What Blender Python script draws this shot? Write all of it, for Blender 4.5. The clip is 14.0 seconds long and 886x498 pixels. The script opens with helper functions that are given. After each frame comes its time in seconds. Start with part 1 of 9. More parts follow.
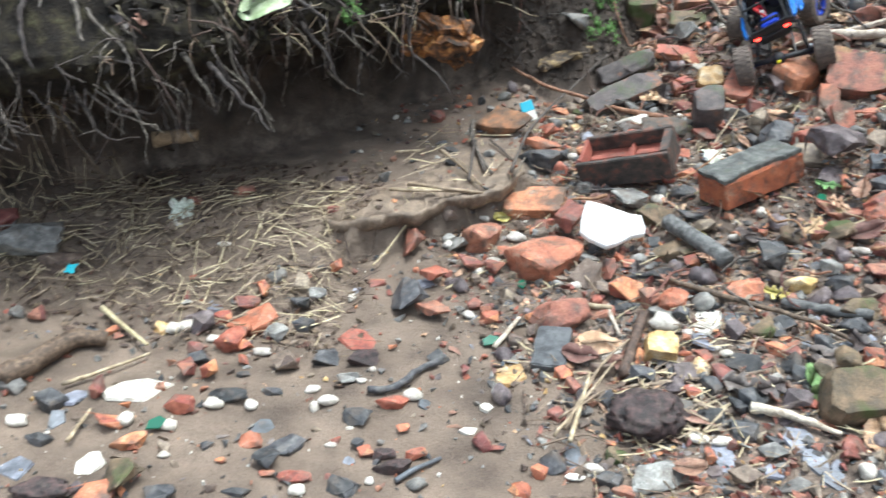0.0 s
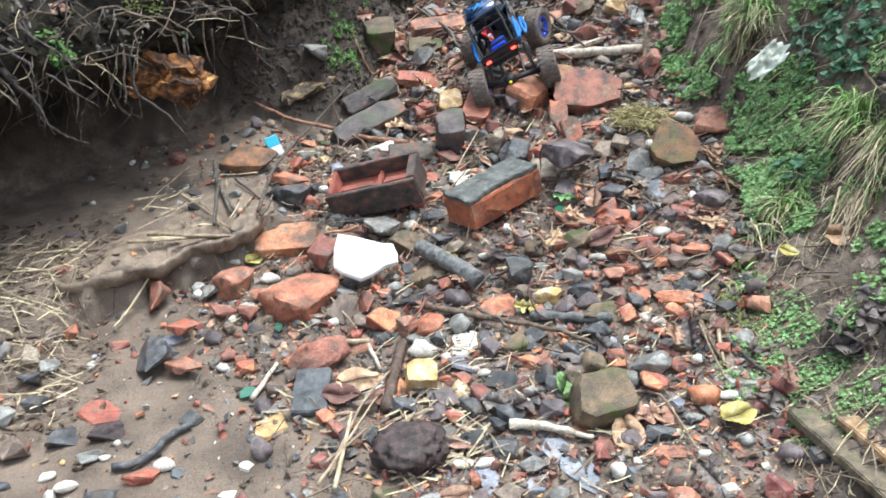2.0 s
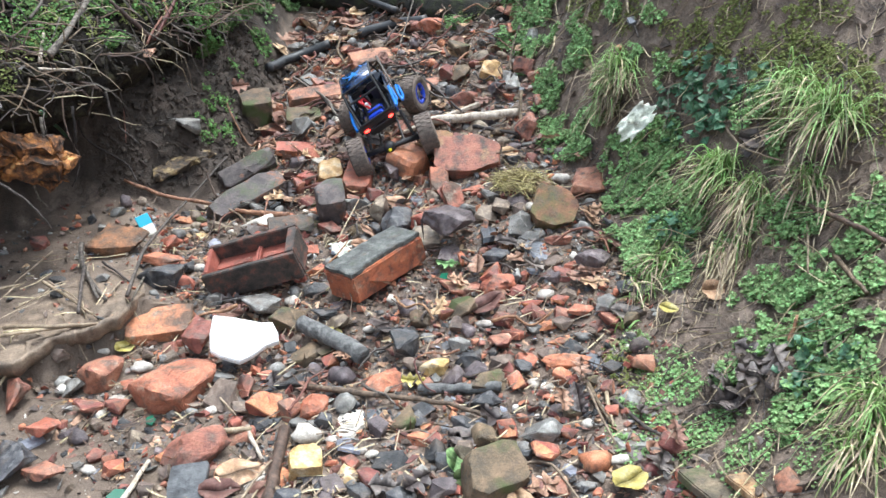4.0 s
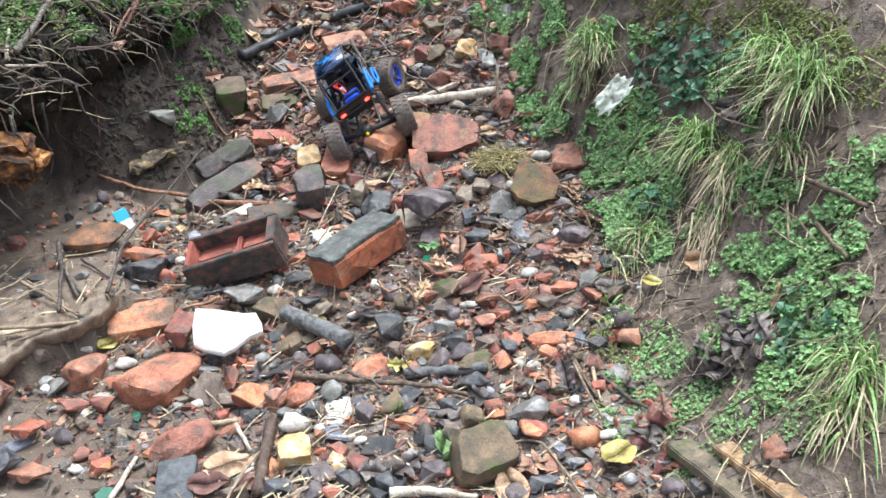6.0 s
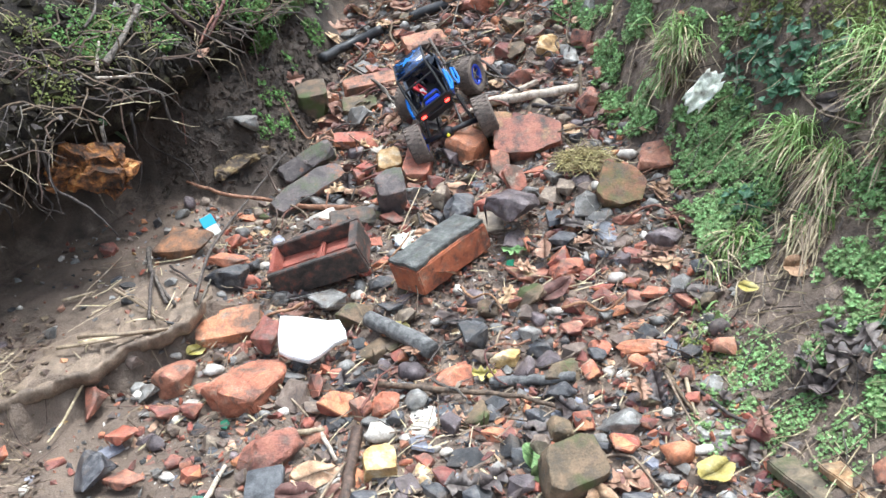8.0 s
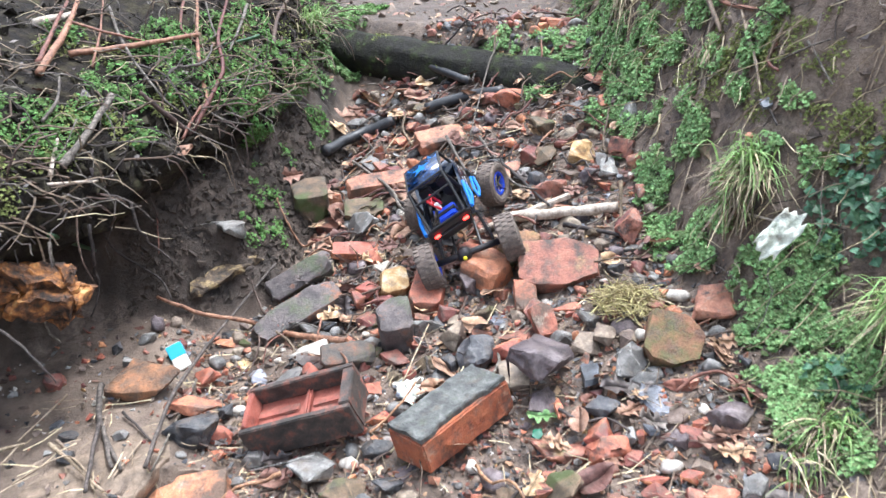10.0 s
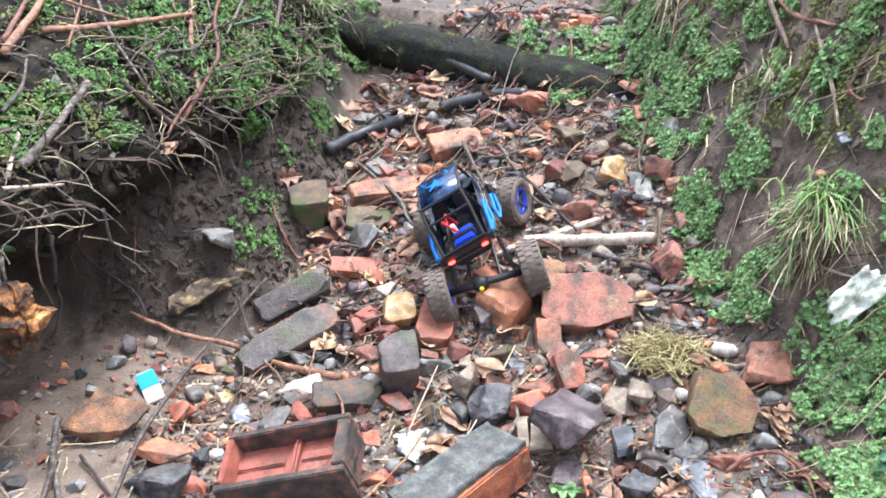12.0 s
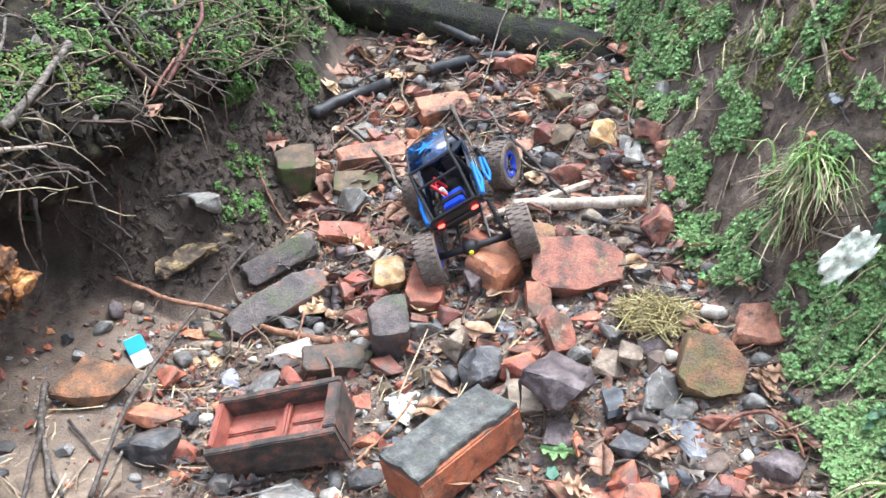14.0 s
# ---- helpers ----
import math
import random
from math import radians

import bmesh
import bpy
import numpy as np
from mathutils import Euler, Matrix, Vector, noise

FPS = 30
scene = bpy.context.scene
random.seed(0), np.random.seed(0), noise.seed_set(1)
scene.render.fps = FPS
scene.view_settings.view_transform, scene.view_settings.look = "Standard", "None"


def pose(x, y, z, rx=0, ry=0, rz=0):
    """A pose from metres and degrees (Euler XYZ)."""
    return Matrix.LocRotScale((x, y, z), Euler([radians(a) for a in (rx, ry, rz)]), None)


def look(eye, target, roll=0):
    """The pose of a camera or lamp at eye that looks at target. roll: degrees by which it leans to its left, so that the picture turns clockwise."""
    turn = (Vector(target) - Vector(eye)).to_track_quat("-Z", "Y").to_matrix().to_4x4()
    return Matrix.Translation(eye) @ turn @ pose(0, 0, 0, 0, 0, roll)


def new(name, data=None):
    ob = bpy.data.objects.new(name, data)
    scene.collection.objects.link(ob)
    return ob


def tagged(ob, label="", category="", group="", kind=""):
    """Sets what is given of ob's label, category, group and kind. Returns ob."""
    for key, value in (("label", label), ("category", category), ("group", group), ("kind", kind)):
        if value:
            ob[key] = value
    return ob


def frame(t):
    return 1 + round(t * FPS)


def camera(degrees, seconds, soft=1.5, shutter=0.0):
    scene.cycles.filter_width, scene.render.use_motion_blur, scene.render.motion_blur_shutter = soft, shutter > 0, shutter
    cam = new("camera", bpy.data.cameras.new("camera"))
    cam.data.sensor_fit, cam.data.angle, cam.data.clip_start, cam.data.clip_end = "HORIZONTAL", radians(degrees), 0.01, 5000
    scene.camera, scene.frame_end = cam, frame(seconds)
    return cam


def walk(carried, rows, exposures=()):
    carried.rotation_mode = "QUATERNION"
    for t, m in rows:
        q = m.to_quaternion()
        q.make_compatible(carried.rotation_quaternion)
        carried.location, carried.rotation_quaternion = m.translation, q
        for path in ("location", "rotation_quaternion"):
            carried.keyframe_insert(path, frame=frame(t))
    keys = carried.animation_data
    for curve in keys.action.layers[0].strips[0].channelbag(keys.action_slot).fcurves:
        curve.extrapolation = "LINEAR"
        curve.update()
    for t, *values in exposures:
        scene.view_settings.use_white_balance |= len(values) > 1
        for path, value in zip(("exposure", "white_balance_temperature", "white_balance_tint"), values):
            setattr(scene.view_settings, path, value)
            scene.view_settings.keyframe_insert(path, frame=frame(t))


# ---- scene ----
cam = camera(54.7, 14.0, shutter=0.35)
PATH = [
    (0, (0.136, -0.324, 0.941), (0.093, 1.434, -0.01), 1.2),
    (0.5, (0.153, -0.299, 0.942), (0.321, 1.462, 0.009), 1.8),
    (1, (0.168, -0.285, 0.943), (0.444, 1.457, 0.0), 1.4),
    (1.5, (0.192, -0.288, 0.941), (0.578, 1.442, 0.013), 2.1),
    (2, (0.208, -0.281, 0.942), (0.659, 1.455, 0.058), 2.4),
    (2.5, (0.231, -0.275, 0.942), (0.769, 1.476, 0.139), 2.2),
    (3, (0.25, -0.264, 0.948), (0.859, 1.476, 0.173), 2.2),
    (3.5, (0.252, -0.251, 0.946), (0.894, 1.486, 0.19), 2.6),
    (3.7, (0.253, -0.247, 0.946), (0.925, 1.484, 0.203), 2.8),
    (6, (0.269, -0.24, 0.944), (0.979, 1.457, 0.158), 0.2),
    (6.5, (0.271, -0.235, 0.945), (0.95, 1.467, 0.144), -0.7),
    (7, (0.266, -0.219, 0.948), (0.855, 1.51, 0.133), -2.3),
    (7.5, (0.263, -0.218, 0.95), (0.815, 1.529, 0.147), -2.8),
    (8, (0.273, -0.199, 0.957), (0.809, 1.554, 0.157), -2.6),
    (8.5, (0.286, -0.144, 0.968), (0.841, 1.645, 0.264), -1.8),
    (8.7, (0.297, -0.128, 0.977), (0.819, 1.681, 0.303), -1.7),
    (10.8, (0.385, 0.331, 1.001), (0.97, 2.124, 0.334), 1.8),
    (11, (0.386, 0.35, 1.003), (0.973, 2.146, 0.347), 2.6),
    (11.5, (0.393, 0.391, 1.002), (0.988, 2.188, 0.356), 3.5),
    (12, (0.394, 0.41, 1.008), (0.952, 2.191, 0.289), 3.1),
    (12.5, (0.385, 0.415, 1.0), (0.914, 2.165, 0.191), 2.6),
    (13, (0.383, 0.42, 0.99), (0.946, 2.138, 0.134), 3.4),
    (13.5, (0.384, 0.417, 0.993), (0.945, 2.153, 0.173), 2.9),
    (14, (0.387, 0.418, 0.994), (0.975, 2.161, 0.21), 3.4),
]
walk(cam, [(t, look(eye, target, roll)) for t, eye, target, roll in PATH], [(0.0, 1.33, 6050, 1), (3.5, 1.38, 6050, 4), (8.5, 1.52, 6000, 6), (11.0, 1.84, 5950, 10), (14.0, 1.76, 6000, 8)])

# ---- light: a bright overcast day ----
world = bpy.data.worlds.new("overcast")
scene.world = world
world.use_nodes = True
wn = world.node_tree
sky = wn.nodes.new("ShaderNodeTexSky")
sky.sky_type = "NISHITA"
sky.sun_disc = False
sky.sun_elevation, sky.sun_rotation = radians(76), radians(60)
sky.air_density, sky.dust_density = 1.0, 4.0
grey = wn.nodes.new("ShaderNodeHueSaturation")
grey.inputs["Saturation"].default_value = 0.45
wn.links.new(sky.outputs[0], grey.inputs["Color"])
wn.links.new(grey.outputs[0], wn.nodes["Background"].inputs["Color"])
wn.nodes["Background"].inputs["Strength"].default_value = 0.15
sun = new("sun", bpy.data.lights.new("sun", "SUN"))
sun.data.energy, sun.data.angle, sun.data.color = 1.5, radians(30), (1.0, 0.985, 0.97)
sun.matrix_world = look((1.1, 1.6, 4.0), (0.5, 1.2, 0.0))


# ---- materials ----
def material(name, stops, scale=20.0, rough=(0.6, 0.9), bump=0.3, fine=150.0, vary=0.15, metal=0.0, speck=None, moss=0.0, coat=0.0, dirt=0.0, patches=(), spec=0.5, thin=0.0):
    """Procedural surface: a ramp of colours over noise, finer grain, relief, and a shade of its own for each object."""
    m = bpy.data.materials.new(name)
    m.use_nodes = True
    t = m.node_tree
    N, L = t.nodes.new, t.links.new
    bsdf = t.nodes["Principled BSDF"]
    info = N("ShaderNodeObjectInfo")
    geo = N("ShaderNodeNewGeometry")
    shift = N("ShaderNodeVectorMath"); shift.operation = "ADD"
    comb = N("ShaderNodeMath"); comb.operation = "MULTIPLY_ADD"
    L(info.outputs["Random"], comb.inputs[0]); comb.inputs[1].default_value = 7.0
    L(geo.outputs["Random Per Island"], comb.inputs[2])
    L(geo.outputs["Position"], shift.inputs[0]); L(comb.outputs[0], shift.inputs[1])
    n1 = N("ShaderNodeTexNoise"); n1.inputs["Scale"].default_value = scale * 1.7; n1.inputs["Detail"].default_value = 6; n1.inputs["Roughness"].default_value = 0.62
    n2 = N("ShaderNodeTexNoise"); n2.inputs["Scale"].default_value = fine * 1.7; n2.inputs["Detail"].default_value = 4; n2.inputs["Roughness"].default_value = 0.7
    for n in (n1, n2):
        L(shift.outputs[0], n.inputs["Vector"])
    ramp = N("ShaderNodeValToRGB")
    els = ramp.color_ramp.elements
    while len(els) < len(stops):
        els.new(0.5)
    for e, (p, c) in zip(els, stops):
        e.position, e.color = p, (*c, 1)
    L(n1.outputs["Fac"], ramp.inputs[0])
    grain = N("ShaderNodeMapRange")
    L(n2.outputs["Fac"], grain.inputs["Value"])
    grain.inputs["From Min"].default_value, grain.inputs["From Max"].default_value = 0.25, 0.75
    grain.inputs["To Min"].default_value, grain.inputs["To Max"].default_value = 0.62, 1.32
    tone = N("ShaderNodeHueSaturation")
    L(ramp.outputs[0], tone.inputs["Color"])
    both = N("ShaderNodeMath"); both.operation = "ADD"
    L(info.outputs["Random"], both.inputs[0]); L(geo.outputs["Random Per Island"], both.inputs[1])
    frac = N("ShaderNodeMath"); frac.operation = "FRACT"; L(both.outputs[0], frac.inputs[0])
    val = N("ShaderNodeMapRange"); L(frac.outputs[0], val.inputs["Value"])
    val.inputs["To Min"].default_value, val.inputs["To Max"].default_value = 1 - vary * 1.6, 1 + vary * 1.6
    mul = N("ShaderNodeMath"); mul.operation = "MULTIPLY"; L(val.outputs[0], mul.inputs[0]); L(grain.outputs[0], mul.inputs[1])
    L(mul.outputs[0], tone.inputs["Value"])
    hue = N("ShaderNodeMapRange"); L(frac.outputs[0], hue.inputs["Value"])
    hue.inputs["To Min"].default_value, hue.inputs["To Max"].default_value = 0.5 - vary * 0.08, 0.5 + vary * 0.08
    L(hue.outputs[0], tone.inputs["Hue"])
    colour = tone.outputs[0]
    if speck or moss:
        n3 = N("ShaderNodeTexNoise"); n3.inputs["Scale"].default_value = scale * 0.6; n3.inputs["Detail"].default_value = 5
        L(shift.outputs[0], n3.inputs["Vector"])
        cut = N("ShaderNodeMapRange"); L(n3.outputs["Fac"], cut.inputs["Value"])
        lo = 0.62 - 0.25 * (moss or 0.35)
        cut.inputs["From Min"].default_value, cut.inputs["From Max"].default_value = lo, lo + 0.1
        mix = N("ShaderNodeMix"); mix.data_type = "RGBA"
        L(cut.outputs[0], mix.inputs["Factor"]); L(colour, mix.inputs["A"])
        mix.inputs["B"].default_value = (*(speck or (0.07, 0.09, 0.03)), 1)
        colour = mix.outputs["Result"]
    for k, (tint, size, lo, hi) in enumerate(patches):
        # stains with a shape of their own: soot, moss, lime
        at = N("ShaderNodeVectorMath"); at.operation = "ADD"; L(shift.outputs[0], at.inputs[0]); at.inputs[1].default_value = (3.7 * k + 1.3, 5.1 * k, 2.9)
        n5 = N("ShaderNodeTexNoise"); n5.inputs["Scale"].default_value = size; n5.inputs["Detail"].default_value = 7; n5.inputs["Roughness"].default_value = 0.68
        L(at.outputs[0], n5.inputs["Vector"])
        cut = N("ShaderNodeMapRange"); L(n5.outputs["Fac"], cut.inputs["Value"])
        cut.inputs["From Min"].default_value, cut.inputs["From Max"].default_value, cut.inputs["To Max"].default_value = lo, hi, 0.92
        shade = N("ShaderNodeMix"); shade.data_type = "RGBA"; shade.blend_type = "MULTIPLY"; shade.inputs["Factor"].default_value = 1.0
        shade.inputs["A"].default_value = (*tint, 1); L(grain.outputs[0], shade.inputs["B"])
        mix = N("ShaderNodeMix"); mix.data_type = "RGBA"
        L(cut.outputs[0], mix.inputs["Factor"]); L(colour, mix.inputs["A"]); L(shade.outputs["Result"], mix.inputs["B"])
        colour = mix.outputs["Result"]
    if dirt:
        # dried mud, spread over neighbouring pieces alike
        n4 = N("ShaderNodeTexNoise"); n4.inputs["Scale"].default_value = 34; n4.inputs["Detail"].default_value = 8; n4.inputs["Roughness"].default_value = 0.6
        L(geo.outputs["Position"], n4.inputs["Vector"])
        cut = N("ShaderNodeMapRange"); L(n4.outputs["Fac"], cut.inputs["Value"])
        cut.inputs["From Min"].default_value, cut.inputs["From Max"].default_value, cut.inputs["To Max"].default_value = 0.62 - 0.22 * dirt, 0.80 - 0.22 * dirt, 0.8
        mud = N("ShaderNodeMix"); mud.data_type = "RGBA"; mud.blend_type = "MULTIPLY"; mud.inputs["Factor"].default_value = 1.0
        mud.inputs["A"].default_value = (0.125, 0.098, 0.078, 1); L(grain.outputs[0], mud.inputs["B"])
        mix = N("ShaderNodeMix"); mix.data_type = "RGBA"
        L(cut.outputs[0], mix.inputs["Factor"]); L(colour, mix.inputs["A"]); L(mud.outputs["Result"], mix.inputs["B"])
        colour = mix.outputs["Result"]
    L(colour, bsdf.inputs["Base Color"])
    bsdf.inputs["Specular IOR Level"].default_value = spec
    if thin:
        # a thin leaf lets some light through
        glow = N("ShaderNodeBsdfTranslucent"); L(colour, glow.inputs["Color"])
        two = N("ShaderNodeMixShader"); two.inputs[0].default_value = thin
        L(bsdf.outputs[0], two.inputs[1]); L(glow.outputs[0], two.inputs[2]); L(two.outputs[0], t.nodes["Material Output"].inputs["Surface"])
    rr = N("ShaderNodeMapRange"); L(n1.outputs["Fac"], rr.inputs["Value"])
    rr.inputs["From Min"].default_value, rr.inputs["From Max"].default_value = 0.3, 0.7
    rr.inputs["To Min"].default_value, rr.inputs["To Max"].default_value = rough
    L(rr.outputs[0], bsdf.inputs["Roughness"])
    bsdf.inputs["Metallic"].default_value = metal
    bsdf.inputs["Coat Weight"].default_value = coat
    bsdf.inputs["Coat Roughness"].default_value = 0.15
    if bump:
        add = N("ShaderNodeMath"); add.operation = "MULTIPLY_ADD"
        L(n2.outputs["Fac"], add.inputs[0]); add.inputs[1].default_value = 0.55; L(n1.outputs["Fac"], add.inputs[2])
        b = N("ShaderNodeBump"); b.inputs["Strength"].default_value = bump; b.inputs["Distance"].default_value = 0.16 / scale
        L(add.outputs[0], b.inputs["Height"]); L(b.outputs[0], bsdf.inputs["Normal"])
    return m


def plain(name, colour, rough=0.4, metal=0.0, coat=0.0, emit=0.0):
    m = bpy.data.materials.new(name)
    m.use_nodes = True
    b = m.node_tree.nodes["Principled BSDF"]
    b.inputs["Base Color"].default_value = (*colour, 1)
    b.inputs["Roughness"].default_value, b.inputs["Metallic"].default_value, b.inputs["Coat Weight"].default_value = rough, metal, coat
    if emit:
        b.inputs["Emission Color"].default_value = (*colour, 1)
        b.inputs["Emission Strength"].default_value = emit
    return m


ORANGE = material("orange_brick", [(0.30, (0.15, 0.060, 0.042)), (0.44, (0.38, 0.125, 0.068)), (0.58, (0.50, 0.19, 0.11)), (0.74, (0.52, 0.31, 0.23))], 26, (0.45, 0.8), 0.5, 190, 0.22, dirt=0.55, patches=(((0.035, 0.034, 0.033), 20, 0.60, 0.70), ((0.42, 0.38, 0.32), 38, 0.63, 0.72)))
RED = material("red_brick", [(0.30, (0.075, 0.042, 0.036)), (0.46, (0.24, 0.085, 0.062)), (0.60, (0.34, 0.14, 0.10)), (0.74, (0.42, 0.27, 0.22))], 22, (0.4, 0.75), 0.5, 170, 0.22, dirt=0.55, patches=(((0.035, 0.034, 0.033), 20, 0.56, 0.66), ((0.42, 0.38, 0.32), 38, 0.63, 0.72)))
SOOTY = material("sooty_brick", [(0.34, (0.035, 0.034, 0.032)), (0.48, (0.085, 0.076, 0.066)), (0.60, (0.15, 0.10, 0.075)), (0.70, (0.26, 0.11, 0.065))], 16, (0.5, 0.85), 0.6, 160, 0.15, dirt=0.4, patches=(((0.085, 0.095, 0.035), 16, 0.60, 0.70),))
MOSSY = material("mossy_brick", [(0.32, (0.05, 0.044, 0.032)), (0.5, (0.135, 0.098, 0.062)), (0.68, (0.23, 0.155, 0.10))], 20, (0.6, 0.9), 0.6, 170, 0.12, moss=0.3, dirt=0.4)
GREYSTONE = material("grey_stone", [(0.30, (0.07, 0.069, 0.066)), (0.5, (0.19, 0.185, 0.175)), (0.7, (0.36, 0.35, 0.33))], 24, (0.4, 0.8), 0.5, 180, 0.3, dirt=0.55)
DARK = material("dark_stone", [(0.32, (0.016, 0.017, 0.020)), (0.5, (0.052, 0.054, 0.060)), (0.72, (0.15, 0.145, 0.14))], 30, (0.3, 0.7), 0.6, 200, 0.3, dirt=0.50)
PURPLE = material("purple_stone", [(0.32, (0.045, 0.036, 0.040)), (0.5, (0.12, 0.095, 0.10)), (0.7, (0.26, 0.22, 0.225))], 22, (0.35, 0.7), 0.6, 170, 0.2, dirt=0.45)
BROWNSTONE = material("brown_stone", [(0.32, (0.055, 0.042, 0.034)), (0.5, (0.17, 0.125, 0.095)), (0.7, (0.34, 0.275, 0.22))], 24, (0.45, 0.8), 0.5, 180, 0.25, dirt=0.50)
PALE = material("pale_pebble", [(0.30, (0.27, 0.24, 0.20)), (0.5, (0.54, 0.50, 0.44)), (0.7, (0.74, 0.71, 0.66))], 30, (0.35, 0.65), 0.25, 200, 0.12, dirt=0.30)
YELLOW = material("yellow_sandstone", [(0.34, (0.24, 0.13, 0.045)), (0.5, (0.52, 0.34, 0.14)), (0.66, (0.66, 0.55, 0.38))], 20, (0.5, 0.8), 0.4, 170, 0.12, dirt=0.40)
RUSTY = material("rusty_stone", [(0.38, (0.022, 0.013, 0.009)), (0.49, (0.15, 0.062, 0.026)), (0.59, (0.42, 0.17, 0.05)), (0.71, (0.50, 0.39, 0.18))], 24, (0.6, 0.9), 1.0, 140, 0.1, dirt=0.10)
PALE2 = material("weathered_pale_stone", [(0.30, (0.20, 0.175, 0.14)), (0.5, (0.40, 0.36, 0.30)), (0.7, (0.56, 0.51, 0.44))], 26, (0.45, 0.75), 0.5, 170, 0.1, dirt=0.5)
SLATE = material("slate", [(0.35, (0.075, 0.082, 0.095)), (0.55, (0.19, 0.205, 0.24)), (0.7, (0.32, 0.33, 0.37))], 16, (0.3, 0.6), 0.3, 160, 0.3, dirt=0.30)
CLINKER = material("clinker", [(0.35, (0.012, 0.009, 0.009)), (0.5, (0.045, 0.03, 0.03)), (0.7, (0.13, 0.08, 0.075))], 45, (0.4, 0.85), 1.0, 160, 0.15, dirt=0.35)
FOAM = material("white_foam", [(0.3, (0.80, 0.80, 0.79)), (0.7, (0.90, 0.90, 0.90))], 30, (0.6, 0.8), 0.15, 260, 0.02)
CHARRED = material("charred_wood", [(0.35, (0.05, 0.05, 0.05)), (0.5, (0.14, 0.14, 0.138)), (0.7, (0.27, 0.27, 0.26))], 34, (0.5, 0.85), 0.9, 150, 0.1)
BARK = material("wet_bark", [(0.35, (0.035, 0.022, 0.015)), (0.5, (0.10, 0.065, 0.045)), (0.7, (0.20, 0.14, 0.10))], 60, (0.5, 0.85), 0.6, 220, 0.3)
ROOT = material("root_bark", [(0.35, (0.026, 0.021, 0.018)), (0.5, (0.078, 0.064, 0.055)), (0.7, (0.20, 0.17, 0.15))], 60, (0.6, 0.9), 0.5, 220, 0.4)
REDTWIG = material("red_brown_twig", [(0.35, (0.08, 0.03, 0.02)), (0.5, (0.20, 0.085, 0.055)), (0.7, (0.32, 0.17, 0.12))], 50, (0.5, 0.8), 0.4, 220, 0.3)
STRAW = material("dry_straw", [(0.3, (0.17, 0.125, 0.08)), (0.5, (0.36, 0.285, 0.185)), (0.7, (0.56, 0.47, 0.34))], 40, (0.5, 0.8), 0.2, 200, 0.3, dirt=0.25)
BLEACHED = material("bleached_wood", [(0.3, (0.20, 0.15, 0.11)), (0.5, (0.48, 0.41, 0.33)), (0.7, (0.66, 0.60, 0.52))], 40, (0.6, 0.9), 0.4, 200, 0.15, dirt=0.30)
DEADLEAF = material("dead_leaf", [(0.3, (0.14, 0.070, 0.045)), (0.5, (0.34, 0.19, 0.125)), (0.7, (0.54, 0.37, 0.27))], 30, (0.45, 0.8), 0.4, 160, 0.35, dirt=0.20)
DARKLEAF = material("rotten_leaf", [(0.3, (0.035, 0.028, 0.026)), (0.5, (0.11, 0.09, 0.085)), (0.7, (0.22, 0.185, 0.17))], 30, (0.3, 0.6), 0.4, 160, 0.35)
YELLOWLEAF = material("yellow_leaf", [(0.3, (0.30, 0.23, 0.06)), (0.5, (0.48, 0.40, 0.12)), (0.7, (0.58, 0.52, 0.27))], 30, (0.4, 0.7), 0.3, 160, 0.15)
GREEN = material("small_green_leaf", [(0.3, (0.115, 0.21, 0.075)), (0.5, (0.235, 0.375, 0.145)), (0.7, (0.38, 0.52, 0.26))], 60, (0.65, 0.9), 0.0, 200, 0.35, thin=0.3)
TURFGREEN = material("turf_green_leaf", [(0.3, (0.055, 0.115, 0.03)), (0.5, (0.12, 0.225, 0.06)), (0.7, (0.20, 0.33, 0.11))], 40, (0.7, 0.95), 0.0, 200, 0.35, thin=0.3)
IVY = material("ivy_leaf", [(0.3, (0.03, 0.085, 0.045)), (0.5, (0.07, 0.17, 0.085)), (0.7, (0.17, 0.30, 0.18))], 40, (0.3, 0.5), 0.2, 200, 0.3, thin=0.3)
GRASS = material("grass_blade", [(0.3, (0.10, 0.17, 0.045)), (0.5, (0.21, 0.33, 0.10)), (0.7, (0.42, 0.50, 0.24))], 30, (0.4, 0.65), 0.0, 150, 0.35, thin=0.3)
MOSS = material("moss", [(0.3, (0.085, 0.10, 0.028)), (0.5, (0.18, 0.205, 0.06)), (0.7, (0.30, 0.32, 0.12))], 60, (0.8, 1.0), 0.8, 250, 0.25, thin=0.2)
CLAY = material("wet_clay", [(0.32, (0.085, 0.060, 0.044)), (0.5, (0.165, 0.120, 0.088)), (0.7, (0.26, 0.195, 0.148))], 22, (0.4, 0.75), 0.5, 160, 0.1)
SOIL = material("bank_soil", [(0.32, (0.050, 0.036, 0.028)), (0.48, (0.145, 0.107, 0.083)), (0.62, (0.25, 0.193, 0.153)), (0.75, (0.34, 0.27, 0.22))], 14, (0.55, 0.95), 0.9, 120, 0.0)
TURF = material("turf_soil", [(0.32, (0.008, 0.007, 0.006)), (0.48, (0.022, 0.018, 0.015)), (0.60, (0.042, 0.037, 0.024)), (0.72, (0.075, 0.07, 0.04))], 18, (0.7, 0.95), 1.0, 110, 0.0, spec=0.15)


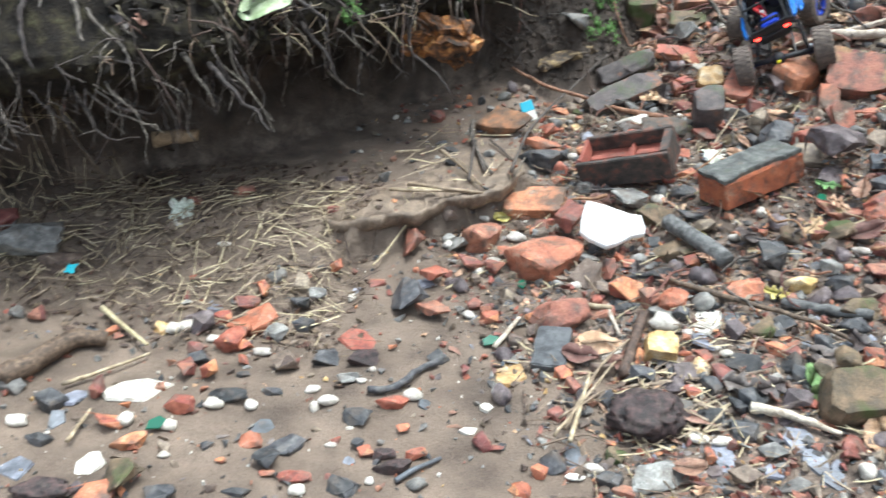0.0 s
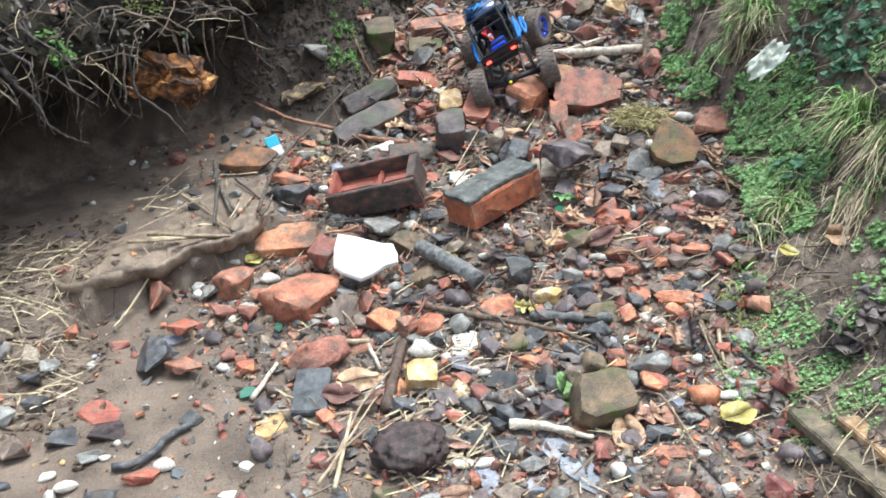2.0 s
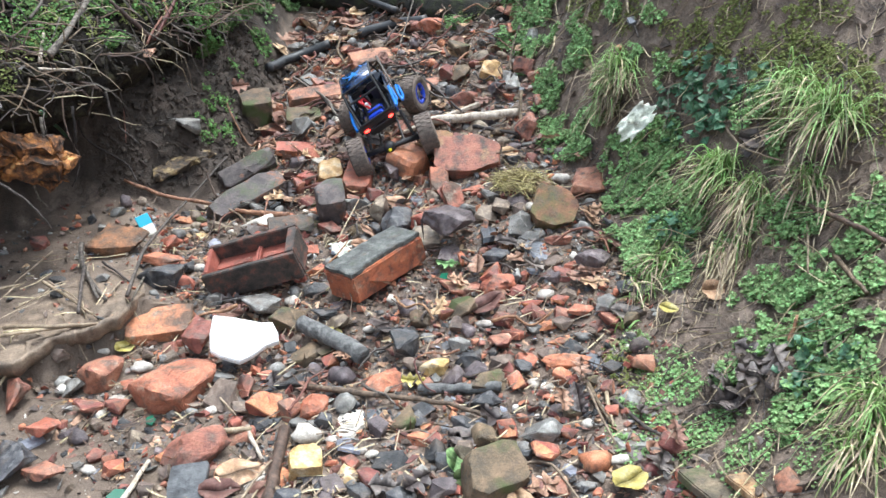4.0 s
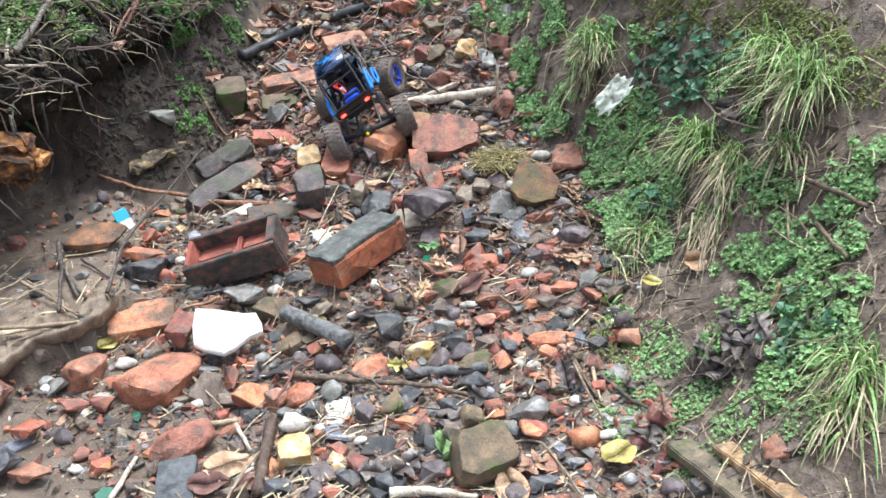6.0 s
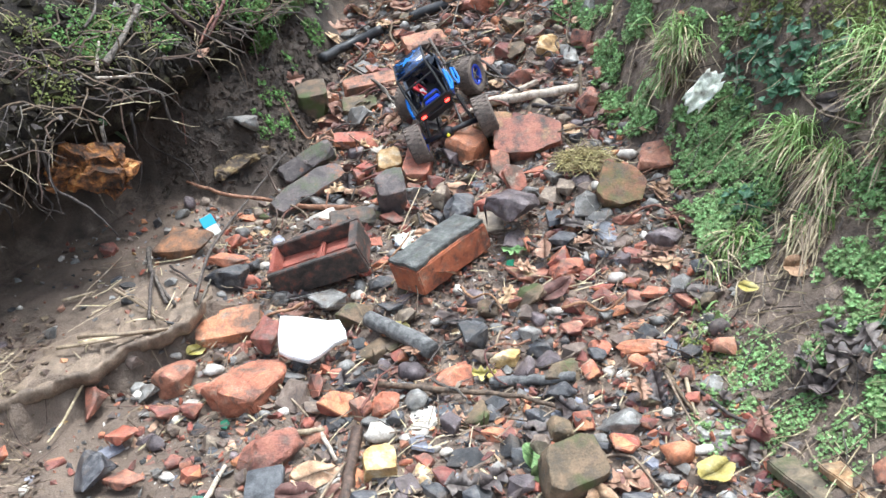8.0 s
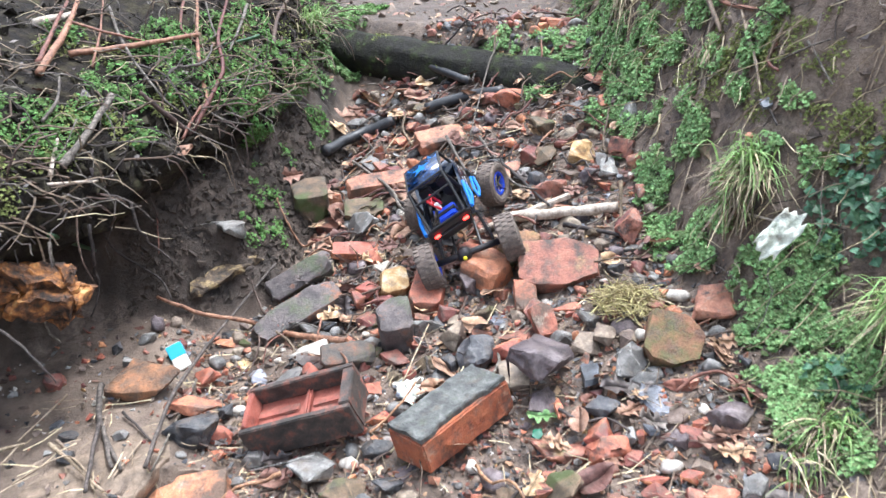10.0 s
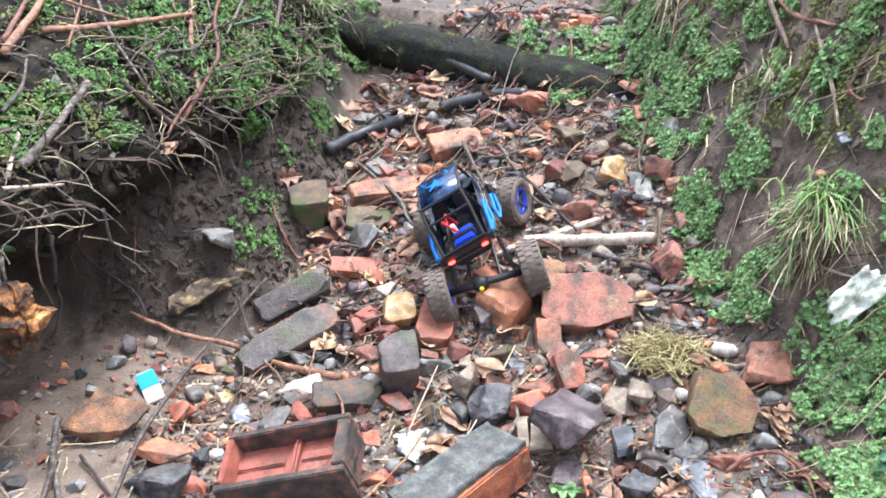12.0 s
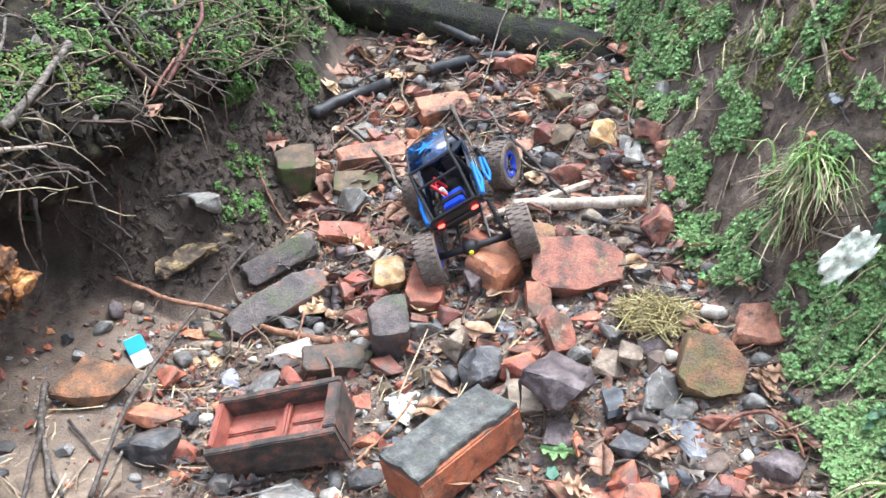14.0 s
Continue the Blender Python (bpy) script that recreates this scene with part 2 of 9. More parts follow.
def ground_material():
    """Wet soil, with pale wet sand where the stream has laid it down."""
    m = SOIL.copy()
    m.name = "wet_ground"
    t = m.node_tree
    N, L = t.nodes.new, t.links.new
    bsdf = t.nodes["Principled BSDF"]
    old = bsdf.inputs["Base Color"].links[0].from_socket
    at = N("ShaderNodeAttribute"); at.attribute_name = "sand"
    n = N("ShaderNodeTexNoise"); n.inputs["Scale"].default_value = 9; n.inputs["Detail"].default_value = 8
    co = N("ShaderNodeTexCoord"); L(co.outputs["Object"], n.inputs["Vector"])
    ramp = N("ShaderNodeValToRGB")
    e = ramp.color_ramp.elements
    e[0].position, e[0].color = 0.32, (0.105, 0.078, 0.06, 1)
    e[1].position, e[1].color = 0.66, (0.24, 0.183, 0.14, 1)
    L(n.outputs["Fac"], ramp.inputs[0])
    f = N("ShaderNodeTexNoise"); f.inputs["Scale"].default_value = 420; f.inputs["Detail"].default_value = 3
    L(co.outputs["Object"], f.inputs["Vector"])
    g = N("ShaderNodeMapRange"); L(f.outputs["Fac"], g.inputs["Value"])
    g.inputs["From Min"].default_value, g.inputs["From Max"].default_value, g.inputs["To Min"].default_value, g.inputs["To Max"].default_value = 0.3, 0.7, 0.75, 1.25
    h = N("ShaderNodeHueSaturation"); L(ramp.outputs[0], h.inputs["Color"]); L(g.outputs[0], h.inputs["Value"])
    edge = N("ShaderNodeMath"); edge.operation = "MULTIPLY_ADD"
    L(n.outputs["Fac"], edge.inputs[0]); edge.inputs[1].default_value = 0.9
    L(at.outputs["Fac"], edge.inputs[2])
    cut = N("ShaderNodeMapRange"); L(edge.outputs[0], cut.inputs["Value"])
    cut.inputs["From Min"].default_value, cut.inputs["From Max"].default_value = 0.75, 1.1
    mix = N("ShaderNodeMix"); mix.data_type = "RGBA"
    L(cut.outputs[0], mix.inputs["Factor"]); L(old, mix.inputs["A"]); L(h.outputs[0], mix.inputs["B"])
    # left-hand side of the gully: black peaty earth, with undercut shade painted in
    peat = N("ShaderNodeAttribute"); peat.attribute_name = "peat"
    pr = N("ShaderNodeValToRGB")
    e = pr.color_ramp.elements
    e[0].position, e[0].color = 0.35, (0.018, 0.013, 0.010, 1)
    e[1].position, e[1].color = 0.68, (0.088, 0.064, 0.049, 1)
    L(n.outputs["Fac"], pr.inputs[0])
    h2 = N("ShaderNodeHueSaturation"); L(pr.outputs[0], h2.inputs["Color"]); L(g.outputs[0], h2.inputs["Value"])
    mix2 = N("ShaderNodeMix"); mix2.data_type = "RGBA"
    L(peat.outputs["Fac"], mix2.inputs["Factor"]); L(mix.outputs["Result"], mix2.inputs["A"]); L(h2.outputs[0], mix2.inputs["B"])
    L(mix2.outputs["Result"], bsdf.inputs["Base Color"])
    return m


B_RED = material("worn_red_brick", [(0.30, (0.16, 0.068, 0.048)), (0.46, (0.33, 0.135, 0.088)), (0.62, (0.42, 0.185, 0.12)), (0.76, (0.42, 0.26, 0.18))], 18, (0.45, 0.8), 0.6, 150, 0.12, dirt=0.5, patches=(((0.055, 0.048, 0.042), 13, 0.50, 0.62), ((0.42, 0.30, 0.14), 10, 0.58, 0.70)))
B_ORANGE = material("worn_orange_brick", [(0.30, (0.20, 0.07, 0.045)), (0.46, (0.42, 0.15, 0.085)), (0.62, (0.52, 0.21, 0.125)), (0.76, (0.50, 0.32, 0.24))], 18, (0.45, 0.8), 0.6, 150, 0.12, dirt=0.5, patches=(((0.10, 0.072, 0.052), 12, 0.50, 0.63), ((0.46, 0.36, 0.27), 22, 0.58, 0.68)))
B_SOOT = material("blackened_brick", [(0.32, (0.042, 0.037, 0.037)), (0.46, (0.098, 0.084, 0.083)), (0.60, (0.165, 0.138, 0.132)), (0.74, (0.27, 0.15, 0.105))], 15, (0.5, 0.85), 0.7, 140, 0.12, dirt=0.25, patches=(((0.085, 0.105, 0.055), 9, 0.52, 0.64), ((0.30, 0.13, 0.075), 13, 0.57, 0.64)))
B_MOSS = material("mossy_orange_brick", [(0.32, (0.12, 0.062, 0.04)), (0.48, (0.27, 0.135, 0.075)), (0.62, (0.36, 0.18, 0.10)), (0.76, (0.36, 0.25, 0.17))], 16, (0.55, 0.9), 0.7, 140, 0.12, dirt=0.5, patches=(((0.11, 0.125, 0.045), 9, 0.44, 0.58), ((0.055, 0.05, 0.042), 16, 0.52, 0.64)))
RUSTBRICK = material("stained_brown_brick", [(0.32, (0.06, 0.04, 0.03)), (0.48, (0.17, 0.085, 0.05)), (0.62, (0.30, 0.13, 0.07)), (0.76, (0.30, 0.19, 0.12))], 16, (0.55, 0.9), 0.7, 140, 0.1, dirt=0.4, patches=(((0.05, 0.046, 0.04), 12, 0.50, 0.62),))
PIPE = material("dusty_black_pipe", [(0.35, (0.014, 0.015, 0.018)), (0.55, (0.028, 0.030, 0.034)), (0.7, (0.06, 0.062, 0.066))], 24, (0.35, 0.6), 0.1, 160, 0.1, dirt=0.3)

# ---- lie of the land ----
def sstep(a, b, v):
    u = np.clip((v - a) / (b - a), 0, 1)
    return u * u * (3 - 2 * u)


LEFT_FOOT = [(-6, -0.6), (-3, 0.5), (-0.95, 1.30), (-0.65, 1.60), (-0.34, 1.79), (-0.10, 1.96), (0.15, 2.10), (0.38, 2.02),
             (0.55, 2.12), (0.68, 2.35), (0.85, 2.75), (0.95, 3.2), (1.0, 8.0)]


def side_of(line, x, y):
    """Distance to a polyline, positive on its left-hand side."""
    best, sign = np.full(np.shape(x), 1e9), np.ones(np.shape(x))
    for (ax, ay), (bx, by) in zip(line, line[1:]):
        ux, uy = bx - ax, by - ay
        k = np.clip(((x - ax) * ux + (y - ay) * uy) / (ux * ux + uy * uy), 0, 1)
        dx, dy = x - ax - k * ux, y - ay - k * uy
        d = np.hypot(dx, dy)
        near = d < best
        best = np.where(near, d, best)
        sign = np.where(near, np.sign(ux * dy - uy * dx), sign)
    return best * sign


def ripple(x, y, scale, seed=0.0):
    """Smooth unevenness between about -1 and 1."""
    u, v = x * scale + seed, y * scale - seed * 1.7
    return (np.sin(u * 1.3 + 1.9 * np.sin(v * 0.7 + seed)) + np.sin(v * 1.7 + 1.4 * np.sin(u * 0.9)) + np.sin((u + v) * 2.3 + 2.0 * np.sin(u * 1.1 - v)) * 0.6) / 2.6


def right_foot(y):
    return np.interp(y, (-3, 0.2, 0.6, 0.9, 1.1, 1.5, 1.8, 2.2, 2.6, 3.4, 8), (0.5, 0.83, 1.0, 1.12, 1.22, 1.30, 1.35, 1.44, 1.52, 1.75, 2.6))


def land(x, y):
    x, y = np.asarray(x, float), np.asarray(y, float)
    bx, by = np.clip(x, -1.2, 1.7), np.clip(y, 0.6, 3.2)
    z = 0.0518 - 0.0754 * bx - 0.0871 * by + 0.0979 * bx * bx + 0.1137 * bx * by + 0.0459 * by * by
    z = z - 0.10 * sstep(-0.2, -1.2, x) * sstep(2.0, 0.5, y)
    # the clay shelf in front of the undercut bank
    edge = y - (1.39 + 0.42 * np.clip(x, -0.14, 0.4) + 0.026 * ripple(x, y, 21) + 0.014 * ripple(x, y, 47, 4) + 0.008 * ripple(x, y, 90, 2))
    hard = sstep(-0.012, 0.012, edge) * sstep(-0.16, -0.10, x) + sstep(-0.22, 0.14, edge) * sstep(-0.10, -0.16, x)
    z = z + 0.088 * hard * sstep(0.42, 0.24, x)
    # the terrace behind the log
    d = (x - 1.02) * 0.74 + (y - 3.0) * 0.67
    step_up = sstep(-0.02, 0.10, d) * sstep(0.6, 1.0, x)
    z = z * (1 - step_up) + step_up * (0.74 + 0.05 * d)
    z = z + 0.006 * ripple(x, y, 14) + 0.003 * ripple(x, y, 47, 3)
    # right bank
    r = x - right_foot(y) + 0.035 * ripple(x, y, 6, 1) + 0.012 * ripple(x, y, 23, 4)
    steep = np.interp(y, (0.3, 0.75, 1.1, 1.4, 3), (0.75, 1.0, 2.0, 3.0, 2.2))
    soft = np.interp(y, (0.3, 1.1, 1.5), (0.28, 0.16, 0.03))
    up = 0.55 * np.clip(r, 0, soft) + steep * np.clip(r - soft, 0, 0.30) + 0.55 * np.clip(r - soft - 0.30, 0, 1.2)
    up = up * (1 + 0.10 * ripple(x, y, 9, 5))
    # left bank: the back of the undercut, and the mud face beside it
    l = side_of(LEFT_FOOT, x, y)
    cave = sstep(0.34, 0.18, x)
    lrise = (2.2 * cave + 1.35 * (1 - cave)) * np.clip(l + 0.012 * ripple(x, y, 30, 7), 0, 0.26)
    lrise = np.minimum(lrise, 0.27) + 0.35 * np.clip(l - 2.2, 0, 2.0)
    rough = sstep(0, 0.1, np.maximum(r, l))
    return z + np.maximum(up, 0) + lrise + rough * (0.012 * ripple(x, y, 37, 6) + 0.008 * ripple(x, y, 95, 8)) + sstep(-0.01, 0.05, l) * sstep(3.3, 3.0, y) * (0.014 * ripple(x, y, 52, 11) + 0.009 * ripple(x, y, 118, 5))


# ---- building helpers ----
def mesh_from(name, verts, faces, mat, smooth=False):
    me = bpy.data.meshes.new(name)
    me.from_pydata([tuple(v) for v in verts], [], [tuple(f) for f in faces])
    me.materials.append(mat)
    if smooth:
        me.polygons.foreach_set("use_smooth", [True] * len(me.polygons))
    me.update()
    return me


def part(name, bm, mat, parent, label="", smooth=False):
    """Link a bmesh as one mesh object under a thing or a part."""
    me = bpy.data.meshes.new(name)
    bm.normal_update()
    bm.to_mesh(me)
    bm.free()
    me.materials.append(mat)
    if smooth:
        me.polygons.foreach_set("use_smooth", [True] * len(me.polygons))
    ob = new(name, me)
    ob.parent = parent
    return tagged(ob, label) if label else ob


def tube_data(points, radii, sides=5):
    """Vertices and faces of a tapered tube through points."""
    pts = [Vector(p) for p in points]
    verts, faces = [], []
    for i, p in enumerate(pts):
        d = (pts[min(i + 1, len(pts) - 1)] - pts[max(i - 1, 0)]).normalized()
        a = d.orthogonal().normalized() if abs(d.z) > 0.95 else d.cross(Vector((0, 0, 1))).normalized()
        b = d.cross(a)
        r = radii[i] if hasattr(radii, "__len__") else radii
        for k in range(sides):
            w = 2 * math.pi * k / sides
            verts.append(p + (a * math.cos(w) + b * math.sin(w)) * r)
    for i in range(len(pts) - 1):
        for k in range(sides):
            k2 = (k + 1) % sides
            faces.append((i * sides + k, i * sides + k2, (i + 1) * sides + k2, (i + 1) * sides + k))
    faces.append(tuple(range(sides))[::-1])
    faces.append(tuple(range((len(pts) - 1) * sides, len(pts) * sides)))
    return verts, faces


class Heap:
    """Collects many small pieces into one mesh."""

    def __init__(self):
        self.verts, self.faces = [], []

    def add(self, verts, faces):
        n = len(self.verts)
        self.verts.extend(verts)
        self.faces.extend(tuple(i + n for i in f) for f in faces)

    def build(self, name, mat, label, category, smooth=False):
        return tagged(new(name, mesh_from(name, self.verts, self.faces, mat, smooth)), label, category, kind="stuff")


# ---- ground ----
def spread(lo, hi, step, far):
    core = list(np.arange(lo, hi + step / 2, step))
    out, s, a, b = [], step, lo, hi
    while b < far:
        s *= 1.35
        a, b = a - s, b + s
        out.append((a, b))
    return np.array([a for a, _ in out[::-1]] + core + [b for _, b in out])


gx, gy = spread(-1.5, 2.3, 0.013, 80), spread(0.0, 3.9, 0.013, 80)
GX, GY = np.meshgrid(gx, gy)
GZ = land(GX, GY)
nx, ny = len(gx), len(gy)
cells = [(j * nx + i, j * nx + i + 1, (j + 1) * nx + i + 1, (j + 1) * nx + i) for j in range(ny - 1) for i in range(nx - 1)]
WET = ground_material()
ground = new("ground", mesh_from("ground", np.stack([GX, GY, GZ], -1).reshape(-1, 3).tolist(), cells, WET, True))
tagged(ground, "wet brown mud and sand bed of a narrow gully", "ground", kind="structure")
sand = sstep(0.62, 0.30, GX + 0.25 * (GY - 1.0)) * sstep(1.75, 1.2, GY + 0.2 * GX) + 0.5 * sstep(0.38, 0.28, GX) * sstep(1.35, 1.5, GY) * sstep(-0.5, -0.2, GX)
sand = sand * sstep(0.06, -0.05, side_of(LEFT_FOOT, GX, GY)) + 0.35 * sstep(0.02, 0.2, GX - right_foot(GY))
attr = ground.data.attributes.new("sand", "FLOAT", "POINT")
attr.data.foreach_set("value", np.clip(sand, 0, 1).reshape(-1))

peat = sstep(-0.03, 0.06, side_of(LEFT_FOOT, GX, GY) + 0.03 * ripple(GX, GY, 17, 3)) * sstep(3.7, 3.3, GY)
# shade on the brown slope behind the log, painted in by the same mask
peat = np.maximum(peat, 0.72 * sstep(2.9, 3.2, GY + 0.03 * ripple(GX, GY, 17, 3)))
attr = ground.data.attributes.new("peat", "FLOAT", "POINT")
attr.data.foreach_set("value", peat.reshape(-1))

# heights on an even grid, for setting things down
STEP = 0.01
HX, HY = np.meshgrid(np.arange(-2.0, 2.6, STEP), np.arange(-0.2, 4.2, STEP))
HEIGHTS = land(HX, HY)
LOOK, HN, HM = HEIGHTS.tolist(), HX.shape[1], HX.shape[0]


def grid_at(table, x, y):
    u, v = min(max((x + 2.0) / STEP, 0), HN - 1.001), min(max((y + 0.2) / STEP, 0), HM - 1.001)
    i, j = int(u), int(v)
    u, v = u - i, v - j
    a, b = table[j], table[j + 1]
    return (a[i] * (1 - u) + a[i + 1] * u) * (1 - v) + (b[i] * (1 - u) + b[i + 1] * u) * v


def z_at(x, y):
    return grid_at(LOOK, x, y)


def normal_at(x, y, e=0.012):
    return Vector((z_at(x - e, y) - z_at(x + e, y), z_at(x, y - e) - z_at(x, y + e), 2 * e)).normalized()


# ---- the overhanging turf bank ----
LIP = [(-7, -1.2, 0.6), (-3, 0.1, 0.55), (-1.6, 0.86, 0.46), (-0.9, 1.15, 0.44), (-0.45, 1.285, 0.435), (-0.28, 1.42, 0.46), (-0.12, 1.62, 0.435), (0.06, 1.76, 0.46), (0.2, 1.93, 0.47),
       (0.33, 2.14, 0.50), (0.48, 2.36, 0.53), (0.66, 2.62, 0.58), (0.82, 3.0, 0.70), (0.9, 3.6, 0.85), (0.95, 7, 1.1)]
PROFILE = [(0.62, -0.10), (0.35, -0.05), (0.16, -0.045), (0.06, -0.035), (0.015, -0.02), (0.0, 0.0), (-0.012, 0.03), (-0.005, 0.06), (0.02, 0.10), (0.06, 0.145), (0.12, 0.19), (0.20, 0.235),
           (0.32, 0.28), (0.5, 0.34), (0.8, 0.42), (1.3, 0.50), (2.2, 0.58), (5.0, 0.75), (40.0, 0.9)]


def bank_left():
    lip = np.array(LIP)
    s = np.concatenate([[0], np.cumsum(np.linalg.norm(np.diff(lip, axis=0), axis=1))])
    a, b = s[2], s[-2]
    us = np.concatenate([np.linspace(0, a, 8)[:-1], np.arange(a, b, 0.02), np.linspace(b, s[-1], 6)])
    px, py, pz = (np.interp(us, s, lip[:, k]) for k in range(3))
    ker = np.ones(9) / 9
    px, py, pz = (np.convolve(np.pad(p, 4, "edge"), ker, "valid") for p in (px, py, pz))
    tx, ty = np.gradient(px), np.gradient(py)
    tl = np.hypot(tx, ty)
    nx_, ny_ = -ty / tl, tx / tl
    prof = np.array(PROFILE)
    ks = np.concatenate([np.arange(0, 14, 0.2), np.arange(14, len(prof) - 0.999, 1.0)])
    off, dz = (np.interp(ks, np.arange(len(prof)), prof[:, k]) for k in range(2))
    X = px[:, None] + nx_[:, None] * off[None]
    Y = py[:, None] + ny_[:, None] * off[None]
    Z = pz[:, None] + dz[None]
    rough = np.exp(-np.abs(off) / 1.5)[None]
    lump = 0.028 * ripple(X, Y + Z, 9, 2) + 0.014 * ripple(X + Z, Y, 27, 5) + 0.006 * ripple(X - Z, Y + Z, 70, 9)
    X = X - nx_[:, None] * lump * rough
    Y = Y - ny_[:, None] * lump * rough
    Z = Z + rough * (0.02 * ripple(X, Y, 12, 3) + 0.008 * ripple(X, Y, 40, 1))
    return X, Y, Z


BX, BY, BZ = bank_left()
bu, bv = BX.shape
faces = [(i * bv + k, i * bv + k + 1, (i + 1) * bv + k + 1, (i + 1) * bv + k) for i in range(bu - 1) for k in range(bv - 1)]
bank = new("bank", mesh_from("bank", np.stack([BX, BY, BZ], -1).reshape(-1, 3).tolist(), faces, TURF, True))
tagged(bank, "undercut dark earth bank with turf on top", "bank", kind="structure")


# ---- makers of loose things ----
MESHES = {}
TAKEN = []


def rock_mesh(kind, var, mat):
    """A unit-sized stone: angular fragment, rounded pebble, worn block or flat flake."""
    key = (kind, var, mat.name)
    if key in MESHES:
        return MESHES[key]
    rnd = random.Random(f"{kind}{var}")
    bm = bmesh.new()
    if kind == "pebble":
        bmesh.ops.create_icosphere(bm, subdivisions=2, radius=0.5)
        off = Vector((rnd.random() * 50, rnd.random() * 50, 0))
        for v in bm.verts:
            v.co *= 1 + 0.42 * noise.noise(v.co * 2.4 + off) + 0.14 * noise.noise(v.co * 6 + off)
    elif kind == "lump":
        bmesh.ops.create_icosphere(bm, subdivisions=4, radius=0.5)
        off = Vector((rnd.random() * 50, 3, 0))
        for v in bm.verts:
            c = v.co.copy()
            v.co *= 1 + 0.25 * noise.noise(c * 2.5 + off) - 0.34 * abs(noise.noise(c * 8 + off)) - 0.20 * abs(noise.noise(c * 19 + off))
    elif kind == "block":
        bmesh.ops.create_cube(bm, size=1.0)
        bmesh.ops.subdivide_edges(bm, edges=list(bm.edges), cuts=7, use_grid_fill=True)
        for v in bm.verts:
            n = sum(abs(2 * c) ** 14 for c in v.co) ** (1 / 14)
            v.co /= max(n, 1e-6) / max(abs(2 * v.co.x), abs(2 * v.co.y), abs(2 * v.co.z))
        off = Vector((rnd.random() * 50, rnd.random() * 50, 0))
        chips = [Vector((rnd.choice((-.5, .5)), rnd.choice((-.5, .5)), rnd.choice((-.5, .5)))) for _ in range(3)]
        for v in bm.verts:
            for c in chips:
                d = (v.co - c).length
                if d < 0.3:
                    v.co -= c.normalized() * (0.3 - d) * rnd.uniform(0.25, 0.6)
            v.co += Vector((noise.noise(v.co * 3 + off), noise.noise(v.co * 3 - off), noise.noise(v.co * 3 + 2 * off))) * 0.045
            v.co += Vector((noise.noise(v.co * 11 + off), noise.noise(v.co * 11 - off), noise.noise(v.co * 11 + 2 * off))) * 0.014
    elif kind == "brick":
        # flat faces and firm edges, with corners knocked off
        bmesh.ops.create_cube(bm, size=1.0)
        bmesh.ops.subdivide_edges(bm, edges=list(bm.edges), cuts=13, use_grid_fill=True)
        off = Vector((rnd.random() * 50, rnd.random() * 50, 0))
        breaks = []
        for _ in range(11):
            n = Vector((rnd.choice((-1, 1)), rnd.choice((-1, 1, 0)), rnd.choice((-1, 1, 0)))) + Vector((rnd.uniform(-.4, .4), rnd.uniform(-.4, .4), rnd.uniform(-.4, .4)))
            reach = 0.5 * (abs(n.x) + abs(n.y) + abs(n.z)) / n.length
            breaks.append((n.normalized(), reach - rnd.uniform(0.03, 0.24)))
        for v in bm.verts:
            worn_by = sum(1 for c in v.co if abs(c) > 0.47)
            if worn_by > 1:
                v.co *= 0.975 - 0.035 * abs(noise.noise(v.co * 9 + off)) - 0.012 * (worn_by > 2)
            for n, d in breaks:
                over = v.co.dot(n) - d
                if over > 0:
                    v.co -= n * (over + 0.02 * noise.noise(v.co * 14 + off))
            v.co += Vector((noise.noise(v.co * 2 + off), noise.noise(v.co * 2 - off), noise.noise(v.co * 2 + 2 * off))) * 0.055
            v.co += Vector((noise.noise(v.co * 12 + off), noise.noise(v.co * 12 - off), noise.noise(v.co * 9 + 2 * off))) * 0.018
    elif kind == "flake":
        n = rnd.randint(4, 6)
        ring = []
        for i in range(n):
            w = 2 * math.pi * (i + rnd.uniform(-0.3, 0.3)) / n
            r = rnd.uniform(0.38, 0.55)
            ring.append((r * math.cos(w), r * math.sin(w)))
        lo = [bm.verts.new((x, y, -0.5 + 0.2 * rnd.random())) for x, y in ring]
        hi = [bm.verts.new((x * 0.93, y * 0.93, 0.4 + 0.2 * rnd.random())) for x, y in ring]
        bm.faces.new(lo[::-1])
        bm.faces.new(hi)
        for i in range(n):
            bm.faces.new((lo[i], lo[(i + 1) % n], hi[(i + 1) % n], hi[i]))
    else:
        turn = Matrix.Rotation(rnd.uniform(0, 3.1), 3, "Z") @ Matrix.Rotation(rnd.uniform(-0.5, 0.5), 3, "X")
        for i in range(15):
            p = Vector((rnd.uniform(-1, 1), rnd.uniform(-1, 1), rnd.uniform(-1, 1)))
            p /= max(abs(p.x), abs(p.y), abs(p.z)) ** rnd.uniform(0.5, 1.0)
            bm.verts.new(turn @ p * 0.5)
        got = bmesh.ops.convex_hull(bm, input=list(bm.verts))
        bmesh.ops.delete(bm, geom=[v for v in bm.verts if not v.link_faces], context="VERTS")
        bmesh.ops.bevel(bm, geom=list(bm.edges), offset=0.035, segments=1, affect="EDGES")
        if kind == "chunk":
            bmesh.ops.triangulate(bm, faces=list(bm.faces))
            bmesh.ops.subdivide_edges(bm, edges=[e for e in bm.edges if e.calc_length() > 0.12], cuts=1, use_grid_fill=True)
            bmesh.ops.triangulate(bm, faces=list(bm.faces))
            bmesh.ops.subdivide_edges(bm, edges=[e for e in bm.edges if e.calc_length() > 0.14], cuts=1, use_grid_fill=True)
            off = Vector((rnd.random() * 50, rnd.random() * 50, 0))
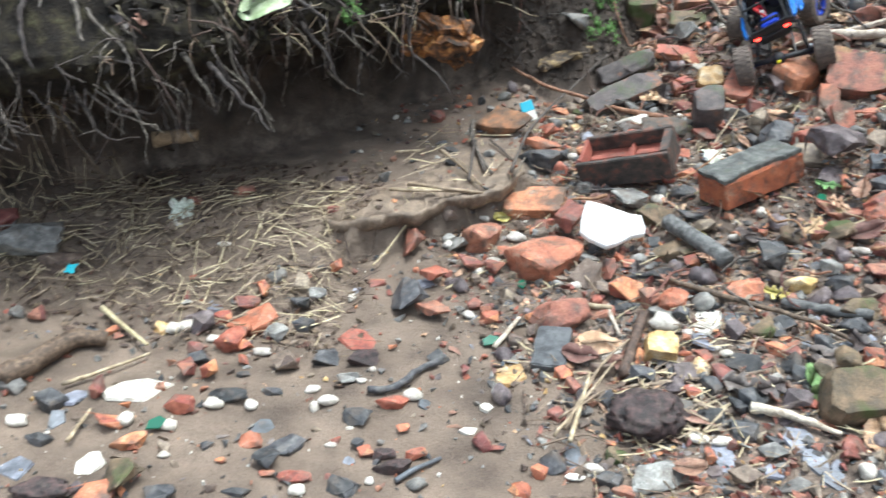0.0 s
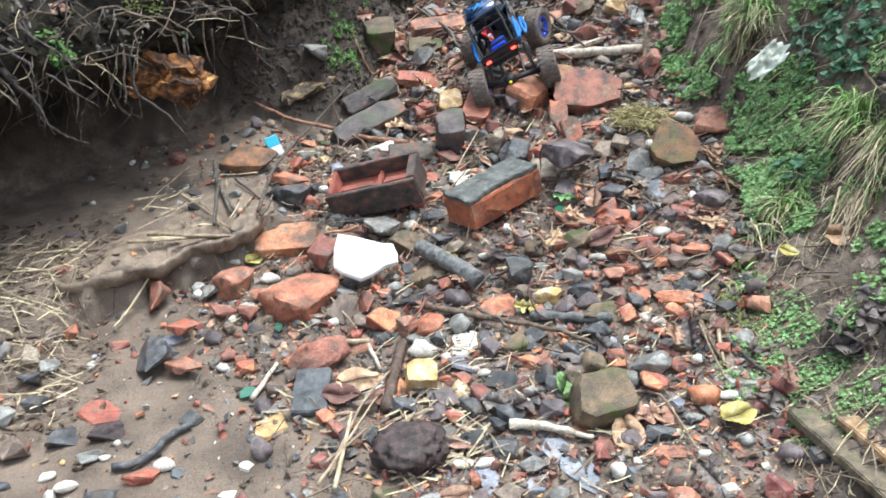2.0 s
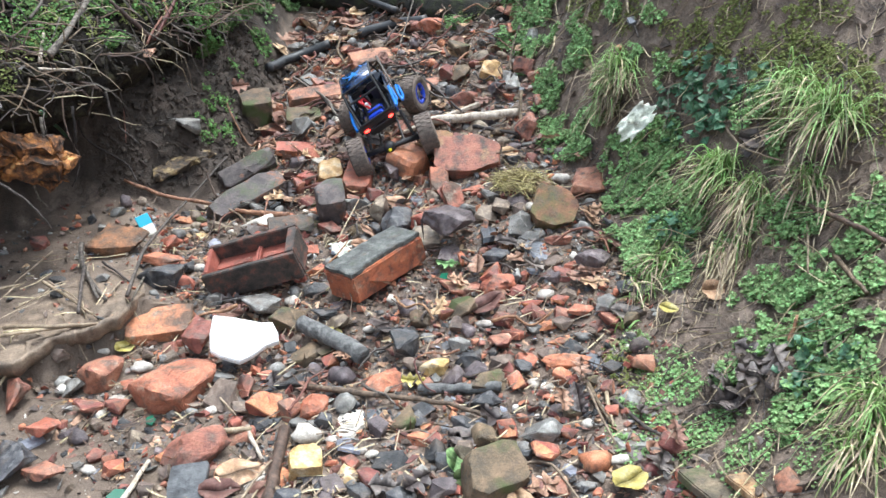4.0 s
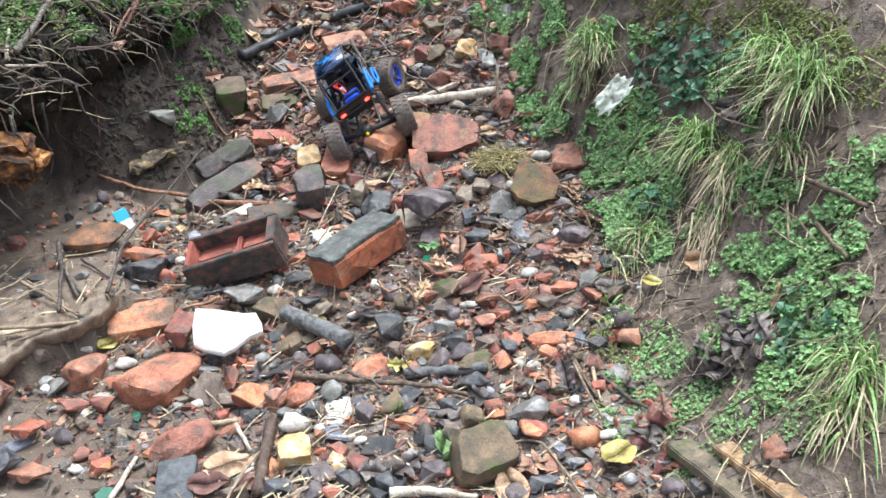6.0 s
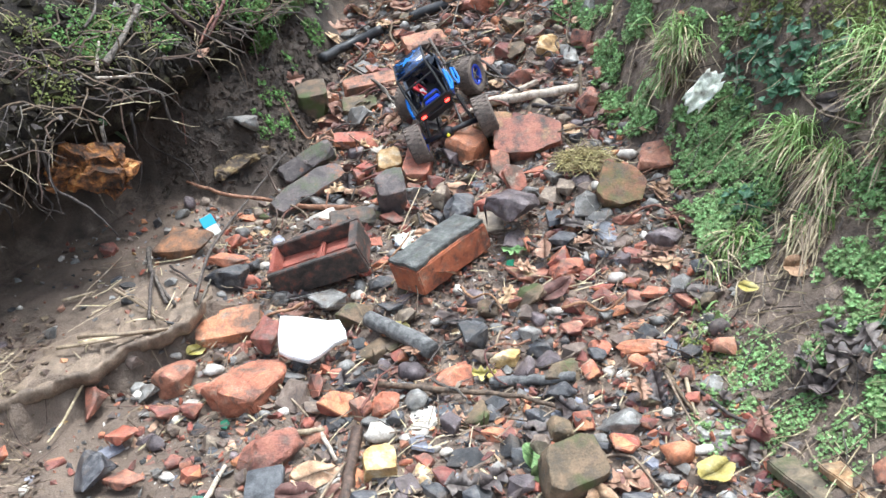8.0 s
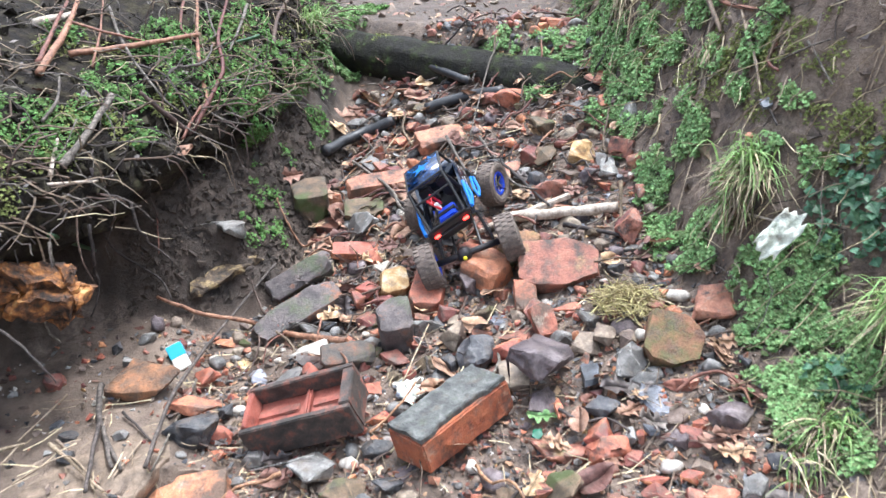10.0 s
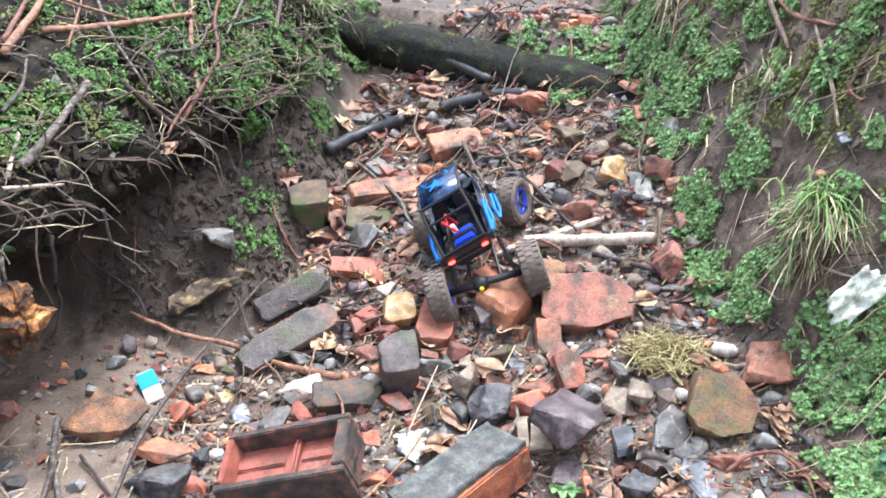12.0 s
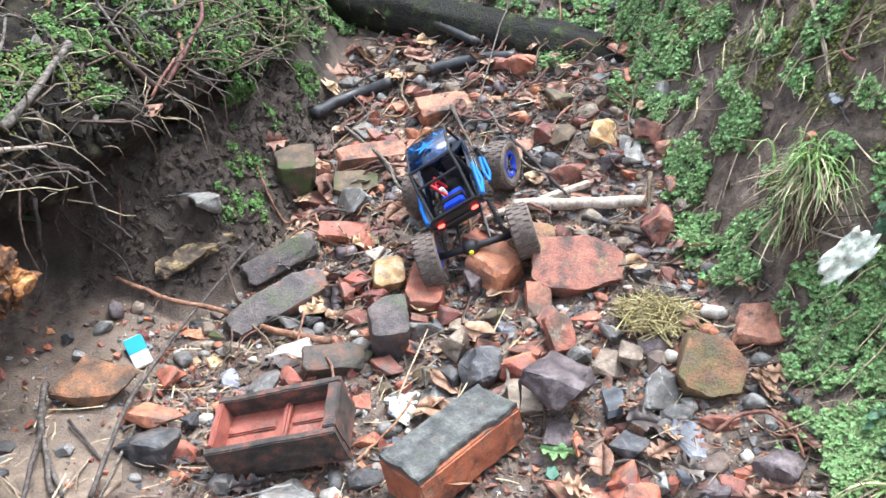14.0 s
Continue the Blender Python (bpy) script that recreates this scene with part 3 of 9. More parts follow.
            for v in bm.verts:
                v.co += v.co.normalized() * (0.06 * noise.noise(v.co * 4 + off) + 0.03 * noise.noise(v.co * 11 + off) - 0.035 * abs(noise.noise(v.co * 21 + off)))
        else:
            bmesh.ops.triangulate(bm, faces=list(bm.faces))
            bmesh.ops.subdivide_edges(bm, edges=[e for e in bm.edges if e.calc_length() > 0.2], cuts=1, use_grid_fill=True)
            bmesh.ops.triangulate(bm, faces=list(bm.faces))
            off = Vector((rnd.random() * 50, rnd.random() * 50, 0))
            for v in bm.verts:
                v.co += v.co.normalized() * (0.07 * noise.noise(v.co * 5 + off) - 0.04 * abs(noise.noise(v.co * 14 + off)))
    if kind not in ("pebble",):
        lo = Vector([min(v.co[k] for v in bm.verts) for k in range(3)])
        hi = Vector([max(v.co[k] for v in bm.verts) for k in range(3)])
        for v in bm.verts:
            v.co = Vector([(v.co[k] - lo[k]) / (hi[k] - lo[k]) - 0.5 for k in range(3)])
    me = bpy.data.meshes.new(kind)
    bm.normal_update()
    bm.to_mesh(me)
    bm.free()
    me.materials.append(mat)
    me.polygons.foreach_set("use_smooth", [True] * len(me.polygons))
    if kind not in ("pebble", "lump"):
        me.set_sharp_from_angle(angle=radians(26))
    MESHES[key] = me
    return me


WORDS = {
    "orange_brick": ("brick_fragment", "broken bright orange brick fragment in the rubble", "brick"),
    "red_brick": ("brick_fragment", "worn dark red brick fragment in the rubble", "brick"),
    "sooty_brick": ("brick_fragment", "soot-blackened orange brick lying in rubble", "brick"),
    "mossy_brick": ("brick_fragment", "moss-stained brown brick piece among rubble", "brick"),
    "worn_red_brick": ("brick", "worn red brick with muddy stains", "brick"),
    "worn_orange_brick": ("brick", "worn orange brick with knocked-off corners", "brick"),
    "blackened_brick": ("brick", "soot-blackened brick with green algae stains", "brick"),
    "mossy_orange_brick": ("brick", "orange-brown brick patched with green moss", "brick"),
    "grey_stone": ("stone", "rough mid-grey stone lying in the rubble", "stone"),
    "dark_stone": ("stone", "wet near-black stone lying in the rubble", "stone"),
    "purple_stone": ("stone", "wet purplish-grey rock lying in the rubble", "stone"),
    "brown_stone": ("stone", "dull brown stone lying in the rubble", "stone"),
    "pale_pebble": ("pebble", "smooth off-white pebble on the wet ground", "pebble"),
    "yellow_sandstone": ("stone", "yellowish cream sandstone lump in the rubble", "stone"),
    "rusty_stone": ("stone", "pitted rust-orange stone with dark holes", "stone"),
    "slate": ("slate_piece", "flat blue-grey slate piece on the rubble", "slate"),
    "clinker": ("clinker", "bubbly dark purple furnace clinker lump", "clinker"),
}


def rock(kind, mat, x, y, z, sx, sy, sz, rz=0.0, rx=0.0, ry=0.0, label="", name="", group="", var=None):
    words = WORDS.get(mat.name, ("stone", "stone lying in the rubble", "stone"))
    if var is None:
        var = int(abs(x * 7919 + y * 104729) * 10) % 9
    if not name and max(sx, sy) < 0.034:
        name = {"brick_fragment": "brick_chip", "stone": "gravel_stone"}.get(words[0], words[0])
    elif not name and words[0] == "stone" and kind == "pebble":
        name = "cobble"
    ob = new(name or words[0], rock_mesh(kind, var, mat))
    ob.matrix_world = pose(x, y, z, rx, ry, rz) @ Matrix.Diagonal((sx, sy, sz, 1))
    TAKEN.append((x, y, 0.42 * max(sx, sy)))
    return tagged(ob, label or words[1], words[2], group)


def leaf_mesh(var, mat, lobes=True):
    key = ("leaf", var, mat.name, lobes)
    if key in MESHES:
        return MESHES[key]
    rnd = random.Random(f"leaf{var}")
    n = 26
    verts, faces = [], []
    curl, fold, twist = rnd.uniform(0.1, 0.5), rnd.uniform(0.05, 0.35), rnd.uniform(-0.3, 0.3)

    def lift(x, y):
        return curl * (x - 0.1) ** 2 + fold * abs(y) + twist * x * y + 0.05 * math.sin(9 * x + var) + 0.04 * math.sin(14 * y + var)

    for i in range(9):
        x = -0.5 + i / 8
        verts.append((x, 0, lift(x, 0)))
    rim = []
    for side in (1, -1):
        row = []
        for i in range(1, n // 2 + 12):
            u = i / (n // 2 + 12)
            x = -0.5 + u
            w = 0.36 * math.sin(math.pi * u ** 0.8) ** 0.7
            if lobes:
                w *= 0.72 + 0.34 * math.sin(u * 22 + side * 0.5 + var)
            row.append((x + 0.03 * rnd.uniform(-1, 1), side * w, lift(x, w)))
        rim.append(row)
    for row in rim:
        start = len(verts)
        verts.extend(row)
        m = len(row)
        for i in range(m - 1):
            a, b = int((i + 1) / (m + 1) * 8), int((i + 2) / (m + 1) * 8)
            faces.append((start + i, start + i + 1, b) if a == b else (start + i, start + i + 1, b, a))
        faces.append((0, start, 1))
        faces.append((start + m - 1, 8, 7))
    MESHES[key] = mesh_from("leaf", verts, faces, mat, True)
    return MESHES[key]


def leaf(mat, x, y, z, size, rz=0.0, rx=0.0, ry=0.0, label="", lobes=True, name="dead_leaf", group="", var=None):
    var = int(abs(x * 7919 + y * 104729) * 10) % 7 if var is None else var
    ob = new(name, leaf_mesh(var, mat, lobes))
    ob.matrix_world = pose(x, y, z, rx, ry, rz) @ Matrix.Diagonal((size, size, size * 0.55, 1))
    words = {"dead_leaf": "curled light brown dead leaf on the rubble", "rotten_leaf": "wet dark rotten leaf on the ground", "yellow_leaf": "fallen yellow leaf on the wet ground", "small_green_leaf": "glossy green leaf on the rubble"}
    return tagged(ob, label or words.get(mat.name, ""), "leaf", group)


def stick(mat, points, r0, r1=None, name="twig", label="", sides=7, knots=0.12, steps=5, category="twig", group=""):
    """A branch or twig through points, a little crooked, tapering from r0 to r1."""
    r1 = r0 * 0.6 if r1 is None else r1
    pts = [Vector(p) for p in points]
    rnd = random.Random(str(points[0]))
    fine = []
    for i in range(len(pts) - 1):
        a, b, c, d = pts[max(i - 1, 0)], pts[i], pts[i + 1], pts[min(i + 2, len(pts) - 1)]
        for k in range(steps):
            u = k / steps
            p = 0.5 * (2 * b + (c - a) * u + (2 * a - 5 * b + 4 * c - d) * u * u + (3 * b - a - 3 * c + d) * u ** 3)
            fine.append(p + Vector((rnd.uniform(-1, 1), rnd.uniform(-1, 1), rnd.uniform(-1, 1))) * min(r0 * 0.35, 0.0016))
    fine.append(pts[-1])
    n = len(fine)
    radii = [(r0 + (r1 - r0) * i / (n - 1)) * (1 + knots * rnd.uniform(-1, 1)) for i in range(n)]
    base = fine[0].copy()
    v, f = tube_data([p - base for p in fine], radii, sides)
    ob = new(name, mesh_from(name, v, f, mat, True))
    ob.location = base
    return tagged(ob, label or "thin crooked brown twig lying on the rubble", category, group)


def grass_tuft(x, y, z, n, length, lean, spread_, mat, label, dry=0, seed=1, width=0.0018):
    """One tuft of arching blades growing out of the bank."""
    rnd = random.Random(seed)
    root = new("grass_tuft")
    root.location = (x, y, z)
    for name, count, m in (("foliage", int(n * 2.4), mat), ("dry_foliage", int(dry * 2.4) + n // 2, STRAW)):
        h = Heap()
        for _ in range(count):
            w = rnd.uniform(0, 2 * math.pi)
            out = Vector((math.cos(w), math.sin(w), 0)) * rnd.uniform(0.1, 1.35) * spread_ + Vector(lean) * rnd.uniform(0.2, 1.25)
            up = rnd.uniform(0.25, 1.6) * (0.2 if name == "dry_foliage" else 1)
            ln, wd = length * rnd.uniform(0.5, 1.15), width * rnd.uniform(0.6, 1.2)
            start = Vector((rnd.gauss(0, 0.018), rnd.gauss(0, 0.018), rnd.gauss(0, 0.012)))
            side = Vector((-math.sin(w), math.cos(w), 0.1))
            pts, droop, kink = [], rnd.uniform(0.05, 0.55), Vector((rnd.gauss(0, 0.10), rnd.gauss(0, 0.10), 0))
            for k in range(7):
                u = k / 6
                pts.append(start + (out * u + kink * u * u + Vector((0, 0, up * u - 0.75 * up * u * u - droop * u * u))) * ln)
            v = []
            for k, p in enumerate(pts):
                q = wd * (1 - (k / 6) ** 2) + 0.0003
                v += [p - side * q, p + Vector((0, 0, q * 0.5)), p + side * q]
            f = []
            for k in range(6):
                a = 3 * k
                f += [(a, a + 1, a + 4, a + 3), (a + 1, a + 2, a + 5, a + 4)]
            h.add(v, f)
        if count:
            ob = new(name, mesh_from(name, h.verts, h.faces, m, True))
            ob.parent = root
            tagged(ob, "long arching green blades" if name == "foliage" else "withered straw-coloured blades", kind="stuff")
    return tagged(root, label, "grass")


# ---- larger things in the bed ----
def box_bm(bm, cx, cy, cz, lx, ly, lz, bevel=0.0, segments=2):
    got = bmesh.ops.create_cube(bm, size=1.0)["verts"]
    for v in got:
        v.co = Vector((cx + v.co.x * lx, cy + v.co.y * ly, cz + v.co.z * lz))
    if bevel:
        edges = list({e for v in got for e in v.link_edges})
        bmesh.ops.bevel(bm, geom=edges, offset=bevel, segments=segments, affect="EDGES")


def worn(bm, amount, scale, seed):
    off = Vector((seed * 3.1, seed * 1.7, 0))
    for v in bm.verts:
        c = v.co * scale
        v.co += Vector((noise.noise(c + off), noise.noise(c - off), noise.noise(c + 2 * off))) * amount
        c *= 3.3
        v.co += Vector((noise.noise(c + off), noise.noise(c - off), noise.noise(c + 2 * off))) * amount * 0.4


def fine_box(lx, ly, lz, step, bevel, amount, seed):
    bm = bmesh.new()
    box_bm(bm, 0, 0, 0, lx, ly, lz, bevel, 2)
    for _ in range(4):
        long = [e for e in bm.edges if e.calc_length() > step]
        if not long:
            break
        bmesh.ops.subdivide_edges(bm, edges=long, cuts=1, use_grid_fill=True)
    bmesh.ops.triangulate(bm, faces=list(bm.faces))
    worn(bm, amount, 28, seed)
    return bm


def plate(outline, thick, rough, seed, inset=0.94):
    """A slab with a given outline, thick in z, with a softened rim."""
    bm = bmesh.new()
    rings = []
    n = len(outline)
    cx, cy = sum(p[0] for p in outline) / n, sum(p[1] for p in outline) / n
    for k, z in ((inset, -thick / 2), (1.0, -thick * 0.3), (1.0, thick * 0.3), (inset, thick / 2)):
        rings.append([bm.verts.new((cx + (x - cx) * k, cy + (y - cy) * k, z)) for x, y in outline])
    for a, b in zip(rings, rings[1:]):
        for i in range(n):
            bm.faces.new((a[i], a[(i + 1) % n], b[(i + 1) % n], b[i]))
    bm.faces.new(rings[0][::-1])
    bm.faces.new(rings[-1])
    bmesh.ops.triangulate(bm, faces=[f for f in bm.faces if len(f.verts) > 4])
    bmesh.ops.subdivide_edges(bm, edges=[e for e in bm.edges if e.calc_length() > thick], cuts=2, use_grid_fill=True)
    bmesh.ops.triangulate(bm, faces=list(bm.faces))
    worn(bm, rough, 40, seed)
    return bm


def full_brick():
    root = new("brick")
    root.matrix_world = pose(0.770, 1.443, 0.194, -6.5, -12.6, 26)
    part("body", fine_box(0.213, 0.095, 0.062, 0.010, 0.003, 0.0022, 1), ORANGE2, root)
    rim = random.Random(8)
    edge = []
    for i in range(46):
        w = 2 * math.pi * i / 46
        k = 1 / max(abs(math.cos(w)) / 0.106, abs(math.sin(w)) / 0.047)
        x, y = k * math.cos(w), k * math.sin(w)
        bite = 0.85 if (y < -0.04 and -0.06 < x < 0.05) else 0.985
        edge.append((x * (0.985 + rim.uniform(-0.02, 0.012)), y * (bite + rim.uniform(-0.035, 0.015))))
    bm = plate(edge, 0.013, 0.0026, 4, 0.95)
    bmesh.ops.translate(bm, verts=bm.verts, vec=(0, 0, 0.036))
    part("mortar_layer", bm, MORTAR, root, "dark grey crust of old mortar")
    tagged(root, "whole orange-red brick topped with dark grey mortar crust", "brick")
    TAKEN.append((0.77, 1.443, 0.09))


def frogged_brick():
    root = new("hollow_brick")
    root.matrix_world = pose(0.527, 1.589, 0.171, 17.4, -18.6, -23.3)
    L, W, H, rim, deep = 0.216, 0.115, 0.069, 0.013, 0.036
    base = fine_box(L, W, H - deep, 0.016, 0.003, 0.0016, 3)
    bmesh.ops.translate(base, verts=base.verts, vec=(0, 0, -deep / 2))
    part("body", base, RED2, root)
    for lx, ly, x, y, low, sooty in ((L + 0.004, rim, 0, -(W - rim) / 2 - 0.002, -H / 2, True), (L, rim, 0, (W - rim) / 2, H / 2 - deep, True), (rim * 0.8, W - 2 * rim, -(L - rim * 0.8) / 2, 0, H / 2 - deep, False), (rim * 1.7, W - 2 * rim, (L - rim * 1.7) / 2 + 0.002, 0, -H / 2, True)):
        bm = fine_box(lx, ly, H / 2 + 0.003 - low, 0.010, 0.002, 0.0016, 5 + x * 9 + y)
        bmesh.ops.translate(bm, verts=bm.verts, vec=(x, y, (H / 2 + 0.003 + low) / 2))
        part("rim", bm, SOOT2 if sooty else RED2, root, "soot-blackened rim" if sooty else "")
    bm = fine_box(0.012, W - 2 * rim, 0.016, 0.012, 0.004, 0.001, 8)
    bmesh.ops.translate(bm, verts=bm.verts, vec=(0.008, 0, H / 2 - deep + 0.007))
    part("divider", bm, RED2, root, "low rounded red rib")
    for x in (-0.055, 0.06):
        bm = fine_box(0.088, 0.02, 0.006, 0.012, 0.0025, 0.001, x)
        bmesh.ops.translate(bm, verts=bm.verts, vec=(x, 0.012, H / 2 - deep + 0.002))
        part("ridge", bm, RED2, root)
    tagged(root, "blackened red brick with deep divided hollow facing up", "brick")
    TAKEN.append((0.527, 1.589, 0.10))


ORANGE2 = material("orange_brick_face", [(0.30, (0.10, 0.04, 0.03)), (0.44, (0.34, 0.10, 0.05)), (0.62, (0.46, 0.15, 0.07)), (0.78, (0.30, 0.14, 0.09))], 22, (0.45, 0.8), 0.6, 170, 0.0, dirt=0.4, patches=(((0.07, 0.05, 0.042), 16, 0.54, 0.66), ((0.46, 0.30, 0.20), 26, 0.58, 0.68)))
RED2 = material("hollow_brick_clay", [(0.30, (0.15, 0.05, 0.04)), (0.5, (0.30, 0.09, 0.065)), (0.7, (0.40, 0.15, 0.11))], 16, (0.35, 0.6), 0.3, 150, 0.0, dirt=0.3, patches=(((0.16, 0.07, 0.055), 18, 0.54, 0.66),))
SOOT2 = material("sooty_rim", [(0.36, (0.030, 0.027, 0.025)), (0.50, (0.075, 0.058, 0.050)), (0.62, (0.19, 0.08, 0.058))], 24, (0.5, 0.85), 0.6, 150, 0.0)
MORTAR = material("dark_mortar", [(0.32, (0.04, 0.043, 0.042)), (0.5, (0.10, 0.105, 0.10)), (0.7, (0.21, 0.215, 0.20))], 26, (0.6, 0.9), 0.8, 190, 0.0, dirt=0.25, patches=(((0.10, 0.115, 0.075), 12, 0.52, 0.66),))
full_brick()
frogged_brick()

foam = part("foam_block", plate([(-0.062, 0.045), (-0.02, 0.042), (0.025, 0.033), (0.048, 0.034), (0.060, 0.012), (0.062, -0.004), (0.04, -0.014), (0.012, -0.036), (-0.006, -0.046), (-0.042, -0.037), (-0.061, -0.026), (-0.066, 0.01)], 0.016, 0.0012, 2, 0.94), FOAM, None)
foam.matrix_world = pose(0.455, 1.300, 0.127, 38, 3, -14) @ Matrix.Diagonal((1.06, 1.1, 1, 1))
tagged(foam, "chunk of clean white foam with broken edge", "foam")
TAKEN.append((0.455, 1.325, 0.07))

log_end = stick(CHARRED, [(0.579, 1.342, 0.126), (0.622, 1.256, 0.128), (0.660, 1.172, 0.126)], 0.0175, 0.0185, name="charred_log", label="short charred grey log with cracked bark", sides=14, knots=0.05, category="log")

# bricks that stand or lie in a known way
rock("brick", B_RED, 1.114, 1.762, 0.330, 0.178, 0.122, 0.055, -22, 38, -4, label="broad red brick tilted on the rubble", var=1)
rock("brick", B_ORANGE, 0.848, 1.879, 0.257, 0.082, 0.140, 0.058, -19, 20, 0, label="orange brick lying on its flat side", var=2)
rock("brick", B_ORANGE, 0.981, 1.848, 0.300, 0.100, 0.098, 0.075, 32, 12, -9, label="broken orange half brick with dark end", var=3)
rock("brick", B_SOOT, 0.595, 2.109, 0.231, 0.168, 0.060, 0.066, 3, 48, -26, label="sooty orange brick tilted against the bank", var=4)
rock("brick", B_SOOT, 0.569, 1.975, 0.187, 0.225, 0.078, 0.082, 18, 22, -17, label="long wet dark brick green with algae", var=5)
rock("brick", B_SOOT, 0.749, 1.774, 0.225, 0.076, 0.092, 0.120, -8, 26, -6, label="dark-faced brick standing on its end", var=6)
rock("brick", B_ORANGE, 1.020, 1.621, 0.272, 0.048, 0.074, 0.050, -6, 46, -14, label="pale pink-orange brick fragment standing up", var=7)
rock("brick", B_ORANGE, 1.024, 1.728, 0.280, 0.050, 0.078, 0.045, -16, 38, -4, label="small orange brick fragment leaning on others", var=8)
rock("brick", B_MOSS, 1.199, 1.432, 0.285, 0.108, 0.110, 0.070, -30, 40, 12, label="orange-brown brick with green mossy side", var=1)
rock("brick", YELLOW, 0.788, 1.941, 0.257, 0.074, 0.066, 0.056, -3, 36, -12, label="yellow-cream sandstone block in the rubble", var=2)
rock("chunk", PALE2, 0.769, 2.040, 0.258, 0.112, 0.076, 0.050, -10, 16, -4, label="off-white stone block among bricks", var=3)
rock("brick", SOOTY, 0.645, 1.771, 0.172, 0.120, 0.060, 0.052, -10, 24, -4, label="dark brown brick half buried in litter", var=4)
rock("chunk", RUSTBRICK, 0.237, 1.785, 0.170, 0.150, 0.110, 0.080, -8, 24, -5, label="stained orange-brown brick by the mud", var=5)
rock("brick", MOSSY, 0.667, 2.375, 0.346, 0.098, 0.105, 0.095, -5, 16, -4, label="grey-green mossy brick below the bank", var=6)
rock("brick", B_RED, 0.878, 2.390, 0.369, 0.222, 0.062, 0.055, -5, 24, -6, label="long red brick lying across the bed", var=7)
rock("brick", B_RED, 1.062, 2.484, 0.460, 0.150, 0.075, 0.055, 4, 22, -8, label="red brick among sticks and leaves", var=8)
rock("brick", B_MOSS, 1.070, 1.888, 0.325, 0.104, 0.080, 0.075, -22, 24, 0, label="mossy brown brick with rough broken side", var=2)
rock("chunk", ORANGE, 0.990, 1.955, 0.306, 0.104, 0.078, 0.060, -9, 11, 10)
rock("brick", MOSSY, 0.799, 2.310, 0.317, 0.108, 0.080, 0.056, -9, 24, -4, label="green-stained brick piece among rubble", var=1)
rock("chunk", B_RED, 0.892, 1.345, 0.168, 0.160, 0.070, 0.058, -34, 6, 4, label="dull red brick piece lying in rubble", var=3)

# litter and rags
box = new("carton")
box.matrix_world = pose(0.304, 1.872, 0.178, 50, 0, -10) @ Matrix.Rotation(radians(26), 4, "Z")
bm = bmesh.new(); box_bm(bm, 0, 0, 0, 0.033, 0.060, 0.016, 0.002)
part("carton_body", bm, plain("white_card", (0.62, 0.60, 0.54), 0.5), box)
bm = bmesh.new(); box_bm(bm, 0, 0.0135, 0.0002, 0.0336, 0.030, 0.0168, 0.001, 1)
part("printed_band", bm, plain("blue_print", (0.03, 0.36, 0.50), 0.35), box, "turquoise printed band")
tagged(box, "crushed small turquoise and white carton", "carton")


def crumpled(name, mat, x, y, z, sx, sy, rx, rz, label, category, seed):
    bm = bmesh.new()
    bmesh.ops.create_grid(bm, x_segments=14, y_segments=12, size=0.5)
    off = Vector((seed, seed * 2, 0))
    for v in bm.verts:
        w = 1 - 0.45 * abs(noise.noise(Vector((v.co.x * 3, v.co.y * 3, seed))))
        v.co = Vector((v.co.x * sx * w, v.co.y * sy * (0.6 + 0.5 * noise.noise(Vector((v.co.x * 4, seed, 0))) + 0.3), 0.22 * min(sx, sy) * noise.noise(v.co * 4 + off) + 0.15 * min(sx, sy) * noise.noise(v.co * 11 + off)))
    bmesh.ops.solidify(bm, geom=list(bm.faces), thickness=0.0012)
    ob = part(name, bm, mat, None, smooth=True)
    ob.matrix_world = pose(x, y, z, rx, 0, rz)
    return tagged(ob, label, category)


GLASS = plain("green_bottle_glass", (0.015, 0.11, 0.065), 0.15, 0.0, 0.4)
for gx_, gy_, gs, gr in ((0.196, 1.005, 0.034, 20), (0.262, 1.190, 0.026, 70), (-0.345, 0.742, 0.036, 10), (0.905, 1.372, 0.030, 40)):
    bm = plate([(-0.5 * gs, -0.25 * gs), (0.1 * gs, -0.35 * gs), (0.5 * gs, 0.0), (0.1 * gs, 0.35 * gs), (-0.4 * gs, 0.2 * gs)], 0.004, 0.0006, gr)
    ob = part("glass_shard", bm, GLASS, None)
    ob.matrix_world = pose(gx_, gy_, z_at(gx_, gy_) + 0.010, 14, -8, gr)
    tagged(ob, "worn green bottle glass shard on the ground", "glass")
RAG = material("white_rag", [(0.3, (0.42, 0.46, 0.38)), (0.5, (0.66, 0.70, 0.60)), (0.7, (0.80, 0.82, 0.76))], 30, (0.5, 0.8), 0.4, 200, 0.0, dirt=0.45, patches=(((0.20, 0.22, 0.13), 22, 0.54, 0.66),))
rag = crumpled("rag", RAG, 1.345, 1.355, 0.512, 0.052, 0.100, 66, -34, "crumpled dirty white plastic rag on the bank", "rag", 1)
rag.matrix_world = rag.matrix_world @ Matrix.Rotation(radians(-38), 4, "Z")
crumpled("rag", RAG, -0.50, 1.40, 0.085, 0.055, 0.06, 40, 10, "grubby pale green rag by the bank", "rag", 5)
crumpled("plastic_scrap", RAG, 0.742, 1.60, 0.175, 0.075, 0.06, 15, 20, "torn white plastic scrap between bricks", "plastic", 3)
crumpled("plastic_scrap", RAG, 1.225, 1.405, 0.262, 0.06, 0.022, 15, 0, "narrow torn white plastic scrap", "plastic", 8)
crumpled("plastic_scrap", plain("blue_plastic", (0.03, 0.42, 0.52), 0.4), -0.66, 1.17, 0.06, 0.022, 0.03, 15, 0, "bright turquoise plastic scrap", "plastic", 9)

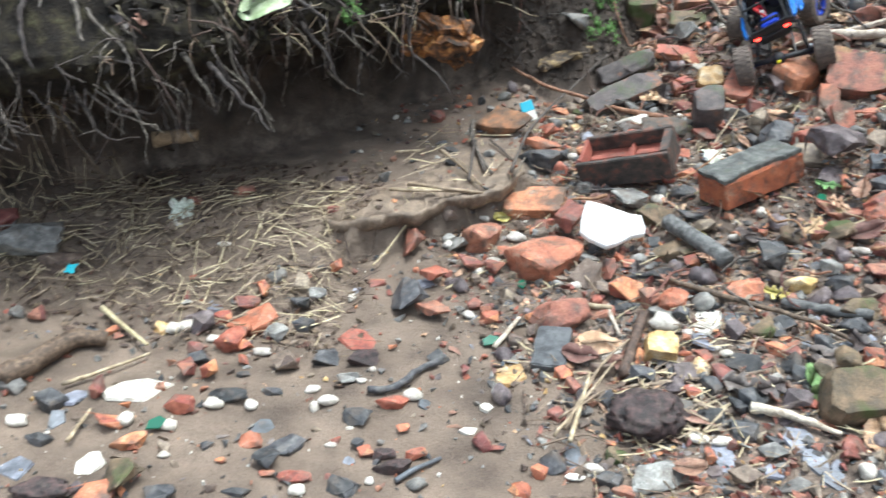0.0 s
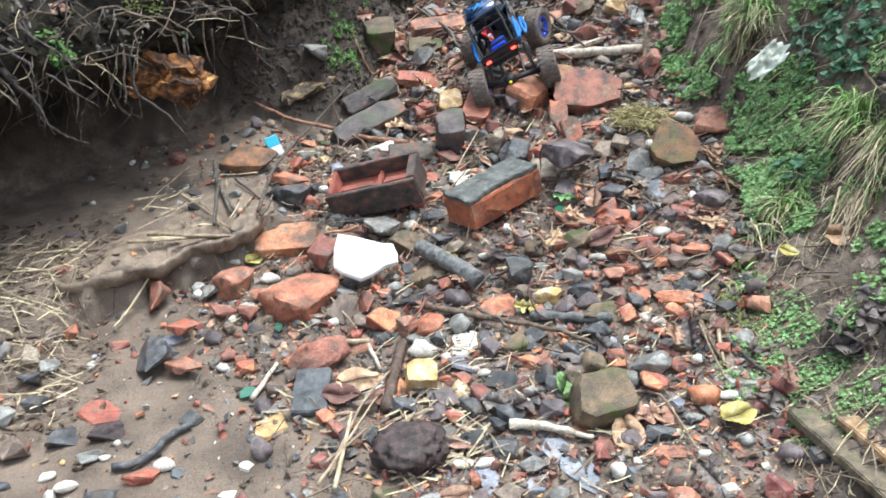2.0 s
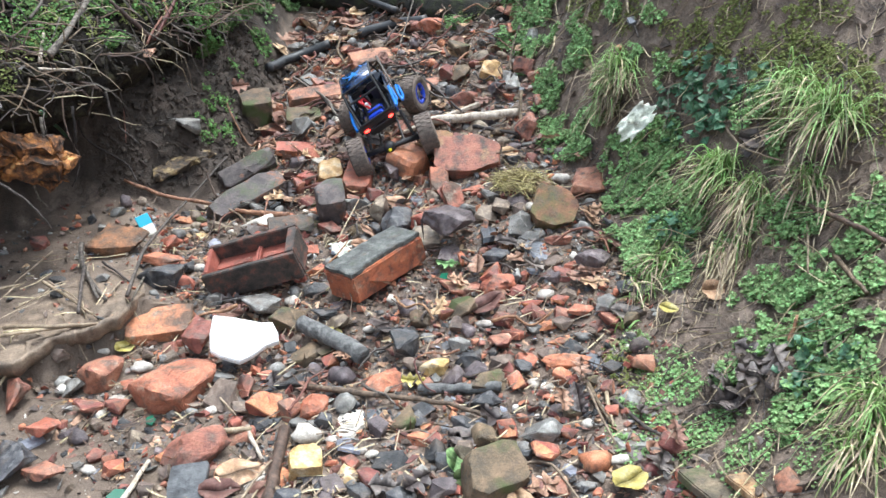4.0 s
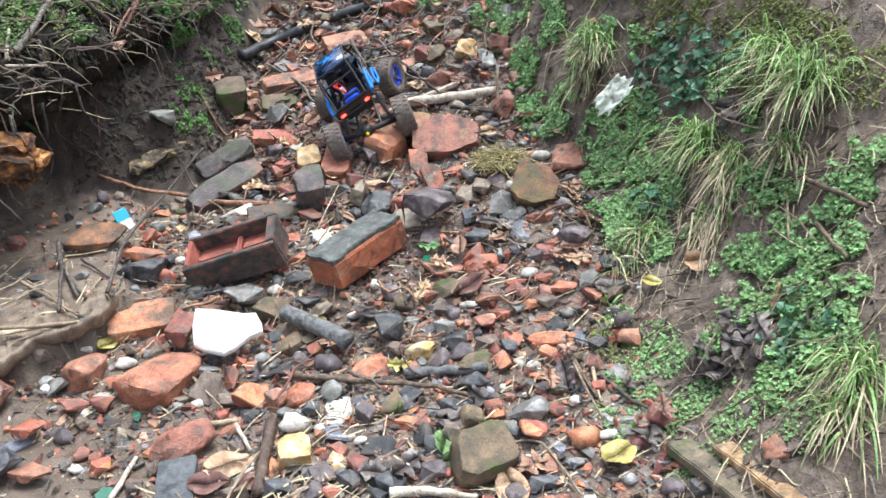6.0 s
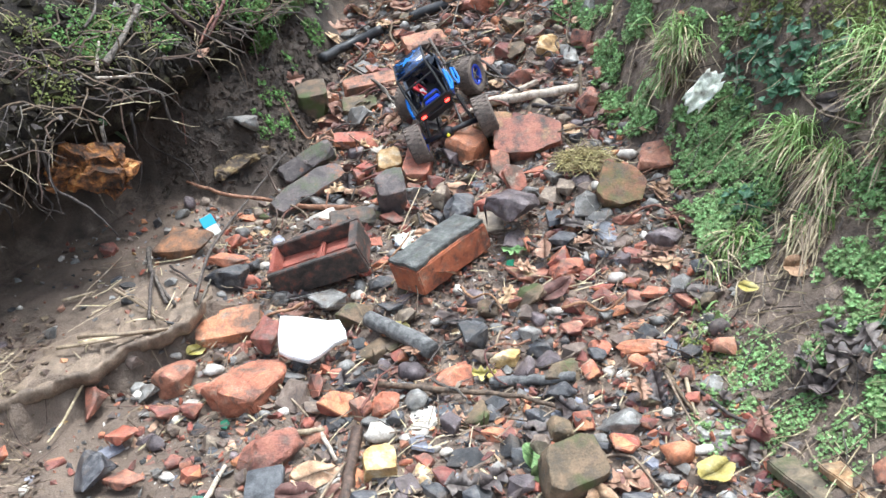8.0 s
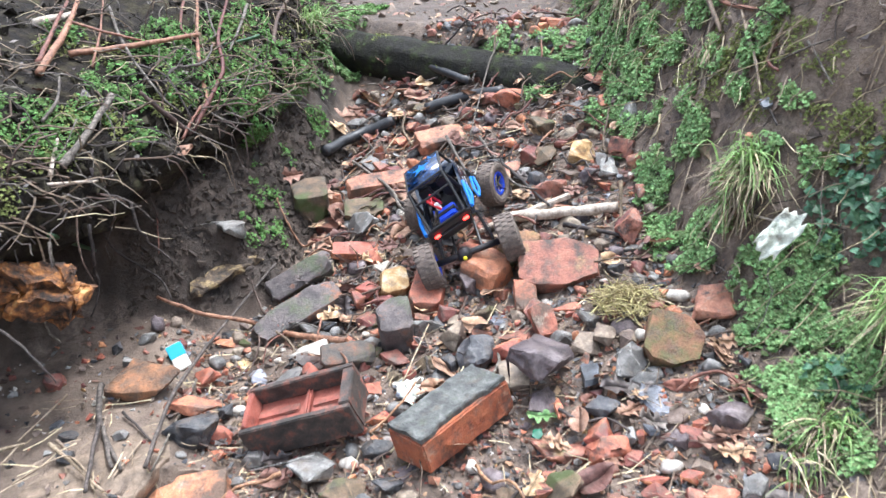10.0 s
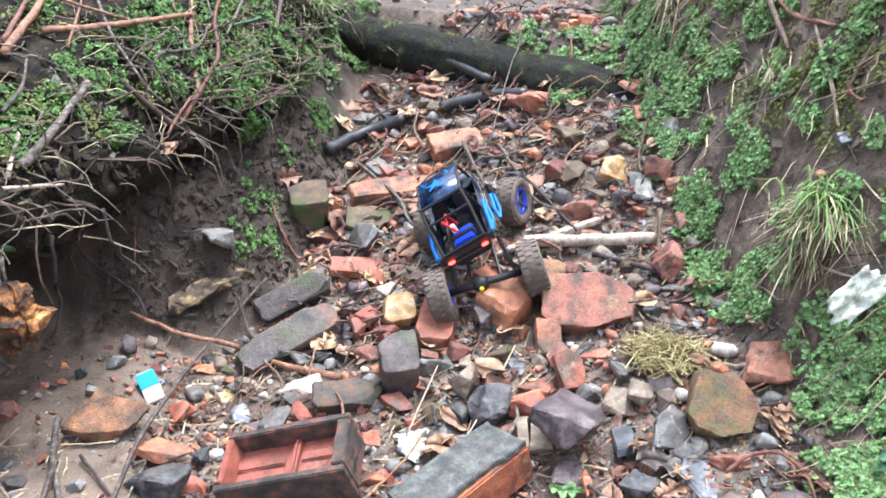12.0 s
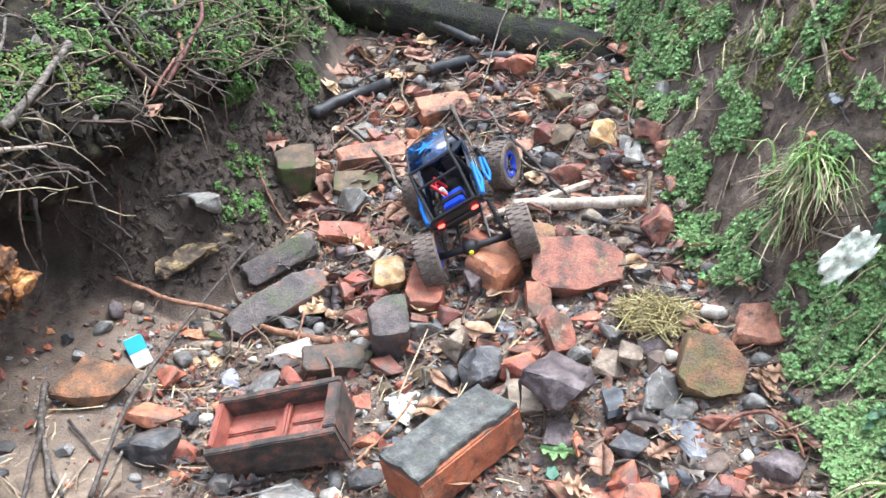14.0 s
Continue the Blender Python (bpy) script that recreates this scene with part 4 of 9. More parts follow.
rust = part("rusty_rock", fine_box(0.20, 0.09, 0.105, 0.011, 0.025, 0.022, 7), RUSTY, None)
rust.matrix_world = pose(0.062, 1.775, 0.395, 20, 14, -10)
tagged(rust, "pitted rust-orange rock hanging in the bank", "rock")
LEDGE = material("crumbling_ledge", [(0.36, (0.03, 0.022, 0.017)), (0.50, (0.10, 0.07, 0.045)), (0.60, (0.30, 0.22, 0.11)), (0.72, (0.46, 0.39, 0.24))], 26, (0.6, 0.9), 0.9, 120, 0.0)
ledge = part("ledge_stone", plate([(-0.11, -0.01), (-0.06, -0.035), (0.0, -0.03), (0.06, -0.02), (0.11, 0.0), (0.08, 0.05), (0.0, 0.07), (-0.09, 0.05)], 0.030, 0.016, 6), LEDGE, None)
ledge.matrix_world = pose(0.424, 2.118, 0.258, 10, -10, 32) @ Matrix.Diagonal((0.92, 0.6, 0.7, 1))
tagged(ledge, "thin cream stone ledge jutting from mud", "stone")
stub = stick(material("log_cut", [(0.3, (0.16, 0.10, 0.06)), (0.6, (0.34, 0.24, 0.15))], 30, (0.6, 0.9), 0.4), [(-0.615, 1.60, 0.175), (-0.565, 1.615, 0.178), (-0.515, 1.63, 0.178)], 0.020, 0.014, name="log_stub", label="short pale log stub with white cut end", sides=12, category="log")

# the beam-like log across the top of the bed
LOGBARK = material("mossy_log_bark", [(0.34, (0.006, 0.006, 0.005)), (0.5, (0.017, 0.016, 0.013)), (0.62, (0.032, 0.04, 0.019)), (0.72, (0.08, 0.12, 0.045))], 14, (0.6, 0.95), 0.9, 90, 0.0, spec=0.25)


def big_log():
    a, b = Vector((0.88, 3.23, 0.640)), Vector((1.60, 2.33, 0.572))
    v, f = tube_data([a + (b - a) * i / 40 for i in range(41)], [0.078 + 0.004 * math.sin(i * 0.7) for i in range(41)], 36)
    d = (b - a).normalized()
    out = []
    for p in v:
        k = (p - a).dot(d)
        c = a + d * k
        r = (p - c)
        w = math.atan2(r.z, r.cross(d).z if abs(r.cross(d).z) > 1e-6 else r.x)
        q = 1 + 0.10 * noise.noise(Vector((k * 3, w * 4, 0))) + 0.05 * noise.noise(Vector((k * 8, w * 11, 4)))
        out.append(c + r * q)
    ob = new("fallen_log", mesh_from("fallen_log", out, f, LOGBARK, True))
    return tagged(ob, "thick wet dark log with moss across the bed", "log")


big_log()
BOARD = BLEACHED
OLDBOARD = material("rotting_board", [(0.32, (0.05, 0.042, 0.03)), (0.48, (0.15, 0.125, 0.085)), (0.62, (0.25, 0.20, 0.13)), (0.75, (0.40, 0.34, 0.25))], 26, (0.6, 0.9), 0.7, 160, 0.1, dirt=0.4, patches=(((0.08, 0.09, 0.04), 14, 0.50, 0.62),))
RAWBOARD = material("split_orange_board", [(0.32, (0.12, 0.06, 0.03)), (0.48, (0.32, 0.19, 0.10)), (0.62, (0.44, 0.30, 0.18)), (0.75, (0.50, 0.40, 0.28))], 26, (0.6, 0.9), 0.7, 160, 0.1, dirt=0.4)
for a, b, wide, thick, mat, words in (
        ((1.043, 0.648, 0.134), (1.022, 0.400, 0.172), 0.046, 0.016, OLDBOARD, "mossy rotting board lying on wet mud"),
        ((1.072, 0.585, 0.164), (1.050, 0.385, 0.198), 0.034, 0.014, RAWBOARD, "split orange-brown board lying on wet mud"),
        ((1.02, 2.03, 0.335), (1.24, 1.985, 0.42), 0.024, 0.010, BOARD, "split weathered strip of old board")):
    a, b = Vector(a), Vector(b)
    ob = part("board", fine_box((b - a).length, wide, thick, 0.014, 0.002, 0.0024, wide * 99), mat, None)
    ob.matrix_world = Matrix.Translation((a + b) / 2) @ (b - a).to_track_quat("X", "Z").to_matrix().to_4x4()
    tagged(ob, words, "board")
flat_stone = part("bank_stone", plate([(-0.05, -0.05), (0.05, -0.062), (0.062, 0.0), (0.04, 0.07), (-0.03, 0.065), (-0.06, 0.0)], 0.022, 0.004, 3), MOSSY, None)
flat_stone.matrix_world = pose(1.455, 1.70, 0.615, 10, -62, 10) @ Matrix.Diagonal((1.15, 1.15, 1.2, 1))
tagged(flat_stone, "flat mossy stone stuck in the earth bank", "stone")


def nest():
    rnd = random.Random(5)
    h = Heap()
    for _ in range(420):
        w, r = rnd.uniform(0, 6.28), 0.062 * math.sqrt(rnd.random())
        c = Vector((r * math.cos(w) * 1.1, r * math.sin(w), 0.035 * (1 - (r / 0.066) ** 2) * rnd.random() + 0.004))
        d = Vector((rnd.gauss(0, 1), rnd.gauss(0, 1), rnd.gauss(0, 0.25))).normalized() * rnd.uniform(0.015, 0.045)
        bend = Vector((rnd.gauss(0, 1), rnd.gauss(0, 1), rnd.random())) * 0.006
        h.add(*tube_data([c - d, c + bend, c + d], 0.0008, 3))
    ob = new("straw_clump", mesh_from("straw_clump", h.verts, h.faces, NESTSTRAW))
    ob.location = (1.185, 1.585, z_at(1.185, 1.585) + 0.01)
    tagged(ob, "matted clump of dry yellow-green grass", "straw")
    TAKEN.append((1.185, 1.585, 0.05))


NESTSTRAW = material("matted_grass", [(0.3, (0.16, 0.13, 0.05)), (0.5, (0.34, 0.28, 0.13)), (0.7, (0.46, 0.40, 0.22))], 40, (0.6, 0.9), 0.0, 200, 0.35)

nest()

# a dark plank half buried in the sand, and broad leaves on the turf lip
PLANK = material("wet_dark_plank", [(0.35, (0.03, 0.032, 0.036)), (0.5, (0.075, 0.08, 0.088)), (0.7, (0.16, 0.165, 0.17))], 24, (0.35, 0.7), 0.5, 160, 0.0)
plank = part("plank", fine_box(0.062, 0.115, 0.014, 0.016, 0.002, 0.003, 6), PLANK, None)
plank.matrix_world = pose(0.306, 0.968, 0.045, 6, -6, -12)
tagged(plank, "short split dark plank half buried in sand", "plank")
TAKEN.append((0.306, 0.968, 0.06))
PALELEAF = material("pale_strap_leaf", [(0.3, (0.20, 0.28, 0.13)), (0.5, (0.36, 0.44, 0.26)), (0.7, (0.52, 0.58, 0.42))], 30, (0.4, 0.6), 0.2, 150, 0.0)
leaf(PALELEAF, -0.265, 1.395, 0.555, 0.125, 20, 25, -20, label="broad pale green leaf drooping over the bank", lobes=False, name="strap_leaf", var=2)

# the broken rim of the clay shelf, hanging over the bed
def clay_rim():
    steps, ring = 150, ((0.17, 0.001), (0.10, 0.002), (0.045, 0.003), (0.016, 0.002), (0.002, 0.001), (-0.004, -0.007), (-0.001, -0.022), (0.008, -0.034), (0.05, -0.060))
    verts, faces = [], []
    for i in range(steps):
        x = -0.17 + 0.45 * i / (steps - 1)
        y = 1.374 + 0.42 * min(max(x, -0.14), 0.4) + 0.016 * float(ripple(x, 0.3, 21)) + 0.014 * noise.noise(Vector((x * 15, 2, 0))) + 0.003 * noise.noise(Vector((x * 80, 5, 0)))
        y += 0.05 * max(0.0, abs(x - 0.055) - 0.17) / 0.05
        top = max(z_at(x, y + 0.06), z_at(x, y + 0.09))
        for k, (off, dz) in enumerate(ring):
            w = (noise.noise(Vector((x * 34, k * 1.7, 3))) * 0.008 + noise.noise(Vector((x * 90, k * 2.3, 8))) * 0.004) * (k > 1)
            level = top if k > 3 else max(z_at(x, y + off), top - 0.006 * k if k else -1.0)
            verts.append((x + 0.004 * noise.noise(Vector((x * 60, k, 9))), y + off + w, level + dz + 0.004 * (k > 0) * noise.noise(Vector((x * 40, k * 1.3, 7)))))
    n = len(ring)
    for i in range(steps - 1):
        for k in range(n - 1):
            faces.append((i * n + k, (i + 1) * n + k, (i + 1) * n + k + 1, i * n + k + 1))
    tagged(new("clay_shelf", mesh_from("clay_shelf", verts, faces, CLAY, True)), "crumbling wet brown clay shelf above the bed", "clay", kind="structure")


clay_rim()


# ---- stones and brick pieces, one by one ----
rock("chunk", GREYSTONE, 0.424, 2.171, 0.352, 0.118, 0.093, 0.068, -16, 5, -9)
rock("chunk", GREYSTONE, 0.790, 2.210, 0.312, 0.120, 0.094, 0.068, -25, 14, -1)
rock("block", ORANGE, 0.740, 2.156, 0.270, 0.120, 0.054, 0.025, -11, 18, 3)
rock("chunk", MOSSY, 1.274, 2.316, 0.523, 0.126, 0.121, 0.088, -29, 8, 2)
rock("chunk", RED, 1.227, 2.217, 0.467, 0.085, 0.086, 0.063, -23, -9, 7)
rock("chunk", MOSSY, 1.264, 2.159, 0.469, 0.089, 0.079, 0.057, -19, 7, 8)
rock("chunk", YELLOW, 1.321, 2.132, 0.488, 0.095, 0.096, 0.070, -14, 12, -2)
rock("chunk", PURPLE, 1.310, 2.035, 0.451, 0.053, 0.065, 0.047, -11, 1, 9)
rock("chunk", RED, 1.217, 2.055, 0.418, 0.095, 0.070, 0.051, -10, -8, -7)
rock("chunk", BROWNSTONE, 1.265, 2.095, 0.444, 0.108, 0.044, 0.032, -25, 13, -1)
rock("chunk", GREYSTONE, 1.355, 2.020, 0.471, 0.053, 0.065, 0.047, -16, -3, 0)
rock("chunk", ORANGE, 1.314, 1.985, 0.437, 0.063, 0.042, 0.031, -21, -2, 2)
rock("chunk", ORANGE, 1.276, 2.506, 0.571, 0.096, 0.077, 0.056, -17, 12, 4)
rock("flake", RED, 1.507, 2.381, 0.635, 0.097, 0.086, 0.007, -7, 12, 1)
rock("chunk", RED, 1.293, 1.795, 0.399, 0.068, 0.108, 0.079, -14, -5, 7)
rock("chunk", DARK, 1.134, 2.242, 0.436, 0.068, 0.069, 0.050, -17, -3, -9)
rock("chunk", BROWNSTONE, 1.342, 2.230, 0.513, 0.058, 0.047, 0.034, -10, 14, -8)
rock("chunk", GREYSTONE, 0.569, 1.917, 0.183, 0.090, 0.072, 0.052, -13, -2, 8)
rock("chunk", PALE, 0.580, 1.816, 0.175, 0.108, 0.077, 0.056, -7, 2, 10)
rock("chunk", ORANGE, 0.364, 1.820, 0.139, 0.100, 0.073, 0.053, -16, -6, -9)
rock("chunk", ORANGE, 0.323, 1.692, 0.150, 0.105, 0.064, 0.047, -10, -2, 9)
rock("chunk", DARK, 0.317, 1.620, 0.148, 0.106, 0.074, 0.054, -9, -1, -1)
rock("flake", YELLOW, 0.442, 1.889, 0.132, 0.046, 0.047, 0.006, -18, 5, 2)
rock("flake", SLATE, 0.468, 1.825, 0.129, 0.059, 0.057, 0.006, -17, 5, 9)
rock("chunk", ORANGE, 0.397, 1.982, 0.147, 0.063, 0.029, 0.021, -18, 0, 4)
rock("frag", DARK, 0.376, 1.718, 0.121, 0.052, 0.044, 0.032, -25, -3, 10)
rock("chunk", ORANGE, 0.368, 1.576, 0.107, 0.064, 0.036, 0.027, -18, 3, -10)
rock("chunk", ORANGE, 0.663, 1.558, 0.148, 0.055, 0.032, 0.023, -21, 4, -10)
rock("frag", GREYSTONE, 0.422, 1.562, 0.097, 0.048, 0.048, 0.035, -16, 5, -9)
rock("chunk", RED, 0.690, 1.940, 0.230, 0.058, 0.107, 0.078, -16, 1, 4)
rock("chunk", ORANGE, 0.729, 1.962, 0.235, 0.058, 0.068, 0.050, -22, 7, 5)
rock("frag", DARK, 0.623, 1.904, 0.189, 0.047, 0.047, 0.035, -30, -9, 4)
rock("pebble", PALE, 0.411, 1.732, 0.111, 0.030, 0.024, 0.019, -8, -4, -1)
rock("frag", ORANGE, 0.438, 1.743, 0.119, 0.035, 0.035, 0.026, -16, -2, -3)
rock("flake", SLATE, 0.735, 1.613, 0.169, 0.053, 0.082, 0.006, -23, -1, 2)
rock("chunk", DARK, 0.640, 1.480, 0.135, 0.061, 0.046, 0.034, -23, -1, 5)
rock("chunk", PURPLE, 0.921, 1.851, 0.281, 0.075, 0.105, 0.076, -23, 10, -1)
rock("chunk", MOSSY, 0.935, 1.753, 0.255, 0.071, 0.054, 0.039, -10, -6, -3)
rock("chunk", ORANGE, 1.090, 1.655, 0.283, 0.078, 0.031, 0.022, -15, 11, -1)
rock("chunk", BROWNSTONE, 0.855, 1.699, 0.232, 0.061, 0.079, 0.057, -25, -7, 1)
rock("chunk", RED, 0.973, 1.629, 0.247, 0.085, 0.056, 0.041, -26, 9, 7)
rock("chunk", ORANGE, 0.935, 1.601, 0.228, 0.096, 0.076, 0.055, -26, -3, 6)
rock("block", BROWNSTONE, 0.919, 1.527, 0.209, 0.062, 0.073, 0.033, -15, 22, -3)
rock("chunk", PURPLE, 0.955, 1.490, 0.246, 0.124, 0.154, 0.112, -28, -3, 6)
rock("flake", SLATE, 1.055, 1.478, 0.233, 0.039, 0.141, 0.011, -24, -2, -2)
rock("chunk", GREYSTONE, 1.088, 1.598, 0.281, 0.081, 0.069, 0.050, -21, -0, 8)
rock("chunk", BROWNSTONE, 1.071, 1.530, 0.257, 0.062, 0.062, 0.045, -27, -10, 9)
rock("chunk", BROWNSTONE, 1.105, 1.526, 0.269, 0.050, 0.063, 0.046, -10, 14, -1)
rock("chunk", GREYSTONE, 1.102, 1.437, 0.256, 0.092, 0.089, 0.065, -8, 12, -6)
rock("chunk", RED, 1.309, 1.464, 0.342, 0.106, 0.085, 0.062, -18, -3, -3)
rock("pebble", PALE, 1.279, 1.552, 0.324, 0.046, 0.034, 0.027, -25, -8, 2)
rock("pebble", PALE, 1.175, 1.505, 0.274, 0.029, 0.032, 0.026, -24, 9, -9)
rock("flake", SLATE, 1.119, 1.338, 0.233, 0.072, 0.101, 0.008, -9, 7, 8)
rock("chunk", PURPLE, 0.929, 1.435, 0.205, 0.077, 0.062, 0.045, -9, 12, 2)
rock("chunk", DARK, 1.021, 1.354, 0.218, 0.064, 0.057, 0.042, -30, 8, -7)
rock("chunk", ORANGE, 0.993, 1.310, 0.200, 0.055, 0.071, 0.052, -23, 6, 0)
rock("chunk", ORANGE, 0.946, 1.394, 0.209, 0.030, 0.069, 0.050, -21, 13, 2)
rock("chunk", BROWNSTONE, 1.114, 1.280, 0.232, 0.071, 0.049, 0.036, -19, 9, -3)
rock("pebble", PALE, 1.170, 1.271, 0.237, 0.022, 0.027, 0.021, -26, 3, 6)
rock("chunk", PURPLE, 1.191, 1.231, 0.245, 0.079, 0.069, 0.050, -27, 9, 8)
rock("frag", ORANGE, 1.155, 1.247, 0.227, 0.041, 0.023, 0.016, -11, 10, -10)
rock("chunk", PURPLE, 1.104, 1.247, 0.221, 0.055, 0.060, 0.043, -16, 11, -9)
rock("frag", BROWNSTONE, 0.972, 1.373, 0.203, 0.045, 0.042, 0.030, -24, -4, 1)
rock("frag", GREYSTONE, 1.220, 1.307, 0.262, 0.043, 0.039, 0.029, -20, 1, 6)
rock("chunk", RED, 1.170, 1.348, 0.249, 0.066, 0.032, 0.023, -31, -9, -7)
rock("frag", ORANGE, 1.140, 1.453, 0.258, 0.024, 0.041, 0.030, -28, -8, 9)
rock("frag", RED, 1.226, 1.547, 0.305, 0.043, 0.043, 0.032, -10, -8, 0)
rock("flake", SLATE, 0.956, 1.713, 0.244, 0.043, 0.044, 0.006, -23, -2, -3)
rock("chunk", DARK, 0.875, 1.620, 0.227, 0.084, 0.102, 0.074, -15, 4, -3)
rock("frag", DARK, 0.823, 1.626, 0.201, 0.033, 0.050, 0.037, -26, -2, -8)
rock("frag", BROWNSTONE, 1.142, 1.497, 0.268, 0.033, 0.050, 0.036, -17, 7, -2)
rock("flake", SLATE, 1.084, 1.290, 0.208, 0.036, 0.056, 0.006, -29, -6, -3)
rock("frag", GREYSTONE, 1.029, 1.284, 0.201, 0.044, 0.037, 0.027, -16, 9, -2)
rock("frag", RED, 1.126, 1.233, 0.222, 0.044, 0.045, 0.033, -11, 5, -1)
rock("chunk", DARK, 1.274, 1.331, 0.286, 0.048, 0.056, 0.041, -22, 2, 4)
rock("chunk", B_ORANGE, 0.305, 1.273, 0.066, 0.165, 0.150, 0.080, -24, 7, -1, label="bright orange broken brick on wet sand", var=4)
rock("brick", B_ORANGE, 0.304, 1.497, 0.080, 0.150, 0.085, 0.055, -12, 20, -6, label="orange brick stained with black mould", var=6)
rock("chunk", DARK, 0.733, 1.196, 0.135, 0.105, 0.125, 0.092, -30, 6, -4, label="large wet near-black stone in the rubble", var=3)
rock("chunk", GREYSTONE, 0.488, 1.487, 0.113, 0.150, 0.092, 0.067, -13, 12, -3)
rock("chunk", RED, 0.376, 1.393, 0.094, 0.067, 0.114, 0.083, -12, 9, -5)
rock("chunk", MOSSY, 0.552, 1.397, 0.116, 0.097, 0.078, 0.057, -23, -7, 6)
rock("chunk", B_RED, 0.329, 1.068, 0.055, 0.125, 0.085, 0.060, -2, 8, -10, label="worn orange-red brick on wet sand", var=2)
rock("brick", YELLOW, 0.495, 0.941, 0.068, 0.056, 0.058, 0.052, -10, 12, 3, label="worn yellow and white sandstone block", var=5)
rock("pebble", PALE, 0.516, 1.026, 0.070, 0.055, 0.047, 0.037, -31, 4, -10)
rock("flake", PALE, 0.587, 1.034, 0.071, 0.077, 0.075, 0.006, -30, 9, -9)
rock("flake", SLATE, 0.583, 0.975, 0.066, 0.058, 0.047, 0.006, -32, -8, 8)
rock("chunk", ORANGE, 0.458, 1.143, 0.077, 0.077, 0.069, 0.050, -29, -9, 7)
rock("chunk", BROWNSTONE, 0.393, 1.198, 0.069, 0.074, 0.066, 0.048, -31, 10, 3)
rock("chunk", RED, 0.447, 1.198, 0.077, 0.051, 0.061, 0.044, -14, 13, 2)
rock("chunk", DARK, 0.535, 1.191, 0.089, 0.097, 0.070, 0.051, -15, -9, 5)
rock("chunk", MOSSY, 0.557, 1.269, 0.098, 0.092, 0.068, 0.050, -21, 7, -8)
rock("chunk", ORANGE, 0.669, 1.106, 0.101, 0.103, 0.055, 0.040, -16, 12, -9)
rock("chunk", ORANGE, 0.546, 1.089, 0.087, 0.053, 0.063, 0.046, -26, 4, 7)
rock("chunk", BROWNSTONE, 0.663, 1.314, 0.124, 0.079, 0.055, 0.040, -28, -6, -5)
rock("chunk", DARK, 0.617, 1.391, 0.120, 0.097, 0.046, 0.034, -19, 8, -2)
rock("pebble", PALE, 0.586, 1.477, 0.115, 0.037, 0.028, 0.022, -25, -0, -3)
rock("pebble", PALE, 0.778, 1.356, 0.146, 0.025, 0.030, 0.024, -24, -8, 0)
rock("pebble", PALE, 0.706, 1.283, 0.122, 0.026, 0.019, 0.015, -10, -0, 5)
rock("frag", RED, 0.502, 1.099, 0.076, 0.049, 0.045, 0.033, -30, 7, 5)
rock("chunk", RED, 0.178, 1.374, 0.058, 0.087, 0.094, 0.068, -18, 2, -0)
rock("pebble", PALE, 0.257, 1.376, 0.058, 0.046, 0.030, 0.024, -18, 12, -7)
rock("pebble", PALE, 0.188, 1.468, 0.060, 0.031, 0.026, 0.020, -31, 8, 8)
rock("pebble", PALE, 0.177, 1.443, 0.040, 0.023, 0.018, 0.015, -21, 1, 4)
rock("pebble", PALE, 0.108, 1.372, 0.035, 0.032, 0.027, 0.022, -29, -4, -6)
rock("chunk", GREYSTONE, 0.137, 1.353, 0.043, 0.075, 0.051, 0.037, -20, -2, -5)
rock("chunk", RED, 0.036, 1.344, 0.046, 0.076, 0.087, 0.064, -17, 13, -4)
rock("chunk", RED, 0.136, 1.285, 0.045, 0.103, 0.060, 0.043, -17, -0, 7)
rock("chunk", ORANGE, 0.082, 1.234, 0.033, 0.062, 0.058, 0.042, -20, -4, -6)
rock("flake", SLATE, 0.057, 1.228, 0.017, 0.050, 0.054, 0.006, -33, 2, -2)
rock("chunk", RED, 0.086, 1.105, 0.028, 0.077, 0.050, 0.036, -30, -1, -4)
rock("pebble", PALE, 0.155, 1.090, 0.031, 0.030, 0.021, 0.017, -15, -7, 10)
rock("frag", ORANGE, 0.195, 1.072, 0.036, 0.037, 0.037, 0.027, -22, 4, -1)
rock("pebble", PALE, 0.210, 1.297, 0.039, 0.038, 0.017, 0.014, -14, 10, 1)
rock("frag", ORANGE, 0.230, 1.325, 0.045, 0.041, 0.032, 0.023, -22, 7, 7)
rock("chunk", DARK, 0.045, 1.130, 0.033, 0.110, 0.093, 0.068, -24, 8, 9)
rock("frag", YELLOW, 0.551, 0.901, 0.061, 0.048, 0.041, 0.030, -23, -4, -5)
rock("frag", PURPLE, 0.525, 0.877, 0.060, 0.052, 0.048, 0.035, -17, 6, 9)
rock("pebble", PALE, 0.609, 0.936, 0.069, 0.024, 0.018, 0.015, -13, -4, -6)
rock("chunk", GREYSTONE, 0.390, 1.275, 0.065, 0.081, 0.039, 0.028, -28, -6, 4)
rock("frag", DARK, 0.726, 0.996, 0.094, 0.047, 0.039, 0.028, -13, 12, -5)
rock("chunk", MOSSY, 0.680, 0.989, 0.096, 0.073, 0.074, 0.054, -13, -2, -2)
rock("flake", SLATE, 0.644, 1.043, 0.079, 0.044, 0.052, 0.006, -16, -8, -8)
rock("frag", ORANGE, 0.693, 0.928, 0.086, 0.045, 0.029, 0.021, -14, -3, -3)
rock("chunk", DARK, 0.632, 0.903, 0.072, 0.077, 0.034, 0.025, -20, 6, -10)
rock("frag", ORANGE, 0.528, 0.834, 0.057, 0.032, 0.031, 0.023, -26, 0, -0)
rock("frag", DARK, 0.422, 1.306, 0.075, 0.039, 0.039, 0.029, -29, 4, 9)
rock("frag", PURPLE, 0.336, 1.349, 0.064, 0.040, 0.030, 0.022, -24, 3, -8)
